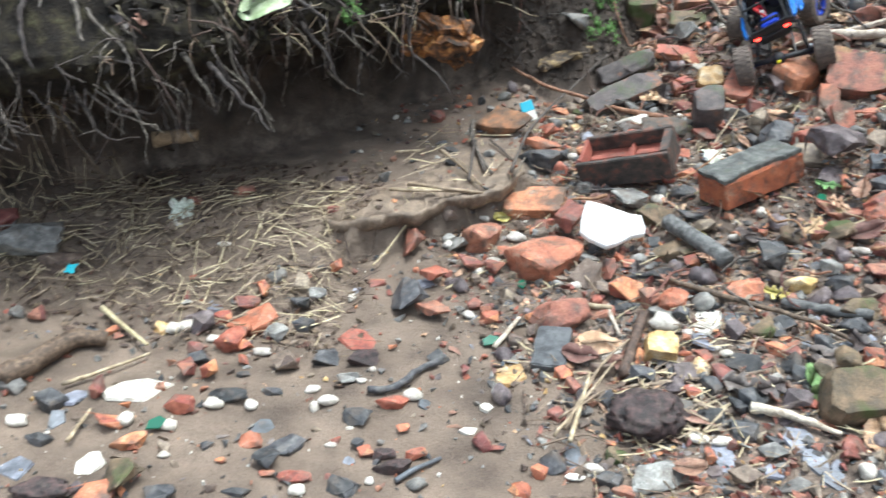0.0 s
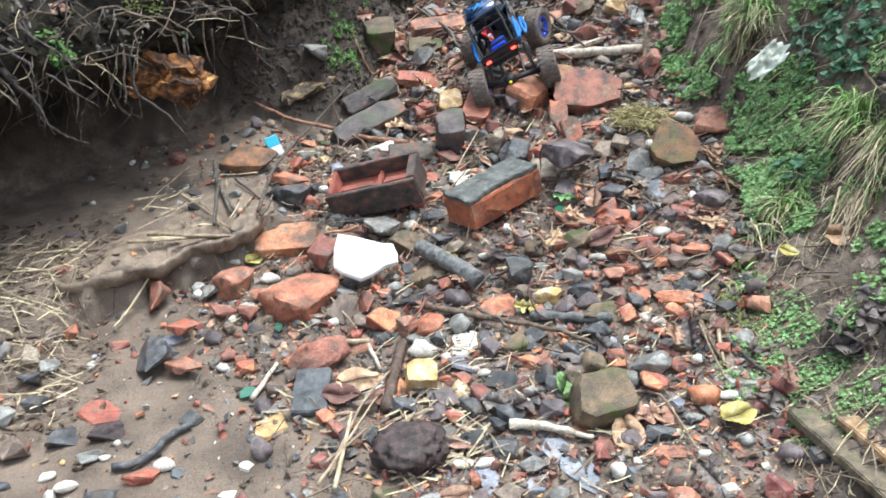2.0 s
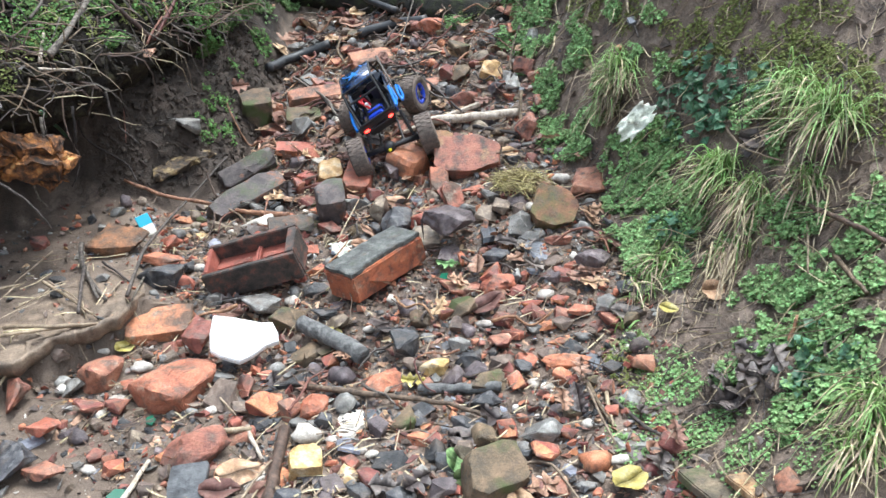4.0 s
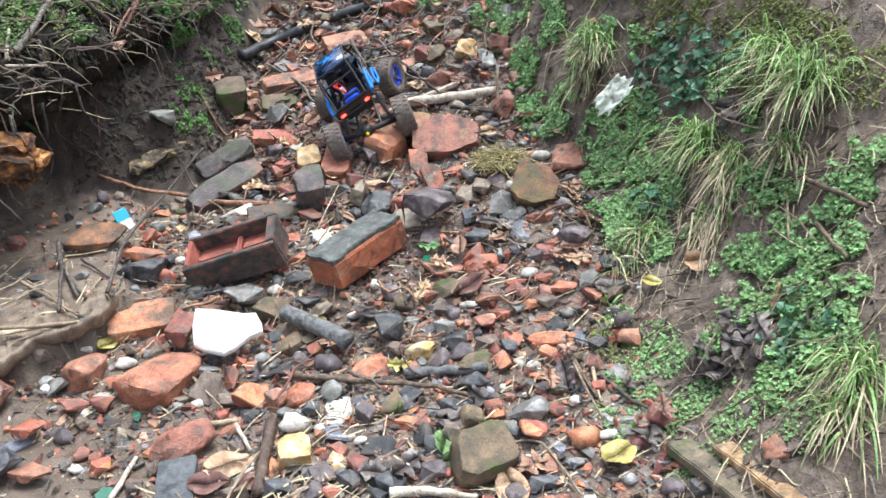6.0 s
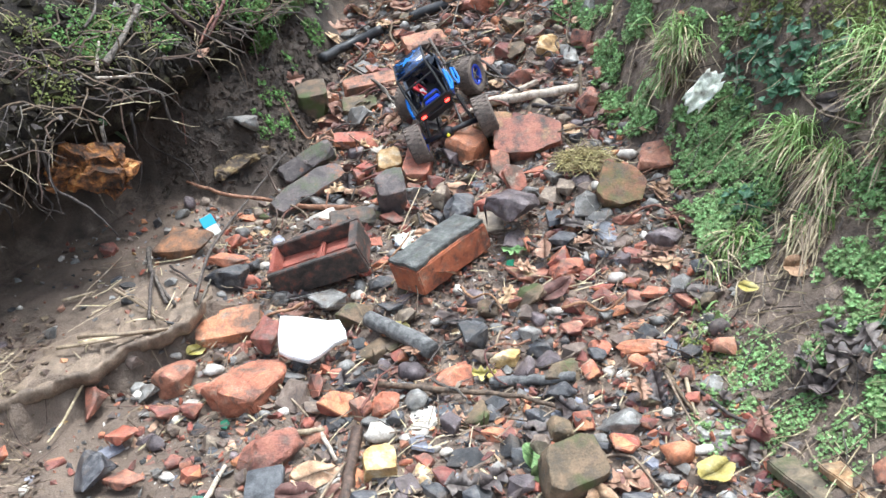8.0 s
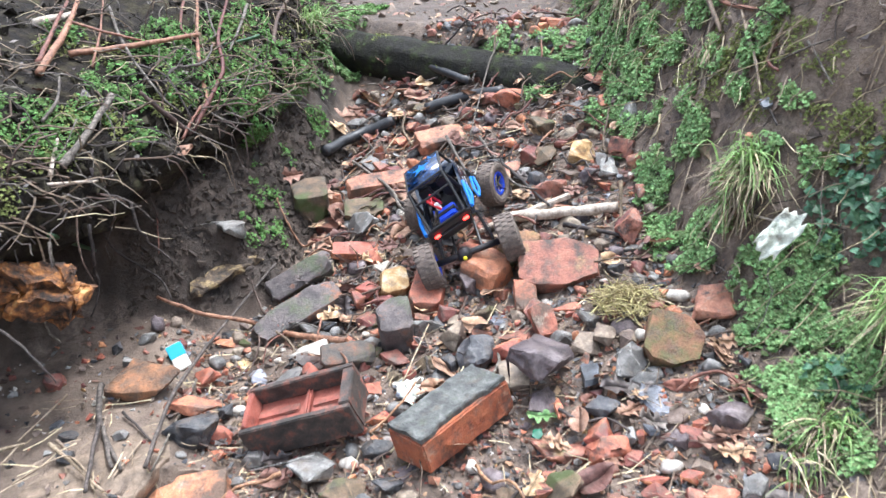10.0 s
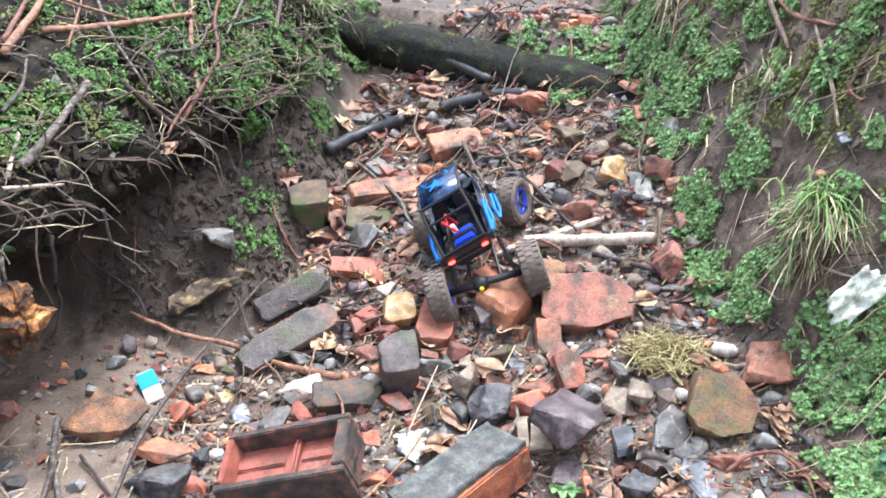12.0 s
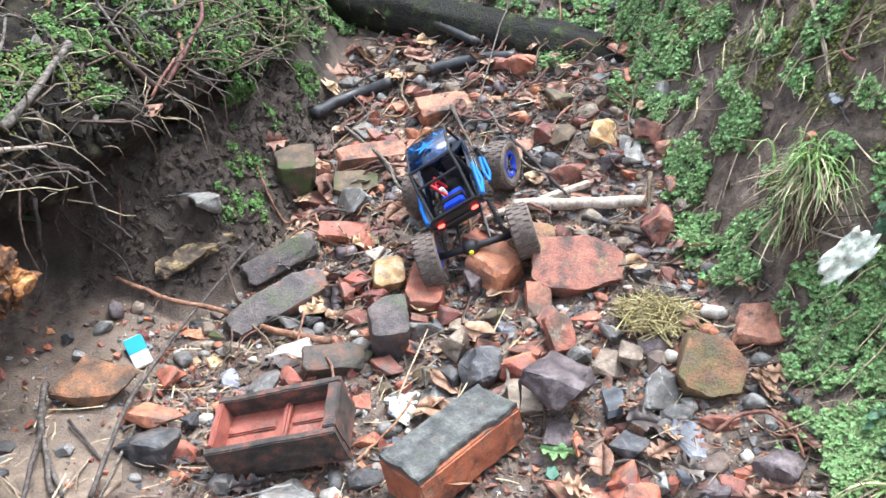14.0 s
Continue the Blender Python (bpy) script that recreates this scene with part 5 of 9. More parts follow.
rock("frag", ORANGE, 0.606, 1.217, 0.094, 0.038, 0.038, 0.028, -27, 6, -8)
rock("frag", ORANGE, 0.483, 1.234, 0.075, 0.028, 0.028, 0.021, -12, 12, -8)
rock("pebble", PALE, 0.371, 1.178, 0.055, 0.026, 0.019, 0.015, -11, -1, 5)
rock("frag", BROWNSTONE, 0.423, 1.149, 0.063, 0.045, 0.037, 0.027, -16, -3, 4)
rock("frag", GREYSTONE, 0.510, 1.065, 0.068, 0.035, 0.026, 0.019, -18, 9, -5)
rock("frag", DARK, 0.551, 1.045, 0.077, 0.034, 0.035, 0.025, -16, 13, 3)
rock("frag", DARK, 0.455, 1.099, 0.061, 0.044, 0.036, 0.026, -21, -7, -0)
rock("frag", PURPLE, 0.637, 0.990, 0.080, 0.042, 0.043, 0.031, -25, 7, 4)
rock("frag", RED, 0.676, 0.958, 0.083, 0.033, 0.034, 0.025, -20, -6, 3)
rock("frag", DARK, 0.707, 0.984, 0.090, 0.042, 0.034, 0.025, -19, -6, 8)
rock("chunk", DARK, 0.580, 0.799, 0.067, 0.061, 0.046, 0.034, -18, -7, 9)
rock("frag", DARK, 0.561, 0.839, 0.065, 0.047, 0.039, 0.029, -30, -2, 4)
rock("frag", DARK, 0.618, 0.799, 0.069, 0.054, 0.047, 0.034, -19, 3, 3)
rock("frag", PURPLE, 0.503, 0.858, 0.055, 0.047, 0.032, 0.023, -23, -3, -6)
rock("frag", ORANGE, 0.569, 0.928, 0.061, 0.033, 0.033, 0.024, -32, 7, 5)
rock("frag", DARK, 0.499, 0.891, 0.054, 0.040, 0.032, 0.023, -21, 8, -3)
rock("frag", DARK, 0.453, 0.880, 0.054, 0.047, 0.040, 0.029, -27, -1, 7)
rock("frag", DARK, 0.705, 0.887, 0.089, 0.040, 0.041, 0.030, -33, 2, -5)
rock("chunk", YELLOW, 0.782, 1.099, 0.121, 0.063, 0.046, 0.033, -15, -2, -3)
rock("frag", BROWNSTONE, 0.746, 1.129, 0.113, 0.046, 0.037, 0.027, -24, 3, 5)
rock("brick", MOSSY, 0.764, 0.775, 0.098, 0.112, 0.088, 0.078, 4, 18, -8, label="dark green mossy brick block in the rubble", var=2)
rock("pebble", ORANGE, 0.930, 0.743, 0.116, 0.051, 0.047, 0.037, -27, -8, -8)
rock("chunk", GREYSTONE, 0.889, 0.848, 0.118, 0.090, 0.046, 0.033, -15, 7, -6)
rock("frag", ORANGE, 0.866, 0.799, 0.105, 0.050, 0.047, 0.034, -29, -0, 5)
rock("flake", SLATE, 0.927, 0.804, 0.106, 0.038, 0.059, 0.006, -14, 8, 2)
rock("flake", GREYSTONE, 1.015, 0.764, 0.126, 0.076, 0.056, 0.006, -30, -0, -6)
rock("chunk", MOSSY, 0.848, 1.010, 0.129, 0.083, 0.053, 0.039, -21, 4, -6)
rock("chunk", DARK, 0.829, 0.968, 0.116, 0.073, 0.042, 0.030, -28, 9, -9)
rock("chunk", ORANGE, 0.950, 1.018, 0.146, 0.063, 0.041, 0.030, -14, 11, 9)
rock("chunk", ORANGE, 1.013, 0.993, 0.153, 0.103, 0.041, 0.030, -25, 3, 2)
rock("frag", ORANGE, 0.981, 0.955, 0.142, 0.042, 0.040, 0.029, -19, 13, 4)
rock("frag", ORANGE, 0.897, 0.975, 0.132, 0.039, 0.049, 0.035, -27, 11, -0)
rock("pebble", PALE, 0.932, 0.974, 0.129, 0.022, 0.027, 0.021, -19, 7, -10)
rock("pebble", PALE, 0.948, 0.953, 0.132, 0.026, 0.022, 0.017, -15, 6, -0)
rock("frag", RED, 0.906, 1.025, 0.132, 0.032, 0.038, 0.028, -21, 1, -6)
rock("chunk", MOSSY, 0.902, 1.213, 0.170, 0.092, 0.079, 0.057, -21, -9, 0)
rock("chunk", RED, 0.940, 1.310, 0.180, 0.117, 0.051, 0.037, -18, 1, 1)
rock("frag", ORANGE, 0.883, 1.269, 0.160, 0.041, 0.032, 0.023, -11, 11, -7)
rock("pebble", PALE, 1.064, 1.196, 0.193, 0.036, 0.028, 0.022, -15, 5, -9)
rock("frag", ORANGE, 1.026, 1.182, 0.180, 0.053, 0.029, 0.021, -25, -4, -8)
rock("chunk", GREYSTONE, 0.982, 1.113, 0.167, 0.061, 0.047, 0.035, -21, 12, -4)
rock("frag", ORANGE, 1.079, 1.159, 0.193, 0.041, 0.031, 0.023, -13, 7, -7)
rock("chunk", RED, 1.111, 1.050, 0.200, 0.087, 0.067, 0.049, -13, 4, 9)
rock("chunk", ORANGE, 1.095, 1.102, 0.193, 0.059, 0.039, 0.028, -17, 8, -3)
rock("pebble", GREYSTONE, 1.068, 1.038, 0.174, 0.040, 0.021, 0.016, -14, 12, 7)
rock("chunk", ORANGE, 1.030, 1.053, 0.166, 0.057, 0.033, 0.024, -23, 8, -0)
rock("frag", ORANGE, 0.956, 1.111, 0.157, 0.054, 0.028, 0.021, -31, -9, -8)
rock("pebble", PALE, 0.918, 1.171, 0.158, 0.037, 0.021, 0.017, -29, -6, -0)
rock("flake", SLATE, 1.060, 0.975, 0.157, 0.035, 0.085, 0.007, -17, 3, -2)
rock("flake", SLATE, 0.892, 0.755, 0.098, 0.027, 0.035, 0.006, -18, -3, -1)
rock("pebble", GREYSTONE, 0.896, 0.709, 0.099, 0.035, 0.019, 0.015, -16, -0, -6)
rock("pebble", PALE, 0.971, 0.735, 0.115, 0.042, 0.018, 0.014, -12, 7, -3)
rock("pebble", GREYSTONE, 0.844, 0.832, 0.102, 0.023, 0.023, 0.018, -25, 3, 2)
rock("pebble", PALE, 0.961, 0.826, 0.129, 0.021, 0.021, 0.017, -28, -10, -6)
rock("frag", RED, 0.924, 0.825, 0.115, 0.037, 0.030, 0.022, -15, -7, -1)
rock("pebble", PALE, 0.874, 0.633, 0.092, 0.022, 0.017, 0.013, -29, -5, -7)
rock("chunk", RED, 0.824, 0.653, 0.086, 0.081, 0.022, 0.016, -24, -6, -9)
rock("frag", RED, 1.087, 0.501, 0.216, 0.033, 0.040, 0.029, -31, -6, -0)
rock("frag", DARK, 1.095, 0.487, 0.212, 0.023, 0.018, 0.013, -32, -9, -1)
rock("chunk", PURPLE, 0.798, 1.054, 0.124, 0.053, 0.063, 0.046, -24, 7, -9)
rock("frag", DARK, 0.846, 1.084, 0.131, 0.054, 0.046, 0.033, -24, -0, -9)
rock("frag", RED, 0.918, 1.093, 0.152, 0.046, 0.047, 0.034, -11, -5, -8)
rock("frag", DARK, 0.889, 1.081, 0.140, 0.036, 0.037, 0.027, -22, -6, 2)
rock("frag", BROWNSTONE, 0.988, 1.028, 0.149, 0.045, 0.037, 0.027, -25, -7, -9)
rock("frag", DARK, 0.926, 1.010, 0.139, 0.036, 0.045, 0.033, -16, -3, 6)
rock("frag", BROWNSTONE, 1.049, 1.088, 0.178, 0.047, 0.038, 0.028, -23, 12, -4)
rock("frag", ORANGE, 1.022, 1.100, 0.171, 0.037, 0.028, 0.021, -28, -4, 6)
rock("frag", DARK, 1.035, 1.025, 0.162, 0.046, 0.037, 0.027, -19, -2, -8)
rock("frag", BROWNSTONE, 0.903, 1.051, 0.135, 0.054, 0.036, 0.026, -17, 13, 2)
rock("frag", GREYSTONE, 0.847, 1.133, 0.140, 0.046, 0.037, 0.027, -34, -9, -8)
rock("frag", PURPLE, 0.849, 1.054, 0.130, 0.054, 0.036, 0.026, -30, -9, -9)
rock("frag", DARK, 0.992, 0.913, 0.141, 0.034, 0.026, 0.019, -18, 12, -6)
rock("frag", ORANGE, 0.937, 0.917, 0.128, 0.034, 0.021, 0.015, -10, 1, 6)
rock("frag", ORANGE, 0.991, 0.939, 0.143, 0.026, 0.026, 0.019, -12, 13, -9)
rock("frag", ORANGE, 0.872, 0.895, 0.114, 0.025, 0.017, 0.012, -26, 5, 9)
rock("frag", DARK, 0.772, 0.922, 0.103, 0.050, 0.034, 0.024, -32, -3, 7)
rock("flake", SLATE, 0.813, 0.917, 0.104, 0.041, 0.042, 0.006, -31, -1, -3)
rock("frag", DARK, 0.713, 0.850, 0.088, 0.040, 0.048, 0.035, -17, 12, -7)
rock("frag", PURPLE, 0.688, 0.796, 0.080, 0.046, 0.039, 0.028, -16, 8, 7)
rock("frag", DARK, 0.813, 0.757, 0.093, 0.039, 0.031, 0.023, -20, 12, -3)
rock("frag", DARK, 0.832, 0.692, 0.089, 0.053, 0.031, 0.022, -24, -4, 6)
rock("frag", BROWNSTONE, 0.745, 0.859, 0.096, 0.040, 0.049, 0.035, -22, -4, -7)
rock("frag", RED, 1.074, 1.117, 0.186, 0.048, 0.039, 0.028, -16, 5, 4)
rock("chunk", ORANGE, 0.992, 1.277, 0.193, 0.081, 0.061, 0.045, -24, 2, -7)
rock("frag", RED, 1.027, 1.247, 0.191, 0.040, 0.041, 0.029, -17, -9, -1)
rock("chunk", BROWNSTONE, 0.866, 1.198, 0.155, 0.057, 0.048, 0.035, -16, 6, -8)
rock("chunk", ORANGE, -0.270, 1.060, 0.028, 0.103, 0.092, 0.067, -5, 10, 3)
rock("chunk", ORANGE, -0.292, 0.995, 0.020, 0.063, 0.058, 0.042, 10, 11, -1)
rock("chunk", RED, -0.354, 0.895, 0.025, 0.052, 0.059, 0.043, 11, 8, -3)
rock("frag", ORANGE, -0.313, 0.893, 0.024, 0.054, 0.040, 0.029, -2, -8, -2)
rock("flake", PALE, -0.415, 0.842, 0.014, 0.127, 0.076, 0.006, 12, -7, 1)
rock("chunk", ORANGE, -0.445, 0.752, 0.023, 0.097, 0.043, 0.031, -8, -8, 3)
rock("pebble", PALE, -0.402, 0.754, 0.024, 0.030, 0.030, 0.024, -5, -9, -7)
rock("chunk", ORANGE, -0.379, 0.701, 0.023, 0.063, 0.034, 0.025, 5, 4, -10)
rock("flake", PALE, -0.421, 0.650, 0.018, 0.047, 0.055, 0.006, -5, 13, -6)
rock("pebble", PALE, -0.584, 0.755, 0.011, 0.038, 0.025, 0.020, 3, 0, 6)
rock("pebble", PALE, -0.212, 0.816, 0.012, 0.024, 0.024, 0.019, 4, 9, 1)
rock("pebble", PALE, -0.273, 0.808, 0.019, 0.036, 0.026, 0.021, -6, -6, -8)
rock("pebble", PALE, -0.116, 0.864, 0.012, 0.027, 0.019, 0.015, 9, -7, -10)
rock("pebble", PALE, -0.084, 0.831, 0.017, 0.036, 0.024, 0.019, 13, -5, 8)
rock("pebble", PALE, -0.225, 0.966, 0.015, 0.039, 0.019, 0.015, -9, 1, -6)
rock("frag", ORANGE, -0.192, 0.722, 0.018, 0.041, 0.029, 0.021, 9, 5, 3)
rock("chunk", DARK, -0.140, 0.705, 0.023, 0.085, 0.043, 0.031, 8, 11, -3)
rock("frag", DARK, -0.152, 0.668, 0.028, 0.047, 0.040, 0.029, 4, 1, -8)
rock("frag", ORANGE, -0.325, 0.790, 0.026, 0.052, 0.042, 0.031, 9, 4, 6)
rock("pebble", PALE, -0.326, 0.742, 0.026, 0.026, 0.024, 0.019, -6, 3, -1)
rock("pebble", PALE, -0.314, 0.676, 0.022, 0.020, 0.014, 0.011, 7, -8, -3)
rock("chunk", MOSSY, -0.338, 0.602, 0.042, 0.088, 0.070, 0.051, 1, -8, 1)
rock("lump", CLINKER, -0.459, 0.580, 0.035, 0.095, 0.042, 0.028, 7, 0, 3)
rock("chunk", ORANGE, -0.389, 0.584, 0.031, 0.070, 0.046, 0.034, 4, -5, -3)
rock("flake", SLATE, -0.531, 0.631, 0.022, 0.061, 0.061, 0.006, 13, -2, -1)
rock("flake", SLATE, -0.519, 0.824, 0.007, 0.045, 0.044, 0.006, -9, -5, -7)
rock("frag", RED, -0.490, 0.834, 0.020, 0.046, 0.047, 0.034, 12, 7, 7)
rock("flake", ORANGE, -0.049, 1.029, 0.005, 0.092, 0.074, 0.006, 13, 5, 9)
rock("chunk", CLINKER, -0.044, 0.957, 0.019, 0.074, 0.044, 0.032, 2, 0, 9)
rock("chunk", DARK, -0.014, 0.783, 0.022, 0.075, 0.040, 0.029, 11, 13, -0)
rock("chunk", ORANGE, 0.027, 0.826, 0.022, 0.060, 0.029, 0.021, 8, -0, 10)
rock("chunk", DARK, -0.113, 0.952, 0.019, 0.066, 0.044, 0.032, 11, -3, 9)
rock("frag", ORANGE, -0.004, 0.701, 0.018, 0.032, 0.028, 0.020, -6, -8, 4)
rock("chunk", ORANGE, -0.104, 0.641, 0.022, 0.056, 0.026, 0.019, -4, 2, 3)
rock("pebble", PALE, -0.096, 0.614, 0.022, 0.027, 0.022, 0.017, -10, 8, -4)
rock("pebble", PALE, -0.062, 0.725, 0.011, 0.020, 0.011, 0.009, -0, -2, 5)
rock("pebble", PALE, -0.393, 1.052, 0.009, 0.031, 0.031, 0.025, 7, -3, -8)
rock("pebble", PALE, -0.417, 1.045, 0.008, 0.031, 0.031, 0.025, -3, -0, -8)
rock("frag", YELLOW, -0.439, 1.045, 0.008, 0.034, 0.029, 0.021, -7, 8, 4)
rock("frag", PURPLE, -0.358, 1.052, 0.018, 0.044, 0.050, 0.037, 13, 14, 8)
rock("frag", BROWNSTONE, -0.177, 0.923, 0.020, 0.054, 0.055, 0.040, -2, -6, -4)
rock("frag", ORANGE, -0.329, 1.079, 0.011, 0.040, 0.035, 0.025, 1, 3, 1)
rock("pebble", PALE, -0.331, 1.013, 0.008, 0.027, 0.020, 0.016, -2, 10, -4)
rock("chunk", RED, -0.339, 0.968, 0.015, 0.059, 0.028, 0.020, 1, 11, 6)
rock("chunk", BROWNSTONE, -0.724, 1.247, 0.030, 0.094, 0.067, 0.049, -3, -4, 6)
rock("flake", SLATE, -0.360, 1.132, -0.000, 0.034, 0.031, 0.006, -10, -7, 1)
rock("chunk", DARK, -0.198, 1.126, 0.022, 0.072, 0.053, 0.039, 2, -6, -9)
rock("frag", GREYSTONE, -0.153, 1.155, 0.025, 0.041, 0.035, 0.026, -6, 8, -1)
rock("chunk", ORANGE, -0.277, 1.170, 0.027, 0.042, 0.070, 0.051, 13, 9, 10)
rock("frag", ORANGE, -0.136, 1.253, 0.036, 0.046, 0.037, 0.027, -10, -6, -10)
rock("frag", ORANGE, 0.076, 0.700, 0.020, 0.035, 0.023, 0.017, -0, -2, -9)
rock("chunk", CLINKER, 0.040, 0.669, 0.022, 0.063, 0.030, 0.022, 3, -8, -4)
rock("chunk", DARK, -0.254, 0.832, 0.020, 0.075, 0.034, 0.025, -5, 9, -2)
rock("frag", DARK, -0.335, 0.932, 0.017, 0.045, 0.036, 0.026, -4, -9, -1)
rock("flake", SLATE, -0.181, 0.764, 0.007, 0.046, 0.040, 0.006, 4, 6, 8)
rock("frag", DARK, -0.163, 1.056, 0.015, 0.046, 0.038, 0.027, 9, -4, -7)
rock("frag", GREYSTONE, -0.209, 1.025, 0.016, 0.046, 0.047, 0.034, 8, 9, 0)
rock("frag", ORANGE, -0.264, 0.982, 0.014, 0.036, 0.027, 0.020, 9, 3, -4)
rock("pebble", PALE, 0.061, 0.848, 0.022, 0.034, 0.029, 0.023, -7, -10, 3)
rock("frag", GREYSTONE, -0.056, 0.891, 0.017, 0.042, 0.026, 0.019, 11, 12, -1)
rock("pebble", PALE, -0.032, 0.884, 0.020, 0.018, 0.012, 0.009, 5, 12, 6)
rock("pebble", PALE, -0.013, 0.865, 0.017, 0.014, 0.014, 0.011, 4, -0, 0)
rock("frag", DARK, -0.029, 0.625, 0.022, 0.051, 0.037, 0.027, -6, -6, 4)
rock("frag", DARK, -0.019, 0.722, 0.018, 0.023, 0.023, 0.017, 13, 3, -2)
rock("frag", CLINKER, 0.026, 0.700, 0.017, 0.038, 0.023, 0.017, -2, 1, 6)
rock("frag", DARK, -0.289, 0.585, 0.032, 0.052, 0.030, 0.022, 0, 13, -7)
rock("frag", DARK, -0.549, 0.800, 0.016, 0.053, 0.045, 0.033, -3, 3, -2)
rock("flake", SLATE, -0.519, 0.759, 0.011, 0.028, 0.043, 0.006, 10, 10, 9)
rock("frag", DARK, -0.523, 0.702, 0.019, 0.042, 0.025, 0.018, 4, -9, 1)
rock("frag", DARK, -0.182, 0.597, 0.027, 0.044, 0.015, 0.011, 3, 2, -4)
rock("frag", ORANGE, 0.051, 0.761, 0.020, 0.023, 0.019, 0.014, 6, 12, -8)
rock("frag", ORANGE, -0.148, 0.646, 0.019, 0.027, 0.014, 0.010, 5, -1, 0)
rock("frag", ORANGE, -0.223, 0.667, 0.023, 0.018, 0.012, 0.009, 11, 13, 3)
rock("pebble", PALE, -0.037, 0.765, 0.013, 0.013, 0.008, 0.006, -6, 12, -6)
rock("frag", DARK, -0.244, 0.896, 0.014, 0.026, 0.014, 0.010, -1, 10, -4)
rock("frag", DARK, -0.180, 0.852, 0.013, 0.033, 0.017, 0.012, -4, 13, 9)
rock("lump", CLINKER, 0.444, 0.770, 0.060, 0.138, 0.119, 0.078, -3, -1, -4)
rock("pebble", PALE, 0.347, 0.669, 0.034, 0.034, 0.021, 0.017, -7, -4, 10)
rock("pebble", PALE, 0.317, 0.653, 0.029, 0.032, 0.015, 0.011, -9, -4, -6)
rock("pebble", PALE, 0.515, 0.735, 0.045, 0.036, 0.021, 0.017, -9, 3, 5)
rock("pebble", PALE, 0.553, 0.724, 0.049, 0.034, 0.018, 0.014, 10, 5, 6)
rock("pebble", PALE, 0.501, 0.669, 0.038, 0.040, 0.012, 0.009, -10, -3, 9)
rock("flake", SLATE, 0.615, 0.663, 0.046, 0.041, 0.034, 0.006, -9, -4, -0)
rock("flake", SLATE, 0.548, 0.698, 0.041, 0.038, 0.078, 0.006, -4, 3, -9)
rock("frag", GREYSTONE, 0.621, 0.692, 0.057, 0.051, 0.032, 0.023, -5, 13, -7)
rock("frag", ORANGE, 0.520, 0.692, 0.044, 0.032, 0.031, 0.023, 11, -6, 10)
rock("frag", ORANGE, 0.480, 0.642, 0.043, 0.039, 0.021, 0.015, 6, 6, -7)
rock("flake", SLATE, 0.665, 0.715, 0.062, 0.049, 0.055, 0.006, -9, 8, -6)
rock("pebble", PALE, 0.736, 0.639, 0.077, 0.023, 0.030, 0.024, -6, 10, 7)
rock("frag", ORANGE, 0.236, 0.629, 0.024, 0.030, 0.026, 0.019, -9, 13, 1)
rock("frag", ORANGE, 0.266, 0.663, 0.028, 0.029, 0.025, 0.018, -1, -7, -2)
rock("chunk", GREYSTONE, 0.434, 0.638, 0.048, 0.096, 0.045, 0.033, 13, -3, -7)
rock("flake", YELLOW, 0.232, 0.915, 0.021, 0.059, 0.090, 0.007, -7, -7, -3)
rock("flake", PALE, 0.406, 0.968, 0.044, 0.060, 0.055, 0.006, 11, -8, -6)
rock("flake", PALE, 0.159, 0.762, 0.017, 0.039, 0.016, 0.006, 12, 14, 10)
rock("flake", PALE, 0.187, 0.823, 0.018, 0.026, 0.024, 0.006, -5, -1, 9)
rock("frag", DARK, 0.368, 0.637, 0.038, 0.044, 0.030, 0.022, 1, 7, -4)
rock("flake", SLATE, 0.320, 0.707, 0.026, 0.031, 0.057, 0.006, -10, -2, 5)
rock("frag", DARK, 0.287, 0.679, 0.033, 0.037, 0.038, 0.028, 8, 4, -1)
rock("frag", RED, 0.388, 0.618, 0.035, 0.044, 0.022, 0.016, 2, 1, 1)
rock("frag", BROWNSTONE, 0.568, 0.641, 0.052, 0.053, 0.038, 0.028, 9, -5, 2)
rock("flake", SLATE, 0.676, 0.670, 0.061, 0.038, 0.049, 0.006, 12, 10, -6)
rock("flake", SLATE, 0.692, 0.634, 0.059, 0.038, 0.039, 0.006, 13, 10, -7)
rock("chunk", GREYSTONE, 0.628, 0.624, 0.057, 0.061, 0.038, 0.028, -4, -5, -9)
rock("chunk", RED, 0.723, 0.687, 0.077, 0.064, 0.049, 0.035, 13, -0, 7)
rock("chunk", DARK, 0.617, 0.718, 0.061, 0.055, 0.032, 0.023, -8, -10, 7)
rock("frag", DARK, 0.714, 0.774, 0.079, 0.050, 0.033, 0.024, 8, 14, 4)
rock("chunk", DARK, 0.544, 0.776, 0.054, 0.056, 0.041, 0.030, 2, 8, -8)
rock("frag", DARK, 0.593, 0.740, 0.063, 0.048, 0.040, 0.029, 2, 1, -7)
rock("flake", ORANGE, 0.723, 0.746, 0.073, 0.053, 0.021, 0.006, 4, -2, 0)
rock("chunk", GREYSTONE, -0.816, 1.293, 0.061, 0.183, 0.104, 0.076, -2, -2, -3)
rock("chunk", RED, -0.494, 1.450, 0.088, 0.062, 0.041, 0.030, 4, 14, 9)
rock("chunk", RED, -0.379, 1.491, 0.098, 0.057, 0.034, 0.025, 10, 10, -4)
rock("chunk", RED, -0.885, 1.355, 0.076, 0.070, 0.059, 0.043, 13, -4, -8)
rock("frag", BROWNSTONE, -0.523, 1.352, 0.063, 0.055, 0.033, 0.024, 1, 8, -3)
rock("pebble", PALE, -0.505, 1.364, 0.068, 0.031, 0.019, 0.015, 5, -3, 9)
rock("pebble", PALE, -0.382, 1.310, 0.053, 0.030, 0.015, 0.012, 0, 1, 1)


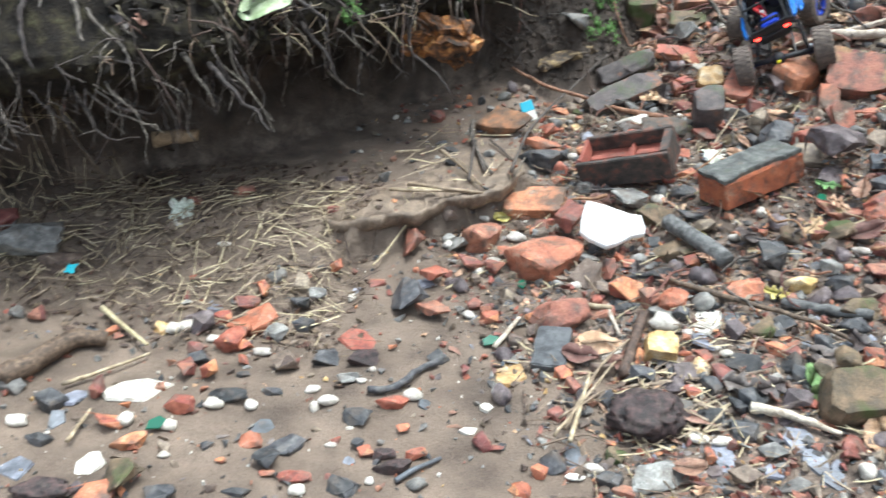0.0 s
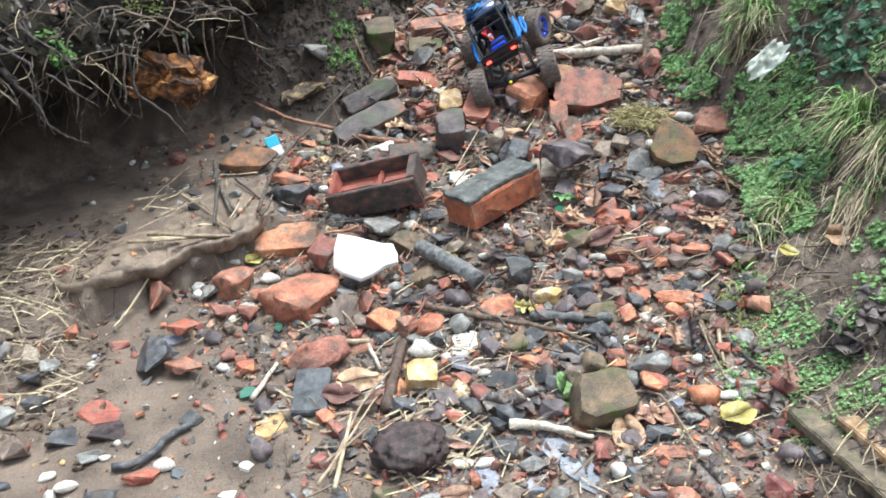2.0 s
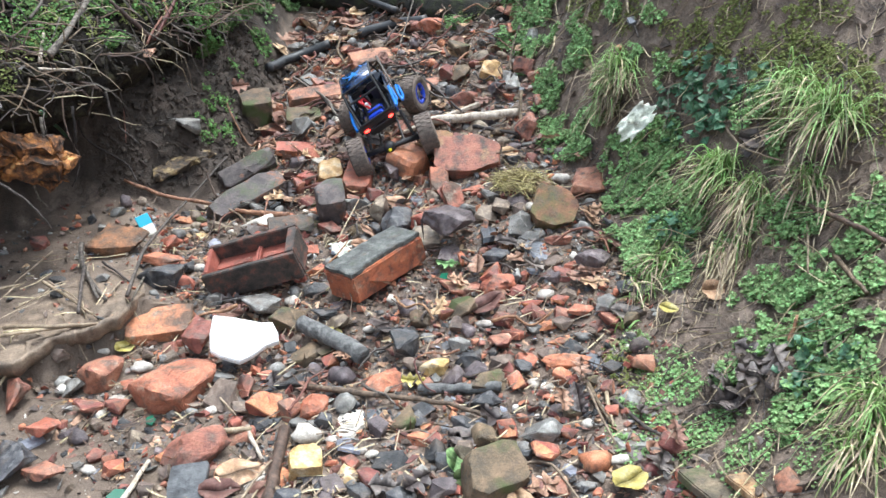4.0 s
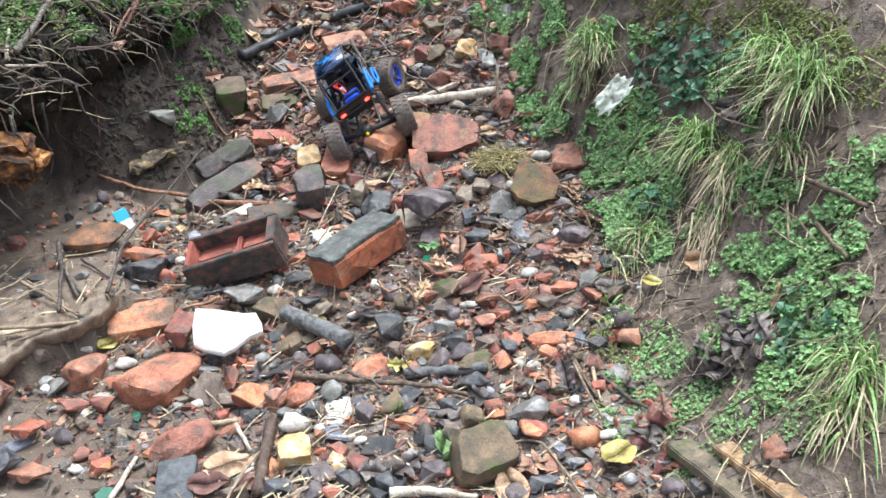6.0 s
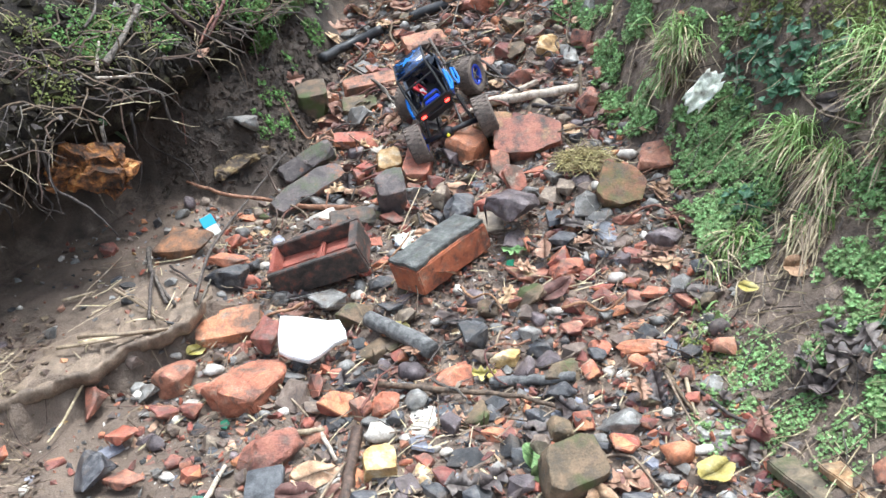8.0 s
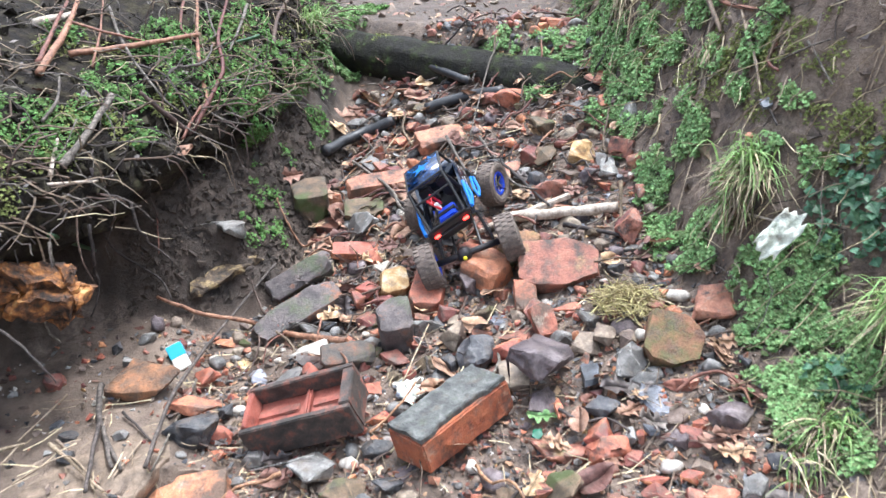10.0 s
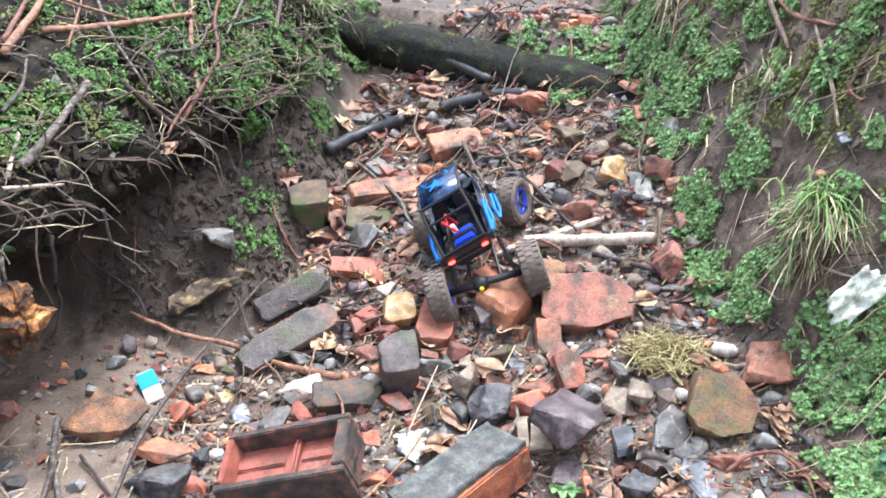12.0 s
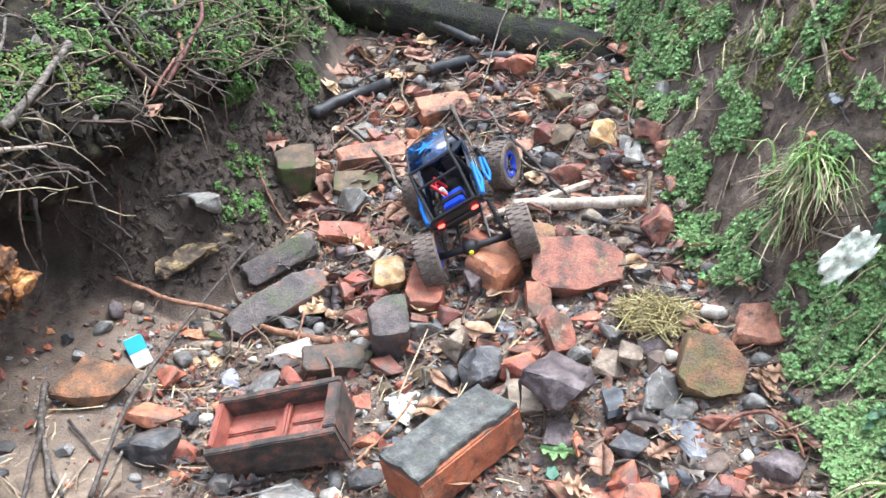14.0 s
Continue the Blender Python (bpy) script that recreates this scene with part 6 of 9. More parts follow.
# ---- fallen leaves ----
leaf(DEADLEAF, 1.250, 1.287, 0.269, 0.069, 41, 10, 0)
leaf(DEADLEAF, 1.265, 1.381, 0.294, 0.083, 61, 25, 0)
leaf(DARKLEAF, 1.079, 1.379, 0.241, 0.101, -9, 10, 0)
leaf(DEADLEAF, 1.061, 1.328, 0.226, 0.060, 21, 10, 0)
leaf(DEADLEAF, 1.175, 1.198, 0.236, 0.065, -9, 10, 0)
leaf(DEADLEAF, 1.338, 1.534, 0.381, 0.065, -39, 10, 0)
leaf(DEADLEAF, 1.218, 1.726, 0.348, 0.060, 31, 30, 0, lobes=False)
leaf(DEADLEAF, 0.900, 1.703, 0.244, 0.080, -49, 15, 0, lobes=False)
leaf(DEADLEAF, 1.283, 1.695, 0.365, 0.052, 1, 10, 0, lobes=False)
leaf(DEADLEAF, 1.289, 1.377, 0.304, 0.053, -19, 30, 0)
leaf(GREEN, 0.923, 1.397, 0.199, 0.056, -24, 8, 0)
leaf(DEADLEAF, 1.011, 1.383, 0.220, 0.050, 51, 30, 0, lobes=False)
leaf(DEADLEAF, 1.087, 1.347, 0.240, 0.043, 81, 10, 0)
leaf(DEADLEAF, 0.687, 1.886, 0.210, 0.078, 11, 10, 0)
leaf(DEADLEAF, 0.605, 1.864, 0.185, 0.051, 11, 10, 0)
leaf(DARKLEAF, 0.526, 1.933, 0.173, 0.044, 11, 10, 0)
leaf(DARKLEAF, 0.382, 1.650, 0.115, 0.046, 11, 10, 0)
leaf(DARKLEAF, 0.464, 1.541, 0.107, 0.059, 11, 10, 0)
leaf(DEADLEAF, 0.771, 1.575, 0.185, 0.052, 51, 35, 0, lobes=False)
leaf(DARKLEAF, 0.369, 1.616, 0.116, 0.038, -49, 10, 0)
leaf(DEADLEAF, 0.744, 2.340, 0.309, 0.127, 61, 30, 0, lobes=False)
leaf(DEADLEAF, 0.738, 2.237, 0.290, 0.091, 1, 10, 0)
leaf(DEADLEAF, 0.672, 2.261, 0.266, 0.082, -59, 30, 0)
leaf(DEADLEAF, 0.622, 2.425, 0.406, 0.075, 11, 50, 0)
leaf(DEADLEAF, 1.062, 2.976, 0.633, 0.150, 1, 30, 0, lobes=False)
leaf(DEADLEAF, 0.940, 2.888, 0.519, 0.125, 91, 40, 0, lobes=False)
leaf(DEADLEAF, 0.855, 2.824, 0.478, 0.115, 11, 40, 0)
leaf(DEADLEAF, 0.919, 2.334, 0.370, 0.085, 1, 40, 0)
leaf(DEADLEAF, 1.070, 2.759, 0.544, 0.089, 1, 20, 0, lobes=False)
leaf(DEADLEAF, 0.816, 2.733, 0.467, 0.086, 61, 40, 0)
leaf(DEADLEAF, 0.904, 2.851, 0.494, 0.078, -9, 20, 0)
leaf(DEADLEAF, 1.112, 2.873, 0.599, 0.093, -9, 20, 0, lobes=False)
leaf(DEADLEAF, 0.744, 2.500, 0.355, 0.068, -9, 20, 0)
leaf(DEADLEAF, 0.775, 2.097, 0.270, 0.067, 21, 25, 0)
leaf(DEADLEAF, 0.828, 2.144, 0.292, 0.049, 41, 25, 0)
leaf(DEADLEAF, 1.024, 2.665, 0.500, 0.073, 41, 25, 0)
leaf(DEADLEAF, 1.306, 2.305, 0.519, 0.110, 11, 50, 0)
leaf(DEADLEAF, 1.230, 2.473, 0.535, 0.081, 41, 20, 0)
leaf(DEADLEAF, 1.193, 2.516, 0.531, 0.070, 71, 20, 0)
leaf(DARKLEAF, 1.373, 2.302, 0.548, 0.067, 71, 20, 0)
leaf(DEADLEAF, 1.261, 2.011, 0.424, 0.058, -19, 20, 0)
leaf(DEADLEAF, 1.376, 1.956, 0.471, 0.049, -19, 20, 0)
leaf(DARKLEAF, 1.185, 2.142, 0.429, 0.061, -19, 20, 0)
leaf(DEADLEAF, 1.243, 2.370, 0.514, 0.056, -19, 20, 0, lobes=False)
leaf(DARKLEAF, 1.277, 2.256, 0.495, 0.054, -19, 20, 0, lobes=False)
leaf(DEADLEAF, 1.156, 2.089, 0.402, 0.059, 21, 20, 0, lobes=False)
leaf(YELLOWLEAF, 0.957, 0.681, 0.120, 0.072, 18, 5, 0, lobes=False)
leaf(DARKLEAF, 1.024, 0.696, 0.131, 0.074, 48, 20, 0)
leaf(DEADLEAF, 0.838, 0.728, 0.100, 0.072, -2, 10, 0)
leaf(YELLOWLEAF, 1.201, 0.961, 0.252, 0.038, -52, 20, 0, lobes=False)
leaf(DARKLEAF, 1.163, 1.036, 0.214, 0.066, -32, 10, 0, lobes=False)
leaf(DARKLEAF, 1.168, 0.712, 0.208, 0.084, -2, 30, 0)
leaf(DARKLEAF, 1.197, 0.704, 0.249, 0.076, -42, 30, 0)
leaf(DARKLEAF, 1.163, 0.760, 0.213, 0.055, 28, 30, 0)
leaf(DEADLEAF, 0.991, 1.255, 0.191, 0.056, 28, 10, 0)
leaf(DARKLEAF, 0.767, 0.886, 0.105, 0.076, -12, 10, 0, lobes=False)
leaf(GREEN, 0.727, 0.842, 0.095, 0.067, 58, 30, 0, lobes=False)
leaf(GREEN, 0.726, 0.801, 0.090, 0.044, 8, 30, 0, lobes=False)
leaf(DARKLEAF, 1.265, 0.634, 0.318, 0.060, 38, 40, 0, lobes=False)
leaf(DEADLEAF, 1.161, 1.163, 0.225, 0.065, -12, 10, 0)
leaf(DEADLEAF, 1.265, 0.916, 0.302, 0.059, -12, 40, 0, lobes=False)
leaf(DEADLEAF, 1.023, 0.722, 0.137, 0.037, 38, 20, 0, lobes=False)
leaf(DARKLEAF, 1.052, 0.801, 0.156, 0.031, 38, 20, 0, lobes=False)
leaf(DEADLEAF, 0.391, 0.974, 0.056, 0.085, 8, 10, 0, lobes=False)
leaf(DEADLEAF, 0.354, 0.940, 0.053, 0.068, -12, 10, 0, lobes=False)
leaf(DEADLEAF, 0.418, 0.916, 0.058, 0.052, 38, 10, 0, lobes=False)
leaf(DEADLEAF, 0.646, 0.996, 0.088, 0.047, -22, 20, 0)
leaf(DEADLEAF, 0.546, 0.905, 0.066, 0.045, 38, 20, 0, lobes=False)
leaf(YELLOWLEAF, 0.229, 1.467, 0.061, 0.049, 38, 20, 0, lobes=False)
leaf(YELLOWLEAF, 0.633, 1.300, 0.117, 0.041, -22, 20, 0, lobes=False)
leaf(DEADLEAF, 0.453, 1.491, 0.098, 0.059, -22, 20, 0, lobes=False)
leaf(YELLOWLEAF, 0.734, 1.076, 0.112, 0.050, -22, 20, 0)
leaf(DARKLEAF, 0.609, 0.829, 0.079, 0.072, -22, 20, 0)
leaf(DARKLEAF, 0.652, 0.821, 0.086, 0.065, 28, 20, 0)
leaf(DARKLEAF, 0.500, 0.915, 0.065, 0.052, -22, 20, 0)
leaf(DEADLEAF, 1.404, 0.934, 0.476, 0.078, 58, 40, 0)
leaf(DEADLEAF, 1.148, 1.194, 0.227, 0.075, -2, 10, 0)
leaf(DEADLEAF, 1.258, 1.265, 0.267, 0.079, 78, 10, 0)
leaf(DEADLEAF, 1.264, 1.359, 0.288, 0.071, 48, 30, 0)
for lx, ly, size, turn, lift in ((1.180, 0.735, 0.085, 20, 30), (1.205, 0.715, 0.080, 110, 25), (1.165, 0.700, 0.075, 200, 35), (1.215, 0.745, 0.070, 300, 20), (1.190, 0.680, 0.080, 60, 40), (1.150, 0.725, 0.065, 150, 25), (1.225, 0.700, 0.065, 250, 45), (1.175, 0.760, 0.060, 340, 15)):
    leaf(DARKLEAF, lx, ly, z_at(lx, ly) + 0.012, size, turn, lift, 10, label="wet purplish rotten leaf in a heap", group="heap of rotten leaves")
leaf(DARKLEAF, 1.446, 1.083, 0.535, 0.074, -22, 30, 0, lobes=False)


# ---- sticks, twigs and stems, one by one ----
stick(REDTWIG, [(0.264, 2.078, 0.238), (0.362, 2.036, 0.199), (0.453, 2.005, 0.183), (0.537, 1.906, 0.185), (0.645, 1.803, 0.199)], 0.004, 0.007, label="long reddish brown twig across the stones")
stick(ROOT, [(0.542, 2.147, 0.263), (0.440, 2.056, 0.195), (0.380, 1.948, 0.180), (0.294, 1.691, 0.191), (0.243, 1.489, 0.167)], 0.003, 0.004, label="long straight grey twig over the bricks")
stick(BLEACHED, [(1.075, 2.007, 0.369), (1.196, 1.927, 0.397), (1.304, 1.861, 0.420)], 0.0135, 0.012, name="stick", label="pale bleached stick with split ends")
stick(ROOT, [(1.184, 1.898, 0.377), (1.247, 1.822, 0.378), (1.297, 1.733, 0.380)], 0.006)
stick(ROOT, [(0.815, 2.535, 0.405), (0.869, 2.322, 0.379), (0.875, 2.208, 0.353), (0.914, 2.157, 0.349)], 0.005)
stick(ROOT, [(1.313, 2.699, 0.708), (1.250, 2.625, 0.628), (1.109, 2.359, 0.494)], 0.003, label="slender upright grey twig")
stick(BARK, [(1.313, 1.876, 0.476), (1.279, 1.794, 0.369)], 0.005, label="short dark upright twig")
stick(ROOT, [(0.153, 1.806, 0.171), (0.159, 1.689, 0.158), (0.200, 1.528, 0.144)], 0.006)
stick(ROOT, [(1.153, 2.233, 0.451), (1.171, 2.084, 0.421), (1.186, 1.962, 0.397)], 0.005)
stick(ROOT, [(0.863, 2.700, 0.454), (0.884, 2.579, 0.429), (0.853, 2.505, 0.405)], 0.003)
stick(PIPE, [(0.743, 2.586, 0.428), (0.862, 2.689, 0.448), (0.972, 2.671, 0.490)], 0.0165, 0.0165, name="pipe", label="length of thin black plastic pipe", knots=0.0, category="pipe")
stick(PIPE, [(1.062, 2.641, 0.523), (1.168, 2.611, 0.559), (1.275, 2.541, 0.584)], 0.0165, 0.0165, name="pipe", label="length of thin black plastic pipe", knots=0.0, category="pipe")
stick(PIPE, [(0.999, 3.061, 0.678), (1.108, 2.879, 0.634), (1.200, 2.640, 0.602)], 0.012, 0.012, name="pipe", label="length of thin black plastic pipe", knots=0.0, category="pipe")
stick(BARK, [(0.545, 1.141, 0.095), (0.684, 1.042, 0.105), (0.768, 0.976, 0.114), (0.844, 0.868, 0.117)], 0.006, 0.004)
stick(CHARRED, [(0.737, 1.050, 0.107), (0.807, 1.016, 0.117), (0.868, 0.978, 0.131)], 0.011, 0.01, name="stick", label="short charred black stick")
stick(BARK, [(1.009, 0.926, 0.152), (0.994, 0.806, 0.138)], 0.005)
stick(STRAW, [(1.029, 0.886, 0.153), (0.994, 0.797, 0.135)], 0.004)
stick(STRAW, [(0.823, 0.795, 0.098), (0.866, 0.768, 0.104), (0.862, 0.631, 0.102)], 0.003)
stick(ROOT, [(0.862, 2.380, 0.387), (0.895, 2.208, 0.358), (1.044, 2.053, 0.377)], 0.005)
stick(ROOT, [(1.063, 2.425, 0.485), (1.049, 2.115, 0.405)], 0.005)
stick(ROOT, [(1.138, 2.365, 0.489), (1.140, 2.123, 0.428), (1.182, 2.048, 0.422)], 0.004)
stick(STRAW, [(0.653, 1.437, 0.149), (0.800, 1.547, 0.197), (0.959, 1.731, 0.273)], 0.002)
stick(STRAW, [(0.715, 1.581, 0.205), (0.806, 1.719, 0.253)], 0.002)
stick(ROOT, [(1.026, 0.849, 0.148), (1.044, 0.755, 0.142), (1.079, 0.711, 0.143)], 0.004)
stick(STRAW, [(0.348, 1.103, 0.057), (0.429, 1.078, 0.065)], 0.007)
stick(BLEACHED, [(0.422, 1.094, 0.061), (0.432, 0.991, 0.060)], 0.005)
stick(BLEACHED, [(0.204, 0.988, 0.028), (0.252, 1.071, 0.042)], 0.006)
stick(STRAW, [(0.106, 1.194, 0.028), (0.239, 1.289, 0.044)], 0.002)
stick(STRAW, [(0.345, 1.346, 0.076), (0.408, 1.125, 0.069)], 0.003)
stick(BARK, [(0.422, 0.882, 0.053), (0.450, 0.962, 0.063), (0.483, 1.054, 0.069)], 0.011, 0.01, name="stick", label="dark wet wooden stick")
stick(STRAW, [(0.612, 0.784, 0.070), (0.674, 0.750, 0.078), (0.730, 0.716, 0.080)], 0.004)
stick(STRAW, [(0.085, 1.656, 0.147), (0.167, 1.505, 0.139)], 0.003)
stick(ROOT, [(0.151, 1.726, 0.160), (0.186, 1.535, 0.148)], 0.006)
stick(STRAW, [(0.009, 1.478, 0.134), (0.114, 1.445, 0.138), (0.217, 1.486, 0.111)], 0.005)
stick(STRAW, [(0.011, 1.453, 0.134), (0.103, 1.446, 0.136)], 0.003)
stick(ROOT, [(0.335, 1.805, 0.155), (0.252, 1.498, 0.152)], 0.003)
stick(ROOT, [(0.199, 1.693, 0.165), (0.257, 1.578, 0.155)], 0.003)
stick(STRAW, [(0.089, 1.814, 0.156), (0.014, 1.690, 0.138)], 0.002)
stick(STRAW, [(-0.110, 1.358, 0.107), (-0.038, 1.378, 0.046)], 0.003)
stick(STRAW, [(0.012, 1.388, 0.078), (-0.034, 1.325, 0.032), (-0.054, 1.280, 0.028)], 0.003)
stick(STRAW, [(-0.031, 1.449, 0.132), (0.085, 1.445, 0.134), (0.215, 1.487, 0.113)], 0.004)
stick(STRAW, [(-0.037, 1.675, 0.133), (0.027, 1.679, 0.138)], 0.004)
stick(STRAW, [(0.078, 1.624, 0.162), (0.174, 1.481, 0.139)], 0.004)
stick(ROOT, [(0.160, 1.661, 0.173), (0.148, 1.472, 0.149)], 0.005)
stick(STRAW, [(0.028, 1.536, 0.146), (0.107, 1.573, 0.162), (0.148, 1.519, 0.157)], 0.002)
stick(BARK, [(-0.657, 0.851, 0.024), (-0.619, 0.898, 0.025), (-0.581, 0.976, 0.022), (-0.521, 0.985, 0.019)], 0.024, 0.016, name="branch", label="thick wet dark branch lying on straw")
stick(STRAW, [(-0.548, 0.847, 0.017), (-0.482, 0.906, 0.013), (-0.432, 0.955, 0.011)], 0.004)
stick(STRAW, [(-0.577, 1.099, 0.013), (-0.440, 0.968, 0.021)], 0.006)
stick(STRAW, [(-0.475, 0.700, 0.022), (-0.471, 0.780, 0.020)], 0.004)
stick(STRAW, [(-0.757, 1.196, 0.021), (-0.633, 1.185, 0.019)], 0.003)
stick(DARK, [(-0.018, 0.852, 0.025), (0.030, 0.861, 0.026), (0.066, 0.911, 0.027), (0.100, 0.942, 0.025)], 0.007, 0.006, name="root", label="black curved root half buried in sand")
stick(SLATE, [(0.049, 0.637, 0.025), (0.114, 0.698, 0.017)], 0.005, 0.003)
stick(STRAW, [(0.308, 0.733, 0.054), (0.379, 0.884, 0.067), (0.443, 0.960, 0.076)], 0.003)
stick(STRAW, [(0.289, 0.715, 0.057), (0.351, 0.808, 0.064), (0.408, 0.892, 0.074)], 0.003)
stick(STRAW, [(0.302, 0.760, 0.054), (0.381, 0.826, 0.063)], 0.003)
stick(STRAW, [(0.314, 0.706, 0.055), (0.362, 0.866, 0.068)], 0.004)
stick(STRAW, [(0.266, 0.698, 0.048), (0.334, 0.721, 0.054), (0.373, 0.696, 0.061)], 0.002)
stick(BLEACHED, [(0.610, 0.784, 0.072), (0.663, 0.756, 0.080), (0.726, 0.713, 0.082)], 0.01, 0.004, name="stick", label="pale tapering wood splinter")
stick(REDTWIG, [(0.423, 2.291, 0.628), (0.415, 2.468, 0.746), (0.433, 2.728, 0.857)], 0.006, name="stem", label="reddish bramble stem growing on the bank", category="stem")
stick(BARK, [(0.372, 2.204, 0.580), (0.321, 2.178, 0.639), (0.276, 2.181, 0.685)], 0.008, name="stem", label="dark dead stem on the bank", category="stem")
stick(ROOT, [(0.130, 1.898, 0.597), (0.161, 1.953, 0.622), (0.221, 2.140, 0.688)], 0.01, name="stem", label="grey dead stem on the bank", category="stem")
stick(REDTWIG, [(0.130, 2.300, 0.760), (0.264, 2.339, 0.770), (0.424, 2.515, 0.775)], 0.008, name="stem", label="reddish bramble stem growing on the bank", category="stem")
stick(BLEACHED, [(0.050, 2.419, 0.820), (0.147, 2.513, 0.836)], 0.011, name="stem", label="bleached dry stick on the bank", category="stem")
stick(BLEACHED, [(0.111, 1.836, 0.577), (0.191, 1.908, 0.560)], 0.004, name="stem", label="bleached dry stick on the bank", category="stem")
stick(BLEACHED, [(0.115, 1.872, 0.586), (0.124, 1.959, 0.637)], 0.005, name="stem", label="bleached dry stick on the bank", category="stem")
stick(REDTWIG, [(0.378, 2.205, 0.585), (0.466, 2.390, 0.692), (0.470, 2.544, 0.764), (0.521, 2.785, 0.856)], 0.006, name="stem", label="reddish bramble stem growing on the bank", category="stem")
stick(REDTWIG, [(0.128, 2.413, 0.822), (0.253, 2.363, 0.787), (0.318, 2.445, 0.767)], 0.004, name="stem", label="reddish bramble stem growing on the bank", category="stem")
stick(ROOT, [(0.207, 2.596, 0.847), (0.253, 2.316, 0.763), (0.327, 2.203, 0.664), (0.358, 2.215, 0.631)], 0.004, name="stem", label="grey dead stem on the bank", category="stem")
stick(REDTWIG, [(0.087, 2.123, 0.744), (0.123, 2.350, 0.805), (0.137, 2.578, 0.859)], 0.009, name="stem", label="reddish bramble stem growing on the bank", category="stem")
stick(REDTWIG, [(0.078, 2.186, 0.757), (0.101, 2.360, 0.815), (0.115, 2.558, 0.860)], 0.006, name="stem", label="reddish bramble stem growing on the bank", category="stem")
stick(ROOT, [(0.328, 2.254, 0.690), (0.352, 2.317, 0.716), (0.424, 2.369, 0.721), (0.454, 2.496, 0.750)], 0.004, name="stem", label="grey dead stem on the bank", category="stem")
stick(IVY, [(0.583, 2.610, 0.758), (0.524, 2.561, 0.749), (0.482, 2.528, 0.746)], 0.005, name="stem", label="dark green trailing stem on the bank", category="stem")
stick(BARK, [(0.619, 2.626, 0.728), (0.662, 2.796, 0.799), (0.725, 2.917, 0.853)], 0.007, name="stem", label="dark dead stem on the bank", category="stem")
stick(ROOT, [(0.405, 2.282, 0.630), (0.462, 2.275, 0.593), (0.527, 2.340, 0.568)], 0.003, name="stem", label="grey dead stem on the bank", category="stem")
stick(REDTWIG, [(0.355, 2.173, 0.575), (0.392, 2.228, 0.622), (0.405, 2.267, 0.633)], 0.004, name="stem", label="reddish bramble stem growing on the bank", category="stem")
stick(ROOT, [(0.571, 2.782, 0.828), (0.526, 2.587, 0.774), (0.493, 2.511, 0.728)], 0.005, name="stem", label="grey dead stem on the bank", category="stem")
stick(ROOT, [(0.178, 1.909, 0.567), (0.175, 2.139, 0.351), (0.270, 2.086, 0.283), (0.296, 2.050, 0.240)], 0.003, name="stem", label="grey dead stem on the bank", category="stem")
stick(REDTWIG, [(0.283, 2.163, 0.410), (0.279, 2.104, 0.332)], 0.002, name="stem", label="reddish bramble stem growing on the bank", category="stem")
stick(ROOT, [(0.257, 1.994, 0.578), (0.288, 2.137, 0.394)], 0.003, name="stem", label="grey dead stem on the bank", category="stem")
stick(IVY, [(0.106, 1.805, 0.490), (0.142, 2.141, 0.340)], 0.006, name="stem", label="dark green trailing stem on the bank", category="stem")
stick(REDTWIG, [(0.399, 2.755, 0.855), (0.380, 2.519, 0.792), (0.428, 2.482, 0.745)], 0.004, name="stem", label="reddish bramble stem growing on the bank", category="stem")
stick(ROOT, [(0.454, 2.742, 0.843), (0.460, 2.584, 0.787), (0.490, 2.466, 0.707)], 0.003, name="stem", label="grey dead stem on the bank", category="stem")
stick(REDTWIG, [(0.180, 2.251, 0.737), (0.196, 2.386, 0.802), (0.195, 2.607, 0.858)], 0.003, name="stem", label="reddish bramble stem growing on the bank", category="stem")
stick(ROOT, [(0.098, 1.989, 0.666), (0.124, 2.024, 0.699), (0.127, 2.102, 0.737)], 0.004, name="stem", label="grey dead stem on the bank", category="stem")
stick(ROOT, [(0.275, 2.285, 0.732), (0.340, 2.260, 0.701), (0.380, 2.211, 0.614)], 0.003, name="stem", label="grey dead stem on the bank", category="stem")
stick(STRAW, [(1.489, 1.717, 0.840), (1.441, 1.605, 0.772), (1.422, 1.562, 0.725)], 0.003, name="stem", label="thin dry stem hanging from the bank", category="stem")
stick(BARK, [(1.478, 1.574, 0.859), (1.445, 1.570, 0.806), (1.437, 1.561, 0.771)], 0.004, name="stem", label="thin dry stem hanging from the bank", category="stem")
stick(REDTWIG, [(1.574, 2.017, 0.930), (1.523, 1.855, 0.873), (1.487, 1.688, 0.869)], 0.006, name="stem", label="thin dry stem hanging from the bank", category="stem")
stick(BARK, [(1.549, 1.974, 0.898), (1.475, 1.784, 0.815)], 0.007, name="stem", label="thin dry stem hanging from the bank", category="stem")
stick(STRAW, [(1.497, 1.748, 0.862), (1.422, 1.556, 0.730)], 0.003, name="stem", label="thin dry stem hanging from the bank", category="stem")
stick(BARK, [(1.400, 0.914, 0.467), (1.378, 0.774, 0.481), (1.366, 0.663, 0.481)], 0.006, name="stem", label="thin dry stem hanging from the bank", category="stem")
stick(BARK, [(1.370, 0.765, 0.421), (1.305, 0.631, 0.418)], 0.005, name="stem", label="thin dry stem hanging from the bank", category="stem")
stick(STRAW, [(1.387, 0.856, 0.455), (1.322, 0.766, 0.392)], 0.003, name="stem", label="thin dry stem hanging from the bank", category="stem")
stick(STRAW, [(1.455, 1.195, 0.538), (1.423, 1.091, 0.518), (1.413, 0.970, 0.525)], 0.003, name="stem", label="thin dry stem hanging from the bank", category="stem")
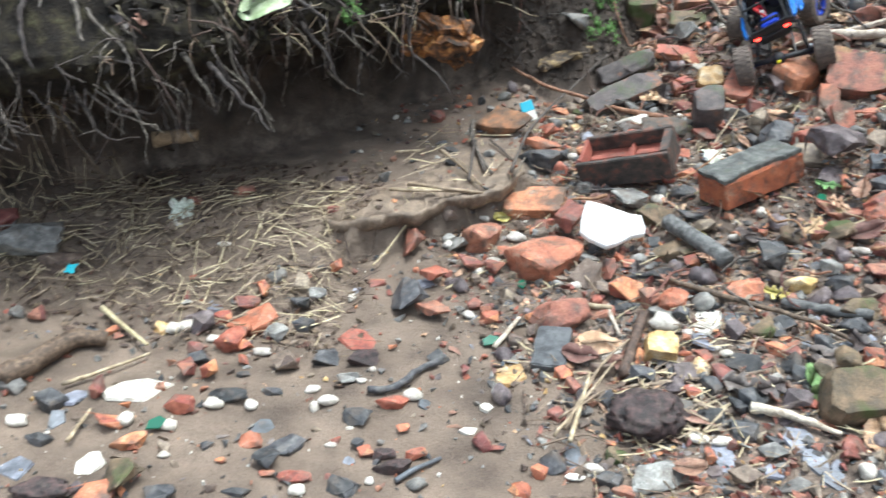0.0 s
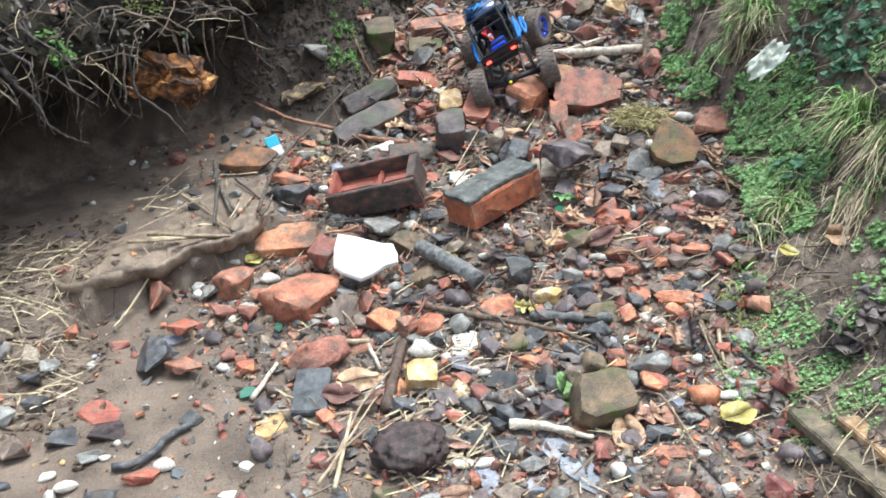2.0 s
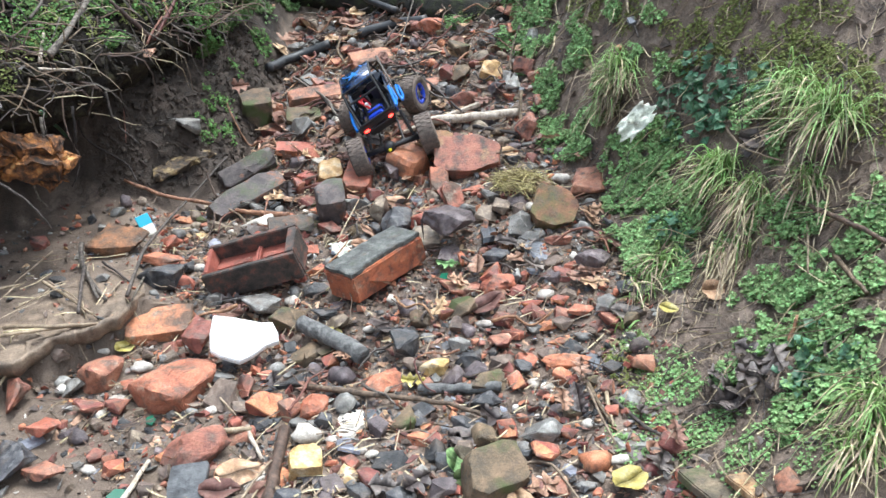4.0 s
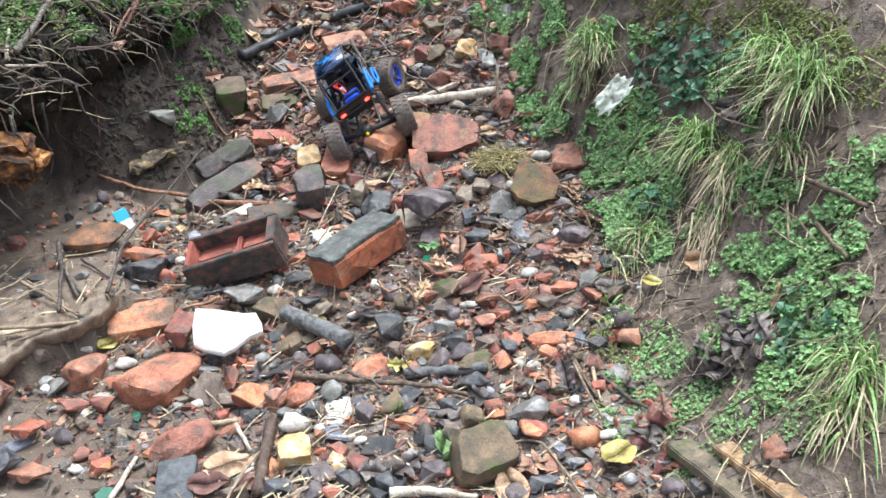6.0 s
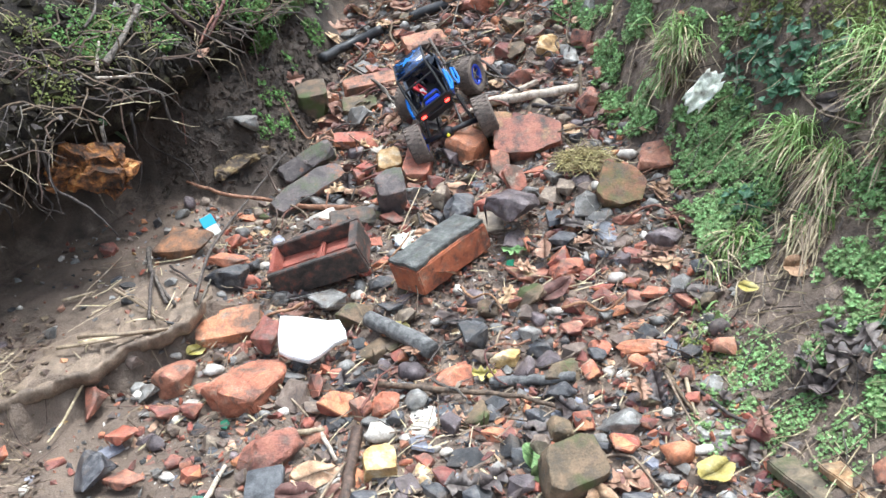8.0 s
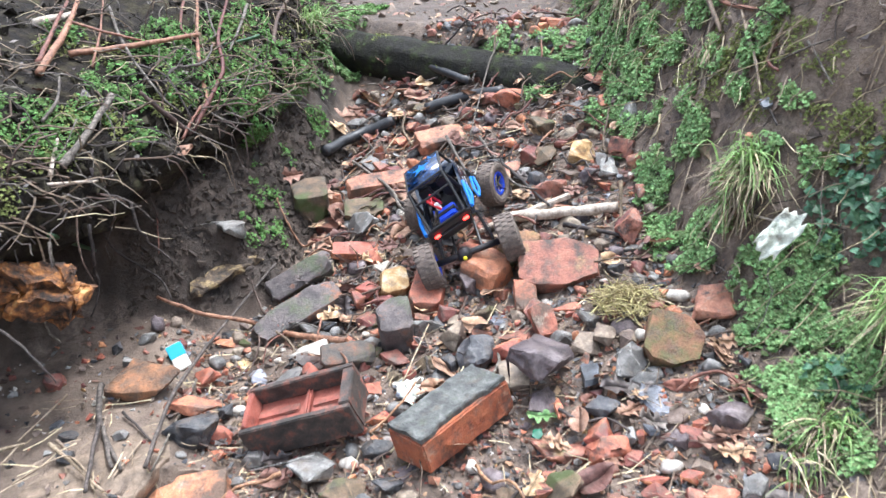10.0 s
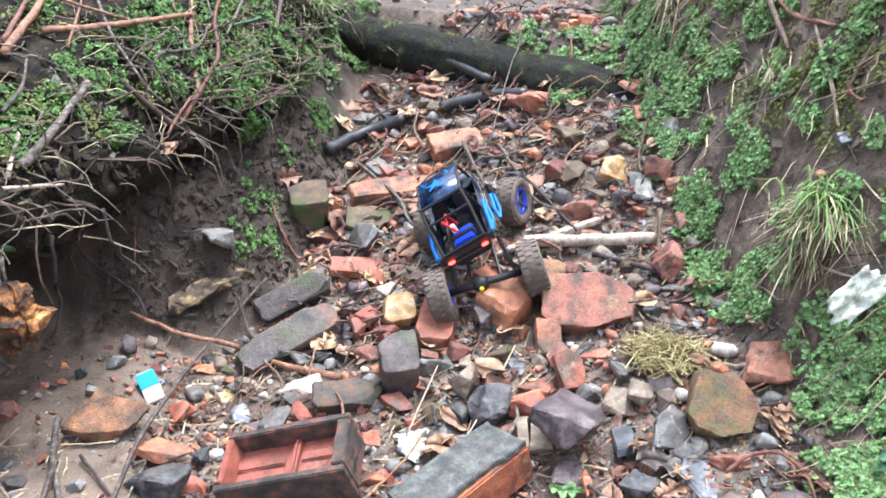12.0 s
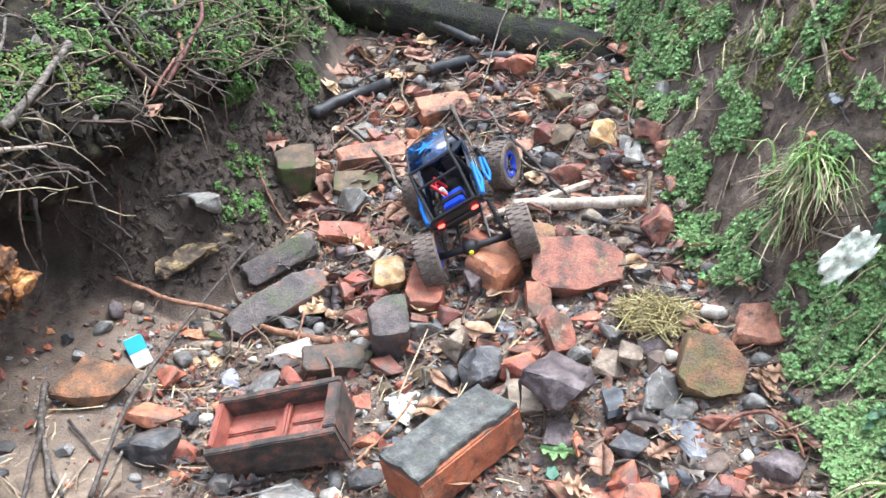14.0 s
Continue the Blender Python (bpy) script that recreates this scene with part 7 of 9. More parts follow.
stick(STRAW, [(1.006, 0.915, 0.149), (0.953, 0.727, 0.155)], 0.003, name="stem", label="thin dry stem hanging from the bank", category="stem")
stick(REDTWIG, [(1.252, 0.710, 0.288), (1.273, 0.723, 0.341)], 0.004, name="stem", label="thin dry stem hanging from the bank", category="stem")
stick(ROOT, [(1.487, 1.207, 0.627), (1.429, 1.099, 0.527)], 0.003, name="stem", label="thin dry stem hanging from the bank", category="stem")
stick(ROOT, [(1.509, 1.142, 0.680), (1.463, 1.072, 0.596)], 0.003, name="stem", label="thin dry stem hanging from the bank", category="stem")
stick(ROOT, [(1.464, 1.496, 0.826), (1.461, 1.415, 0.759)], 0.003, name="stem", label="thin dry stem hanging from the bank", category="stem")
stick(ROOT, [(1.449, 1.559, 0.778), (1.446, 1.496, 0.808), (1.473, 1.449, 0.833)], 0.003, name="stem", label="thin dry stem hanging from the bank", category="stem")
stick(STRAW, [(1.483, 1.707, 0.821), (1.444, 1.610, 0.771), (1.421, 1.553, 0.724)], 0.003, name="stem", label="thin dry stem hanging from the bank", category="stem")
stick(ROOT, [(1.426, 1.532, 0.701), (1.410, 1.483, 0.677)], 0.003, name="stem", label="thin dry stem hanging from the bank", category="stem")
stick(REDTWIG, [(1.461, 1.575, 0.814), (1.439, 1.569, 0.784), (1.434, 1.530, 0.769)], 0.004, name="stem", label="thin dry stem hanging from the bank", category="stem")
stick(STRAW, [(1.520, 1.919, 0.792), (1.462, 1.809, 0.740)], 0.002, name="stem", label="thin dry stem hanging from the bank", category="stem")
stick(STRAW, [(1.487, 1.788, 0.810), (1.449, 1.733, 0.759)], 0.002, name="stem", label="thin dry stem hanging from the bank", category="stem")
stick(STRAW, [(1.441, 1.941, 0.613), (1.411, 1.895, 0.584), (1.403, 1.913, 0.562)], 0.0025, name="stem", label="thin dry stem hanging from the bank", category="stem")
stick(BLEACHED, [(1.455, 1.747, 0.741), (1.439, 1.758, 0.719)], 0.003, name="stem", label="thin dry stem hanging from the bank", category="stem")
stick(STRAW, [(1.370, 1.589, 0.489), (1.353, 1.528, 0.467)], 0.002, name="stem", label="thin dry stem hanging from the bank", category="stem")
stick(BLEACHED, [(1.374, 1.509, 0.504), (1.380, 1.438, 0.512), (1.394, 1.416, 0.510)], 0.003, name="stem", label="thin dry stem hanging from the bank", category="stem")
rock("chunk", RED, 1.507, 2.378, 0.633, 0.079, 0.068, 0.054, 20, 10, 0, label="red brick lump lodged in the bank")
rock("flake", GREYSTONE, 1.445, 2.087, 0.582, 0.073, 0.053, 0.035, 175, 0, 69, label="flat grey stone stuck in the bank")
rock("frag", ORANGE, 1.408, 1.551, 0.641, 0.025, 0.019, 0.015, 10, 20, -20, label="small orange brick chip in the bank")
rock("flake", BROWNSTONE, 1.376, 1.728, 0.415, 0.069, 0.046, 0.021, -172, 0, 68, label="flat brown stone ledge in the bank")
rock("pebble", PALE, 1.403, 1.911, 0.508, 0.022, 0.020, 0.015, 0, 0, 0, label="small pale pebble in the bank")
rock("chunk", SLATE, 1.429, 1.543, 0.703, 0.045, 0.031, 0.025, 20, 20, -20, label="dark grey stone in the bank")
rock("pebble", MOSSY, 1.346, 1.963, 0.432, 0.025, 0.025, 0.018, 0, 0, 0)

# ---- where low green plants grow: centre and reach ----
GREEN_RIGHT = [
    (1.361, 1.292, 0.351, 0.099), (1.405, 1.333, 0.429, 0.081), (1.296, 1.219, 0.290, 0.076), (1.285, 1.155, 0.276, 0.062), (1.336, 1.161, 0.321, 0.075), (1.316, 0.800, 0.342, 0.086), (1.289, 0.699, 0.330, 0.071), (1.272, 0.776, 0.294, 0.063), (1.240, 0.591, 0.305, 0.058), (1.132, 0.622, 0.213, 0.057), (1.106, 0.815, 0.162, 0.063), (1.058, 0.792, 0.150, 0.041), (1.174, 0.766, 0.226, 0.031), (1.349, 1.594, 0.417, 0.066), (1.393, 1.843, 0.463, 0.065), (1.141, 0.510, 0.246, 0.054), (1.453, 2.136, 0.588, 0.071), (1.426, 1.764, 0.613, 0.047), (1.555, 2.436, 0.817, 0.095), (1.527, 2.335, 0.727, 0.091), (1.471, 2.237, 0.615, 0.088), (1.496, 2.184, 0.681, 0.072), (1.527, 2.161, 0.791, 0.071), (1.617, 2.726, 0.839, 0.088),
]
GREEN_RIGHT += [
    (1.400, 1.892, 0.500, 0.050), (1.377, 1.838, 0.429, 0.043), (1.349, 1.762, 0.396, 0.054), (1.347, 1.645, 0.382, 0.057), (1.344, 1.570, 0.391, 0.033), (1.459, 1.854, 0.667, 0.031), (1.422, 1.771, 0.593, 0.054), (1.379, 1.384, 0.387, 0.082), (1.403, 1.347, 0.443, 0.071), (1.354, 1.315, 0.343, 0.080), (1.317, 1.239, 0.313, 0.077), (1.384, 1.258, 0.371, 0.059), (1.341, 1.380, 0.341, 0.041), (1.274, 1.250, 0.272, 0.058), (1.463, 1.658, 0.750, 0.045), (1.410, 2.047, 0.508, 0.034), (1.460, 2.084, 0.632, 0.041), (1.469, 1.771, 0.762, 0.036), (1.560, 2.094, 0.888, 0.049), (1.543, 1.869, 0.895, 0.038), (1.489, 1.597, 0.898, 0.039), (1.456, 1.977, 0.616, 0.039), (1.445, 1.476, 0.737, 0.031), (1.369, 1.443, 0.444, 0.031),
]
GREEN_RIGHT += [
    (1.368, 1.545, 0.488, 0.038), (1.411, 1.492, 0.647, 0.026), (1.437, 1.407, 0.613, 0.041), (1.507, 2.474, 0.677, 0.064), (1.445, 2.237, 0.573, 0.051), (1.382, 1.303, 0.376, 0.058), (1.397, 1.183, 0.385, 0.051), (1.328, 1.004, 0.345, 0.047), (1.263, 1.041, 0.276, 0.047), (1.293, 0.640, 0.359, 0.059), (1.203, 0.605, 0.252, 0.058), (1.120, 0.723, 0.171, 0.050), (1.011, 0.746, 0.131, 0.040), (1.466, 1.142, 0.575, 0.050), (1.448, 1.027, 0.536, 0.048), (0.991, 0.786, 0.131, 0.025), (1.017, 0.585, 0.127, 0.036), (1.128, 0.815, 0.182, 0.041), (1.081, 0.570, 0.170, 0.046), (1.552, 2.513, 0.764, 0.081), (1.431, 2.072, 0.569, 0.054), (1.507, 2.019, 0.734, 0.054), (1.544, 1.957, 0.864, 0.052), (1.477, 1.649, 0.823, 0.045),
]
GREEN_RIGHT += [
    (1.337, 1.708, 0.381, 0.047), (1.429, 2.594, 0.694, 0.064), (1.428, 2.578, 0.678, 0.082), (1.354, 2.491, 0.591, 0.063), (1.332, 2.707, 0.691, 0.068), (1.477, 2.215, 0.625, 0.085), (1.453, 2.194, 0.572, 0.063), (1.498, 2.216, 0.686, 0.071), (1.474, 2.082, 0.672, 0.053), (1.447, 1.843, 0.652, 0.031), (1.425, 1.784, 0.607, 0.040), (1.422, 1.737, 0.598, 0.034), (1.513, 2.011, 0.750, 0.039), (1.400, 1.889, 0.500, 0.034), (1.388, 1.855, 0.454, 0.039), (1.367, 1.804, 0.425, 0.033), (1.356, 1.730, 0.395, 0.048), (1.516, 2.426, 0.685, 0.061), (1.484, 1.819, 0.770, 0.036), (1.461, 1.657, 0.744, 0.049), (1.454, 1.653, 0.715, 0.038), (1.414, 2.058, 0.516, 0.026), (1.398, 1.617, 0.556, 0.027), (1.376, 1.546, 0.520, 0.031),
]
GREEN_LEFT = [
    (0.899, 3.152, 0.667, 0.151), (0.814, 2.974, 0.603, 0.106), (0.671, 2.646, 0.697, 0.093), (0.307, 2.396, 0.766, 0.068), (0.193, 2.200, 0.711, 0.050), (0.179, 2.084, 0.666, 0.047), (0.275, 2.086, 0.620, 0.047), (0.362, 2.290, 0.684, 0.065), (0.474, 2.614, 0.784, 0.075), (0.568, 2.751, 0.801, 0.064), (0.120, 2.370, 0.803, 0.054), (0.506, 2.355, 0.634, 0.054), (0.569, 2.385, 0.547, 0.062), (0.622, 2.634, 0.536, 0.093), (0.698, 2.753, 0.558, 0.081), (0.543, 2.395, 0.531, 0.049), (0.925, 3.193, 0.734, 0.086), (0.892, 3.116, 0.617, 0.094), (0.810, 2.944, 0.789, 0.087), (0.951, 3.135, 0.669, 0.057), (0.737, 2.700, 0.489, 0.048), (0.475, 2.453, 0.683, 0.084), (0.546, 2.523, 0.700, 0.073), (0.389, 2.461, 0.734, 0.084),
]
GREEN_LEFT += [
    (0.420, 2.341, 0.662, 0.053), (0.343, 2.515, 0.792, 0.072), (0.232, 2.249, 0.726, 0.051), (0.243, 2.194, 0.678, 0.050), (0.627, 2.631, 0.728, 0.076), (0.570, 2.507, 0.647, 0.073), (0.517, 2.300, 0.366, 0.041), (0.529, 2.233, 0.319, 0.040), (0.537, 2.365, 0.428, 0.042), (0.621, 2.512, 0.443, 0.044), (0.395, 2.256, 0.465, 0.021), (0.723, 2.612, 0.446, 0.039), (0.328, 2.116, 0.484, 0.012), (0.078, 1.976, 0.652, 0.090), (0.633, 2.599, 0.512, 0.096), (0.557, 2.338, 0.369, 0.062), (0.508, 2.221, 0.330, 0.051), (-0.124, 1.570, 0.514, 0.039), (-0.348, 1.391, 0.554, 0.036), (0.533, 2.277, 0.342, 0.062), (0.557, 2.237, 0.301, 0.044), (1.073, 3.440, 0.771, 0.084),
]


IVY_SPOTS = [(1.462, 1.250, 0.586, 0.078), (1.484, 1.162, 0.627, 0.050), (1.464, 1.321, 0.621, 0.053), (1.459, 1.254, 0.574, 0.077), (1.432, 1.305, 0.505, 0.039), (1.275, 0.679, 0.306, 0.040), (1.223, 0.639, 0.265, 0.034), (1.257, 0.607, 0.324, 0.038), (1.234, 0.660, 0.276, 0.050), (1.440, 1.360, 0.561, 0.040), (1.326, 1.188, 0.305, 0.048), (1.318, 1.116, 0.311, 0.048), (1.347, 1.178, 0.327, 0.038)]
MOSS_SPOTS = [(1.545, 1.104, 0.736, 0.088), (1.516, 1.157, 0.707, 0.076), (1.518, 1.272, 0.735, 0.066), (1.494, 1.611, 0.925, 0.067), (1.523, 1.734, 0.926, 0.059), (1.468, 1.533, 0.849, 0.053), (1.450, 1.576, 0.785, 0.043), (1.491, 1.322, 0.705, 0.080), (1.471, 1.385, 0.672, 0.068), (1.507, 0.979, 0.694, 0.071), (1.476, 1.113, 0.604, 0.062), (1.489, 1.520, 0.905, 0.064), (1.554, 2.075, 0.852, 0.055), (1.549, 2.190, 0.867, 0.058), (1.494, 1.817, 0.811, 0.049), (1.473, 1.446, 0.789, 0.041), (0.132, 2.011, 0.671, 0.045), (0.093, 2.316, 0.785, 0.053), (0.327, 2.223, 0.660, 0.050), (0.529, 2.621, 0.784, 0.060), (1.484, 2.091, 0.697, 0.055), (1.097, 0.893, 0.165, 0.043), (1.100, 0.960, 0.176, 0.033), (0.014, 1.867, 0.643, 0.057)]
MOSS_SPOTS += [(1.500, 2.124, 0.732, 0.068), (1.474, 1.894, 0.719, 0.049), (1.509, 2.057, 0.749, 0.060), (1.461, 1.736, 0.758, 0.051), (1.433, 1.570, 0.715, 0.047), (1.472, 1.716, 0.791, 0.051), (1.442, 1.754, 0.694, 0.040), (1.387, 1.573, 0.560, 0.037), (1.467, 1.616, 0.807, 0.054), (1.504, 0.946, 0.677, 0.068), (1.500, 0.856, 0.633, 0.066), (1.522, 1.078, 0.677, 0.073), (1.493, 1.149, 0.647, 0.049), (0.455, 2.484, 0.718, 0.085), (0.561, 2.516, 0.687, 0.087), (0.309, 2.273, 0.711, 0.064), (0.229, 2.062, 0.626, 0.047), (0.383, 2.258, 0.653, 0.064), (0.740, 2.787, 0.725, 0.098), (0.185, 2.335, 0.761, 0.066), (0.026, 1.788, 0.597, 0.066), (0.099, 1.920, 0.627, 0.069), (-0.014, 1.916, 0.698, 0.056), (0.161, 2.085, 0.675, 0.074)]

# ---- grass tufts ----
grass_tuft(1.396, 1.515, 0.593, 60, 0.127, (-0.35, -0.3, 0), 0.55, GRASS, "grass tuft with hanging straw-dry blades on bank", 50, 1)
grass_tuft(1.420, 1.137, 0.448, 70, 0.150, (-0.5, -0.25, 0), 0.5, GRASS, "arching green grass tuft on the earth bank", 20, 2)
grass_tuft(1.408, 1.015, 0.440, 30, 0.142, (-0.45, -0.3, -0.2), 0.4, GRASS, "grass tuft with hanging straw-dry blades on bank", 150, 3)
grass_tuft(1.334, 0.962, 0.349, 8, 0.149, (-0.35, -0.3, -0.5), 0.25, GRASS, "bundle of withered grass hanging down the bank", 160, 4)
grass_tuft(1.290, 1.100, 0.273, 50, 0.097, (-0.3, -0.35, 0), 0.6, GRASS, "grass tuft with hanging straw-dry blades on bank", 40, 5)
grass_tuft(1.229, 1.080, 0.238, 30, 0.072, (-0.3, -0.35, 0), 0.6, GRASS, "arching green grass tuft on the earth bank", 20, 6)
grass_tuft(1.493, 1.048, 0.639, 60, 0.133, (-0.45, -0.2, 0.1), 0.6, GRASS, "arching green grass tuft on the earth bank", 20, 7)
grass_tuft(1.466, 0.925, 0.615, 80, 0.172, (-0.5, -0.25, 0), 0.6, GRASS, "arching green grass tuft on the earth bank", 20, 8)
grass_tuft(1.423, 0.901, 0.509, 30, 0.102, (-0.4, -0.3, 0), 0.6, GRASS, "arching green grass tuft on the earth bank", 30, 9)
grass_tuft(1.227, 0.510, 0.305, 60, 0.118, (-0.45, -0.35, 0), 0.5, GRASS, "grass tuft with hanging straw-dry blades on bank", 40, 10)
grass_tuft(1.170, 0.468, 0.271, 40, 0.096, (-0.45, -0.35, -0.1), 0.5, GRASS, "grass tuft with hanging straw-dry blades on bank", 30, 11)
grass_tuft(1.132, 0.979, 0.180, 16, 0.050, (-0.2, -0.2, 0.2), 0.6, GRASS, "small thin grass tuft on wet mud", 4, 12)
grass_tuft(1.393, 1.510, 0.582, 70, 0.100, (-0.4, -0.35, 0.1), 0.6, GRASS, "grass tuft with hanging straw-dry blades on bank", 60, 13)
grass_tuft(1.382, 1.514, 0.541, 20, 0.116, (-0.45, -0.3, -0.3), 0.4, GRASS, "grass tuft with hanging straw-dry blades on bank", 60, 14)
grass_tuft(0.767, 2.882, 0.762, 60, 0.093, (0.3, -0.3, 0.1), 0.6, GRASS, "arching green grass tuft on the earth bank", 10, 15)
grass_tuft(1.563, 2.347, 0.882, 20, 0.138, (-0.2, -0.3, -0.4), 0.3, GRASS, "grass tuft with hanging straw-dry blades on bank", 60, 16)
grass_tuft(1.487, 1.817, 0.777, 14, 0.073, (-0.3, -0.3, -0.4), 0.3, GRASS, "grass tuft with hanging straw-dry blades on bank", 40, 17)


# ---- the toy rock crawler ----
def lathe(profile, sides):
    """A wheel-like solid round the y axis from (radius, y) pairs."""
    bm = bmesh.new()
    rings = [[bm.verts.new((r * math.cos(2 * math.pi * k / sides), y, r * math.sin(2 * math.pi * k / sides))) for k in range(sides)] for r, y in profile]
    for a, b in zip(rings, rings[1:] + rings[:1]):
        for k in range(sides):
            bm.faces.new((a[k], a[(k + 1) % sides], b[(k + 1) % sides], b[k]))
    bmesh.ops.recalc_face_normals(bm, faces=list(bm.faces))
    return bm


def bar(bm, points, r, sides=8):
    v, f = tube_data(points, r, sides)
    vs = [bm.verts.new(p) for p in v]
    for q in f:
        bm.faces.new([vs[i] for i in q])


def bars(runs, r):
    bm = bmesh.new()
    for run in runs:
        bar(bm, run, r)
    bmesh.ops.recalc_face_normals(bm, faces=list(bm.faces))
    return bm


def loft(sections):
    """A shell through rounded sections (x, half width low, half width high, z low, z high)."""
    bm = bmesh.new()
    rings = []
    for x, wl, wh, zl, zh in sections:
        c = 0.008
        rings.append([bm.verts.new((x, y, z)) for y, z in ((-wl, zl), (-wl, zl + (zh - zl) * 0.55), (-wh, zh - c), (-wh + c, zh), (0, zh + 0.004), (wh - c, zh), (wh, zh - c), (wl, zl + (zh - zl) * 0.55), (wl, zl))])
    n = len(rings[0])
    for a, b in zip(rings, rings[1:]):
        for k in range(n):
            bm.faces.new((a[k], a[(k + 1) % n], b[(k + 1) % n], b[k]))
    bm.faces.new(rings[0][::-1])
    bm.faces.new(rings[-1])
    bmesh.ops.recalc_face_normals(bm, faces=list(bm.faces))
    return bm


GLOSS = plain("gloss_black_shell", (0.012, 0.018, 0.034), 0.16, 0.0, 0.8)
MATT = plain("matt_black_plastic", (0.014, 0.014, 0.016), 0.5)
BLUE = plain("bright_blue_plastic", (0.01, 0.17, 0.62), 0.3)
RIMBLUE = plain("anodised_blue", (0.015, 0.055, 0.50), 0.3)
CHROME = plain("chrome", (0.62, 0.60, 0.54), 0.2, 1.0)
SILVER = plain("silver_print", (0.42, 0.44, 0.48), 0.35)
STAR = plain("blue_print_star", (0.008, 0.16, 0.52), 0.3)
ROOFPRINT = material("blue_black_print", [(0.40, (0.008, 0.012, 0.026)), (0.52, (0.008, 0.030, 0.10)), (0.60, (0.01, 0.085, 0.28)), (0.68, (0.01, 0.02, 0.05))], 34, (0.18, 0.32), 0.0, 240, 0.0, coat=0.7)
TYRE = material("dusty_rubber", [(0.3, (0.075, 0.060, 0.051)), (0.5, (0.135, 0.108, 0.092)), (0.7, (0.21, 0.165, 0.138))], 40, (0.7, 0.95), 0.4, 200, 0.1)
REDWIRE = plain("red_wire", (0.60, 0.02, 0.03), 0.4)
WHITEPL = plain("white_plastic", (0.7, 0.7, 0.7), 0.4)
LAMP = plain("lit_tail_lamp", (1.0, 0.03, 0.02), 0.3, 0, 0, 5.0)
YELLOWDOT = plain("yellow_screw", (0.75, 0.70, 0.02), 0.4)


def wheel(car, x, y, z, turn):
    root = new("wheel")
    root.parent = car
    root.matrix_basis = pose(x, y, z, 0, 0, turn)
    s = 1 if y > 0 else -1
    tyre = lathe([(0.030, -0.019), (0.040, -0.023), (0.048, -0.0225), (0.052, -0.018), (0.0535, -0.008), (0.0535, 0.008), (0.052, 0.018), (0.048, 0.0225), (0.040, 0.023), (0.030, 0.019)], 40)
    for k in range(26):
        for row, dy in ((0, -0.014), (0.5, 0.0), (0, 0.014)):
            w = 2 * math.pi * (k + row) / 26
            got = bmesh.ops.create_cube(tyre, size=1.0)["verts"]
            m = Matrix.Rotation(-w, 4, "Y") @ Matrix.Translation((0.0535, dy, 0)) @ Matrix.Diagonal((0.0022, 0.011, 0.008, 1))
            bmesh.ops.transform(tyre, matrix=m, verts=got)
    part("tyre", tyre, TYRE, root, "dusty black knobbly tyre")
    part("rim", lathe([(0.0305, -0.018), (0.0305, 0.018), (0.026, 0.020), (0.023, 0.012), (0.023, -0.012), (0.026, -0.020)], 32), RIMBLUE, root, "blue beadlock rim", True)
    hub = bmesh.new()
    for k in range(6):
        w = math.pi * k / 3
        bar(hub, [(0.004 * math.cos(w), s * 0.010, 0.004 * math.sin(w)), (0.024 * math.cos(w + 0.25), s * 0.013, 0.024 * math.sin(w + 0.25))], 0.0035, 6)
    bar(hub, [(0, -0.012, 0), (0, s * 0.015, 0)], 0.007, 10)
    part("spokes", hub, CHROME, root, "shiny metal spokes")


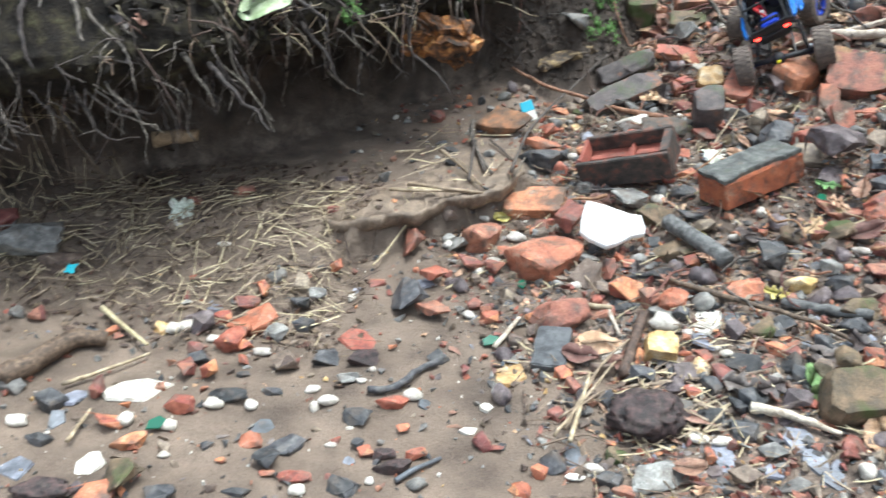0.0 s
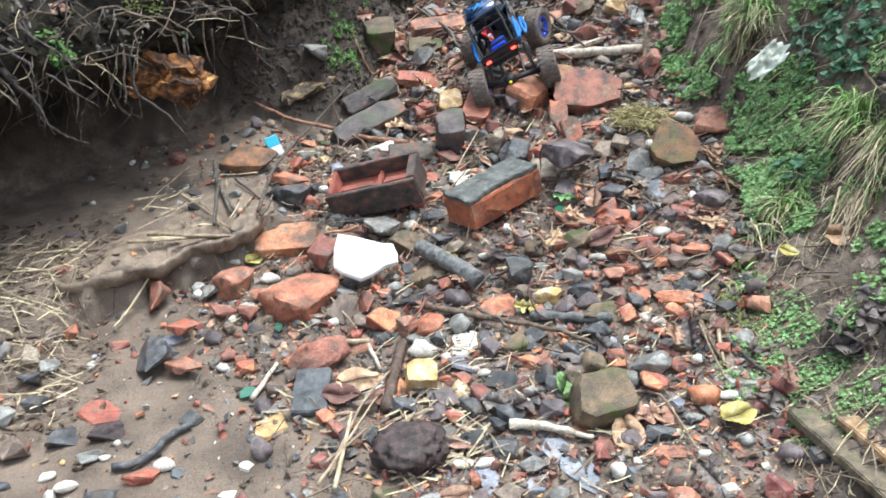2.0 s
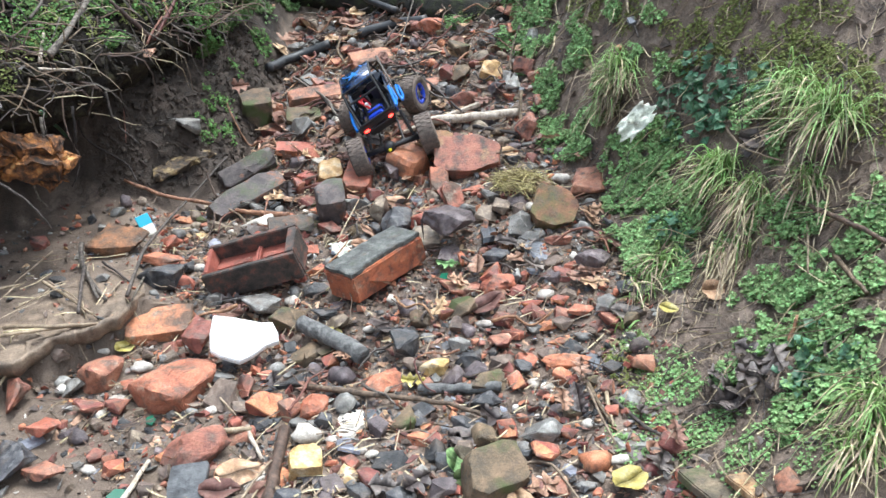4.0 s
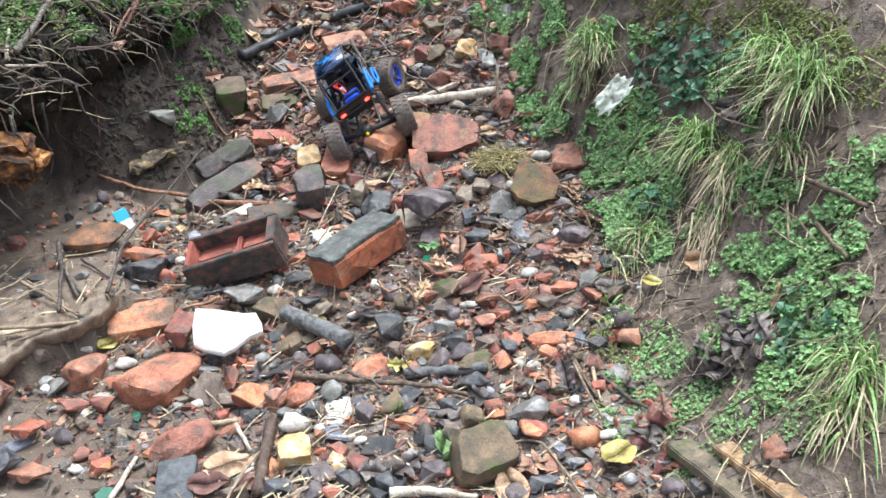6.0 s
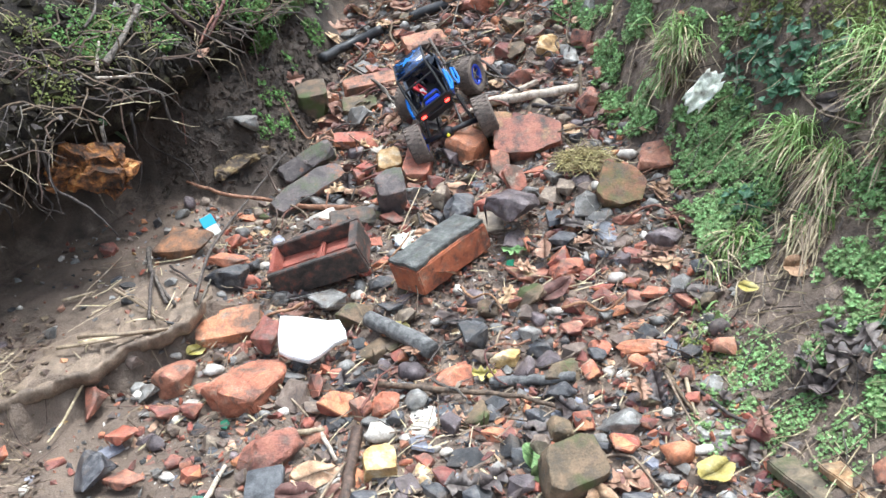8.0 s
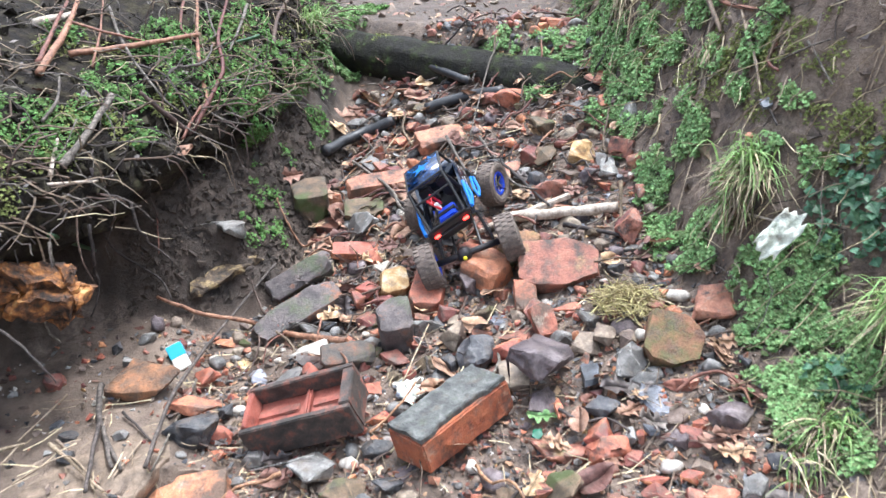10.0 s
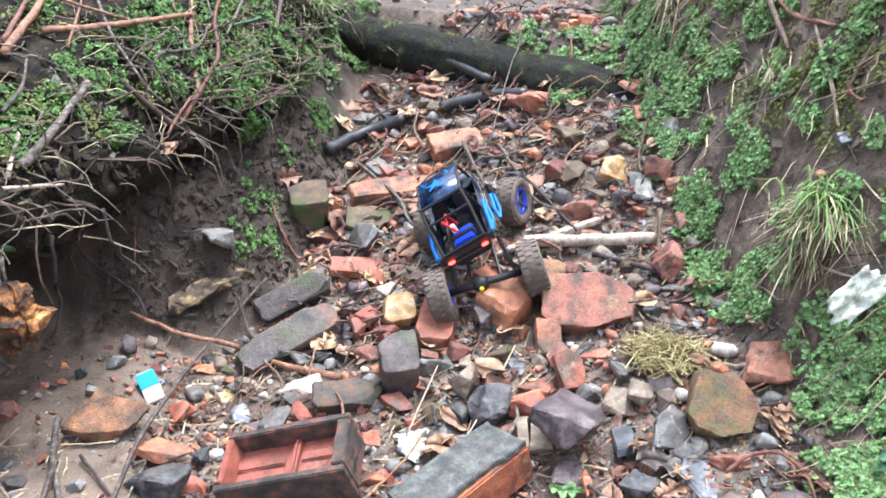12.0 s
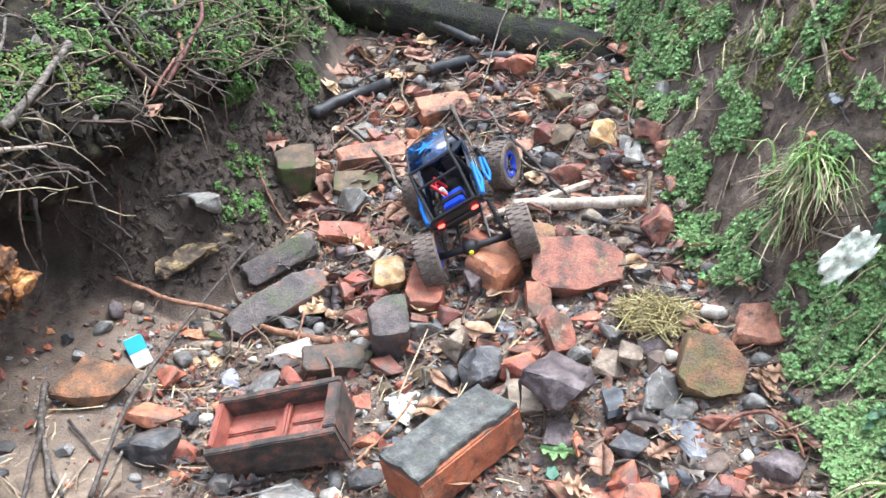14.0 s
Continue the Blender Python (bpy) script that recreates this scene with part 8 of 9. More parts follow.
def rc_car():
    car = new("toy_crawler")
    rl, rr, fr = Vector((0.853, 1.877, 0.311)), Vector((1.030, 1.842, 0.385)), Vector((1.088, 2.112, 0.430))
    ex = (fr - rr).normalized()
    ey = (rl - rr) - ex * (rl - rr).dot(ex)
    ey.normalize()
    ez = ex.cross(ey)
    mid = (rl + rr) / 2 + ex * 0.14
    m = Matrix((ex, ey, ez)).transposed().to_4x4()
    car.matrix_world = Matrix.Translation(mid - ez * 0.053) @ m
    # chassis tub, bonnet and tail of the body
    part("bonnet", loft([(0.070, 0.060, 0.060, 0.095, 0.158), (0.105, 0.058, 0.056, 0.095, 0.155), (0.150, 0.052, 0.048, 0.098, 0.145), (0.182, 0.042, 0.036, 0.10, 0.130), (0.192, 0.034, 0.028, 0.102, 0.118)]), GLOSS, car, "glossy black bonnet", True)
    for s in (-1, 1):
        bm = bmesh.new()
        prof = [(0.075, 0.086), (0.075, 0.150), (0.02, 0.140), (-0.05, 0.136), (-0.10, 0.140), (-0.165, 0.122), (-0.170, 0.104), (-0.11, 0.096), (-0.06, 0.082)]
        inn = [bm.verts.new((x, s * 0.054, z)) for x, z in prof]
        outv = [bm.verts.new((x, s * 0.062, z)) for x, z in prof]
        bm.faces.new(inn), bm.faces.new(outv[::-1])
        for i in range(len(prof)):
            j = (i + 1) % len(prof)
            bm.faces.new((inn[i], outv[i], outv[j], inn[j]))
        bmesh.ops.recalc_face_normals(bm, faces=list(bm.faces))
        side = part("side_panel", bm, GLOSS, car, "glossy black side panel with silver flashes")
        for x0, z0, x1, z1, w in ((-0.03, 0.118, 0.02, 0.126, 0.003), (-0.02, 0.106, 0.045, 0.112, 0.0035), (0.03, 0.128, 0.07, 0.138, 0.003), (-0.15, 0.114, -0.11, 0.124, 0.005), (-0.08, 0.100, -0.05, 0.112, 0.004)):
            bm = bmesh.new()
            vs = [bm.verts.new((x, s * 0.0632, z)) for x, z in ((x0, z0 - w), (x1, z1), (x1 - 0.008, z1 + w), (x0 + 0.006, z0 + w))]
            bm.faces.new(vs)
            part("flash", bm, SILVER, side, "silver printed flash")
        part("rock_slider", bars([[(-0.045, s * 0.074, 0.078), (0.0, s * 0.078, 0.076), (0.07, s * 0.074, 0.082)], [(-0.045, s * 0.074, 0.078), (-0.02, s * 0.071, 0.090), (0.06, s * 0.070, 0.092), (0.07, s * 0.074, 0.082)]], 0.0036), BLUE, car, "bright blue tubular side guard")
        part("rear_guard", bars([[(-0.165, s * 0.066, 0.122), (-0.11, s * 0.072, 0.122), (-0.055, s * 0.068, 0.132)], [(-0.165, s * 0.066, 0.124), (-0.12, s * 0.068, 0.138), (-0.05, s * 0.066, 0.144), (-0.055, s * 0.068, 0.132)]], 0.0040), BLUE, car, "bright blue tubular rear guard")
    bm = bmesh.new()
    box_bm(bm, -0.02, 0, 0.086, 0.27, 0.085, 0.022, 0.004)
    part("chassis", bm, MATT, car)
    # roof with its printed star
    bm = bmesh.new()
    box_bm(bm, -0.012, 0, 0.214, 0.135, 0.098, 0.007, 0.003)
    for v in bm.verts:
        v.co.z += 0.006 * (1 - (v.co.y / 0.049) ** 2) - 0.004 * ((v.co.x + 0.012) / 0.0675) ** 2
    roof = part("roof", bm, ROOFPRINT, car, "glossy black roof panel", True)
    bm = bmesh.new()
    vs = []
    for k in range(10):
        w, r = math.pi * k / 5, 0.029 if k % 2 == 0 else 0.010
        vs.append(bm.verts.new((-0.012 + r * math.cos(w), r * math.sin(w), 0.2243 - 0.004 * (r * math.cos(w) / 0.0675) ** 2)))
    bm.faces.new(vs)
    part("star", bm, STAR, roof, "blue printed star")
    for bx, by, bl, bw in ((0.030, -0.028, 0.03, 0.006), (0.024, 0.032, 0.03, 0.005)):
        bm = bmesh.new()
        bm.faces.new([bm.verts.new((bx + dx * bl / 2, by + dy * bw / 2 + dx * 0.006, 0.2235 - 0.006 * (by / 0.049) ** 2 - 0.004 * ((bx + dx * bl / 2 + 0.012) / 0.0675) ** 2)) for dx, dy in ((-1, -0.4), (1, -1), (0.7, 0.6), (-0.6, 1))])
        part("blotch", bm, STAR, roof, "blue printed blotch")
    cage = [[(0.075, s * 0.054, 0.152), (0.052, s * 0.048, 0.212), (-0.076, s * 0.048, 0.212), (-0.112, s * 0.050, 0.185), (-0.178, s * 0.048, 0.132)] for s in (-1, 1)]
    cage += [[(-0.076, s * 0.048, 0.212), (-0.062, s * 0.056, 0.138)] for s in (-1, 1)]
    cage += [[(x, -0.048, z), (x, 0.048, z)] for x, z in ((0.052, 0.212), (-0.076, 0.212), (-0.112, 0.185), (-0.178, 0.132))]
    cage += [[(-0.178, s * 0.048, 0.132), (-0.182, s * 0.046, 0.105)] for s in (-1, 1)] + [[(-0.182, -0.046, 0.105), (-0.182, 0.046, 0.105)]]
    for run in cage:
        part("cage_bar", bars([run], 0.0036), MATT, car, "black tubular cage bar")
    bm = bmesh.new()
    box_bm(bm, -0.184, 0, 0.122, 0.010, 0.120, 0.018, 0.003)
    for v in bm.verts:
        v.co.x += 1.6 * v.co.y ** 2
    rear = part("rear_bumper", bm, MATT, car)
    for s in (-1, 1):
        bm = bmesh.new()
        box_bm(bm, -0.188, s * 0.040, 0.114, 0.006, 0.015, 0.007, 0.002)
        part("tail_lamp", bm, LAMP, rear, "glowing red tail lamp")
    for s in (-1, 1):
        bm = bmesh.new()
        box_bm(bm, 0.005, s * 0.026, 0.125, 0.040, 0.034, 0.03, 0.006)
        box_bm(bm, -0.018, s * 0.026, 0.148, 0.012, 0.034, 0.055, 0.005)
        part("seat", bm, MATT, car)
    bm = bmesh.new()
    box_bm(bm, -0.112, 0, 0.114, 0.066, 0.046, 0.024, 0.003)
    battery = part("battery", bm, RIMBLUE, car, "blue battery pack")
    bm = bmesh.new()
    box_bm(bm, -0.112, 0, 0.115, 0.016, 0.049, 0.027, 0.001)
    part("strap", bm, MATT, battery, "black strap")
    part("wire", bars([[(-0.075, 0.012, 0.135), (-0.088, 0.020, 0.172), (-0.118, 0.018, 0.180), (-0.135, 0.006, 0.160)], [(-0.072, 0.004, 0.135), (-0.095, 0.008, 0.182), (-0.128, 0.012, 0.172), (-0.140, 0.0, 0.150)]], 0.0032), REDWIRE, car, "looped red wires")
    bm = bmesh.new()
    box_bm(bm, -0.130, 0.004, 0.158, 0.010, 0.012, 0.022, 0.002)
    part("plug", bm, WHITEPL, car, "small white plug")
    for x in (-0.14, 0.14):
        bm = bmesh.new()
        bar(bm, [(x, -0.085, 0.053), (x, 0.085, 0.053)], 0.0075, 10)
        bmesh.ops.create_icosphere(bm, subdivisions=2, radius=0.018, matrix=Matrix.Translation((x, 0.012, 0.053)))
        axle = part("axle", bm, MATT, car, "black axle tube with round gear case", True)
        bm = bmesh.new()
        bmesh.ops.create_icosphere(bm, subdivisions=2, radius=0.005, matrix=Matrix.Translation((x + (0.019 if x > 0 else -0.019), 0.012, 0.053)))
        part("screw", bm, YELLOWDOT, axle, "yellow screw head", True)
        for s in (-1, 1):
            top = (x * 0.80, s * 0.048, 0.130)
            low = (x * 0.97, s * 0.060, 0.060)
            shock = part("shock", bars([[low, top]], 0.0042), MATT, car)
            coil = []
            for k in range(57):
                u, w = 0.25 + 0.65 * k / 56, k / 8 * 2 * math.pi
                p = Vector(low).lerp(Vector(top), u)
                coil.append((p.x + 0.0075 * math.cos(w), p.y + 0.0075 * math.sin(w), p.z))
            bm = bmesh.new()
            bar(bm, coil, 0.0012, 4)
            part("coil_spring", bm, MATT, shock)
            part("link", bars([[(x * 0.95, s * 0.030, 0.050), (x * 0.25, s * 0.028, 0.075)]], 0.003), MATT, car, "thin black suspension link")
            wheel(car, x, s * 0.095, 0.053, -28 if x > 0 else 0)
    # the body leans on its springs
    lean = Matrix.Translation((0.008, 0.004, 0.094)) @ pose(0, 0, 0, -15, -5, 0) @ Matrix.Diagonal((0.72, 0.95, 0.90, 1)) @ Matrix.Translation((0.0, 0, -0.068))
    for child in list(car.children):
        if child.name.split(".")[0] not in ("wheel", "axle", "shock", "link"):
            child.matrix_basis = lean @ child.matrix_basis
    return tagged(car, "black and blue toy rock crawler car", "toy car")


rc_car()
for cx, cy in ((0.853, 1.877), (1.03, 1.842), (1.088, 2.112), (0.95, 2.0)):
    TAKEN.append((cx, cy, 0.06))


# ---- loose rubble between the larger pieces ----
rnd = random.Random(11)


def rubble_cover():
    """How thickly rubble covers the bed, 0 to 1."""
    x, y = HX, HY
    d = sstep(0.0, 0.45, x + 0.35 * (y - 1.0))
    r = x - right_foot(y)
    d = d * (0.15 + 0.85 * sstep(0.05, -0.02, r))
    shelf = sstep(0.40, 0.25, x) * sstep(1.33, 1.42, y - 0.42 * x)
    d = np.maximum(d, 0.10) * (1 - 0.85 * shelf)
    return np.where((side_of(LEFT_FOOT, x, y) > -0.01) | (r > 0.05) | (y > 3.0), 0.0, d)


COVER = rubble_cover().tolist()


def rubble_density(x, y):
    return grid_at(COVER, x, y)


CELLS = {}


def occupy(x, y, r):
    CELLS.setdefault((int(x // 0.1), int(y // 0.1)), []).append((x, y, r))


def free(x, y, r):
    i, j = int(x // 0.1), int(y // 0.1)
    return all((x - a) ** 2 + (y - b) ** 2 > (0.75 * (r + c)) ** 2 for di in (-1, 0, 1) for dj in (-1, 0, 1) for a, b, c in CELLS.get((i + di, j + dj), ()))


for taken in TAKEN:
    occupy(*taken)


def spots(n, size, tries=60, check=True, power=1.0):
    """Places on the bed, with a size for each; pieces keep clear of what lies there."""
    got = []
    while len(got) < n and tries * n > 0:
        tries -= 1.0 / n
        x, y = rnd.uniform(-1.1, 1.6), rnd.uniform(0.25, 2.95)
        if rnd.random() > rubble_density(x, y) ** power:
            continue
        s = size()
        if check and not free(x, y, s * 0.5):
            continue
        if check:
            occupy(x, y, s * 0.42)
        got.append((x, y, s))
    return got


def upper(lo, hi):
    """Larger pieces crowd the head of the bed."""
    got = []
    while len(got) < 85:
        x, y = rnd.uniform(0.45, 1.5), rnd.uniform(1.6, 2.9)
        s = lo * (hi / lo) ** rnd.random()
        if rubble_density(x, y) > 0.6 and (free(x, y, s * 0.45) or rnd.random() < 0.04):
            occupy(x, y, s * 0.40)
            got.append((x, y, s))
    return got


def sized(lo, hi):
    return lambda: lo * (hi / lo) ** rnd.random() ** 1.5


for count, lo, hi, kinds, group in (
        (210, 0.032, 0.060, (("frag", ORANGE), ("frag", RED), ("frag", RED), ("frag", MOSSY), ("frag", BROWNSTONE)), "brick pieces in the rubble"),
        (200, 0.032, 0.054, (("frag", DARK), ("frag", GREYSTONE), ("pebble", PURPLE), ("frag", BROWNSTONE), ("pebble", GREYSTONE)), "stones in the rubble"),
        (150, 0.016, 0.032, (("frag", ORANGE), ("frag", RED), ("frag", ORANGE)), "brick chips in the rubble"),
        (150, 0.014, 0.028, (("frag", PALE), ("pebble", GREYSTONE), ("pebble", PALE)), "small pebbles"),
        (230, 0.016, 0.048, (("flake", SLATE), ("flake", DARK), ("flake", PURPLE)), "slate bits")):
    for x, y, s in spots(count, sized(lo, hi)):
        kind, mat = rnd.choice(kinds)
        h = s * (0.18 if kind == "flake" else rnd.uniform(0.55, 0.8))
        rock(kind, mat, x, y, z_at(x, y) + h * 0.25, s, s * rnd.uniform(0.65, 1.0), h, rnd.uniform(0, 360), rnd.uniform(-25, 25), rnd.uniform(-25, 25), group=group, var=rnd.randrange(9))


for x, y, s in upper(0.035, 0.085):
    kind, mat = rnd.choice((("chunk", ORANGE), ("chunk", RED), ("chunk", RED), ("chunk", BROWNSTONE), ("chunk", MOSSY), ("chunk", GREYSTONE), ("block", RED)))
    h = s * rnd.uniform(0.5, 0.75)
    rock(kind, mat, x, y, z_at(x, y) + h * 0.25, s, s * rnd.uniform(0.6, 0.9), h, rnd.uniform(0, 360), rnd.uniform(-25, 25), rnd.uniform(-25, 25), group="larger pieces at the head of the bed", var=rnd.randrange(9))


def small_hull(var):
    r = random.Random(var)
    bm = bmesh.new()
    for _ in range(8):
        p = Vector((r.uniform(-1, 1), r.uniform(-1, 1), r.uniform(-1, 1)))
        bm.verts.new(p / max(abs(p.x), abs(p.y), abs(p.z)) ** 0.8 * 0.5)
    bmesh.ops.convex_hull(bm, input=list(bm.verts))
    bmesh.ops.delete(bm, geom=[v for v in bm.verts if not v.link_faces], context="VERTS")
    bm.verts.index_update()
    out = [v.co.copy() for v in bm.verts], [tuple(v.index for v in f.verts) for f in bm.faces]
    bm.free()
    return out


HULLS = [small_hull(k) for k in range(12)]
for name, mat, n, lo, hi, flat, power, label in (
        ("brick_grit", ORANGE, 2500, 0.004, 0.023, 0.7, 1.0, "fine orange brick chips strewn over the bed"),
        ("brick_gravel", RED, 3200, 0.005, 0.027, 0.7, 1.0, "dark red brick gravel filling the bed"),
        ("dark_gravel", DARK, 3600, 0.005, 0.022, 0.6, 1.0, "wet black gravel filling the bed"),
        ("brown_gravel", BROWNSTONE, 4800, 0.005, 0.025, 0.6, 1.0, "brown stone gravel filling the bed"),
        ("grey_gravel", GREYSTONE, 2800, 0.005, 0.026, 0.6, 1.0, "grey gravel strewn over the bed"),
        ("pale_grit", PALE, 2000, 0.003, 0.010, 0.7, 0.7, "small white shell and stone grit"),
        ("slate_chips", SLATE, 900, 0.008, 0.024, 0.2, 1.1, "thin slate chips lying in the bed"),
        ("leaf_bits", DEADLEAF, 5200, 0.006, 0.034, 0.10, 1.6, "bits of light brown leaf between the stones"),
        ("tan_gravel", YELLOW, 500, 0.005, 0.014, 0.7, 1.0, "small tan stone chips over the bed"),
        ("leaf_crumbs", DARKLEAF, 3000, 0.008, 0.026, 0.12, 1.2, "crumbled wet dark leaves between the stones")):
    heap = Heap()
    for x, y, s in spots(n, sized(lo, hi), check=False, power=power):
        v, f = rnd.choice(HULLS)
        m = pose(x, y, z_at(x, y) + s * flat * rnd.uniform(0.05, 0.6), rnd.uniform(-30, 30), rnd.uniform(-30, 30), rnd.uniform(0, 360)) @ Matrix.Diagonal((s, s * rnd.uniform(0.6, 1), s * flat, 1))
        heap.add([m @ p for p in v], f)
    heap.build(name, mat, label, "gravel")

# dead leaves, thickest at the head of the bed
for _ in range(330):
    x, y = rnd.uniform(0.45, 1.5), rnd.uniform(1.2, 2.95) if rnd.random() < 0.85 else rnd.uniform(0.5, 1.3)
    if rnd.random() > rubble_density(x, y) * (0.35 + 0.65 * (y > 1.9)):
        continue
    leaf(rnd.choice((DEADLEAF, DEADLEAF, DARKLEAF)), x, y, z_at(x, y) + rnd.uniform(0.012, 0.04), rnd.uniform(0.035, 0.075), rnd.uniform(0, 360), rnd.uniform(-35, 35), rnd.uniform(-35, 35), lobes=rnd.random() < 0.6, group="fallen leaves", var=rnd.randrange(7))
for _ in range(230):
    x, y = rnd.uniform(0.45, 1.5), rnd.uniform(1.0, 2.95) if rnd.random() < 0.4 else rnd.uniform(1.85, 2.95)
    if rubble_density(x, y) < 0.5:
        continue
    w, ln = rnd.uniform(0, 6.28), rnd.uniform(0.05, 0.16)
    pts = []
    for k in range(4):
        px, py = x + math.cos(w) * ln * k / 3, y + math.sin(w) * ln * k / 3
        pts.append((px, py, z_at(px, py) + rnd.uniform(0.02, 0.045)))
        w += rnd.uniform(-0.3, 0.3)
    stick(rnd.choice((BARK, ROOT, REDTWIG)), pts, rnd.uniform(0.0018, 0.0045), sides=5, group="twigs in the bed")


def straw_bed(name, n, xa, xb, ya, yb, label, mat, lo=0.02, hi=0.10, r=0.0009, keep=lambda x, y: True):
    heap = Heap()
    for _ in range(n):
        x, y = rnd.uniform(xa, xb), rnd.uniform(ya, yb)
        if not keep(x, y):
            continue
        w, ln = rnd.gauss(0.35, 1.0), lo * (hi / lo) ** rnd.random()
        z0 = rnd.uniform(0.002, 0.016)
        pts = []
        for k in (-0.5, 0, 0.5):
            px, py = x + math.cos(w) * ln * k, y + math.sin(w) * ln * k
            pts.append((px, py, z_at(px, py) + z0 + rnd.uniform(0, 0.006)))
        heap.add(*tube_data(pts, r * rnd.uniform(0.6, 1.7), 3))
    heap.build(name, mat, label, "straw")


straw_bed("straw_litter", 1300, -1.05, -0.12, 0.95, 1.55, "tangled dry straw and stalks washed against the bank", STRAW, keep=lambda x, y: y > 1.30 - 0.28 * (x + 1.0) - 0.1 * rnd.random())
straw_bed("dark_straw", 600, -1.05, -0.05, 0.95, 1.6, "wet brown stalks washed against the bank", BARK, keep=lambda x, y: y > 1.25 - 0.26 * (x + 1.0) - 0.1 * rnd.random())
litter = Heap()
for _ in range(1500):
    x, y = rnd.uniform(-1.1, -0.05), rnd.uniform(0.95, 1.65)
    if y < 1.22 - 0.26 * (x + 1.0) - 0.12 * rnd.random():
        continue
    v, f = rnd.choice(HULLS)
    s = rnd.uniform(0.006, 0.026)
    m = pose(x, y, z_at(x, y) + 0.004, rnd.uniform(-30, 30), rnd.uniform(-30, 30), rnd.uniform(0, 360)) @ Matrix.Diagonal((s, s * 0.6, s * 0.25, 1))
    litter.add([m @ p for p in v], f)
litter.build("wet_litter", BARK, "dark wet bark and leaf scraps under the bank", "litter")
straw_bed("straw_scraps", 90, 0.0, 0.42, 1.4, 1.8, "loose dry stalks lying on the clay shelf", STRAW)
straw_bed("brown_wisps", 1300, 0.0, 1.35, 0.4, 2.8, "thin wet brown stalks scattered over the rubble", BARK, 0.02, 0.09, 0.0010, lambda x, y: rubble_density(x, y) > 0.3)
straw_bed("straw_wisps", 1000, 0.2, 1.3, 0.4, 2.6, "thin dry stalks scattered over the rubble", STRAW, 0.02, 0.07, 0.0009, lambda x, y: rubble_density(x, y) > 0.4)
straw_bed("straw_sheaf", 120, 0.42, 0.56, 0.72, 0.92, "bundle of pale dry stalks in the rubble", STRAW, 0.03, 0.09, 0.0014)

# litter on the slope behind the fallen log
for name, mat, n, lo, hi, flat, label in (("slope_litter", DEADLEAF, 420, 0.015, 0.05, 0.10, "brown leaf litter behind the log"), ("slope_rubble", BROWNSTONE, 260, 0.012, 0.05, 0.6, "brown stones strewn behind the log")):
    heap = Heap()
    for _ in range(n):
        x, y = rnd.uniform(0.2, 2.1), rnd.uniform(2.95, 4.3)
        s = lo * (hi / lo) ** rnd.random() ** 1.5
        v, f = rnd.choice(HULLS)
        m = pose(x, y, z_at(x, y) + s * flat * 0.2, rnd.uniform(-30, 30), rnd.uniform(-30, 30), rnd.uniform(0, 360)) @ Matrix.Diagonal((s, s * rnd.uniform(0.6, 1), s * flat, 1))
        heap.add([m @ p for p in v], f)
    heap.build(name, mat, label, "litter")


# ---- plants and roots ----
prnd = random.Random(21)
CLOD = SOIL.copy()
CLOD.name = "earth_clod"
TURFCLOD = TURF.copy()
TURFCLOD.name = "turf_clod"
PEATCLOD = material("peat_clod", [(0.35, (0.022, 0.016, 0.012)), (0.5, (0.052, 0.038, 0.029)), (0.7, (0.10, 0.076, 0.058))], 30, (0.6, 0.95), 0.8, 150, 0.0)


def leaflet(heap, p, n, size, pointed=False):
    """One small leaf: a bent rhomb facing roughly along n."""
    n = (n + Vector((prnd.gauss(0, 0.4), prnd.gauss(0, 0.4), prnd.gauss(0.65, 0.4)))).normalized()
    a = n.orthogonal().normalized()
    a = Matrix.Rotation(prnd.uniform(0, 6.28), 3, n) @ a
    b = n.cross(a)
    k = size * prnd.uniform(0.45, 1.5)
    dip = n * (k * 0.18)
    w = 0.38 if pointed else 0.46
    heap.add([p - a * k * 0.5, p - a * k * 0.1 + b * k * w + dip, p + a * k * 0.5 - dip * 0.6, p - a * k * 0.1 - b * k * w + dip, p + dip * 0.1], [(0, 4, 1), (4, 2, 1), (0, 3, 4), (4, 3, 2)])


bank_pts = np.stack([BX, BY, BZ], -1)
bank_nrm = np.cross(np.gradient(bank_pts, axis=1), np.gradient(bank_pts, axis=0))
bank_nrm = bank_nrm / (np.linalg.norm(bank_nrm, axis=-1, keepdims=True) + 1e-9)
flip = bank_nrm[bu // 2, 40, 2] < 0
bank_nrm = -bank_nrm if flip else bank_nrm
flat_pts, flat_nrm = bank_pts.reshape(-1, 3), bank_nrm.reshape(-1, 3)


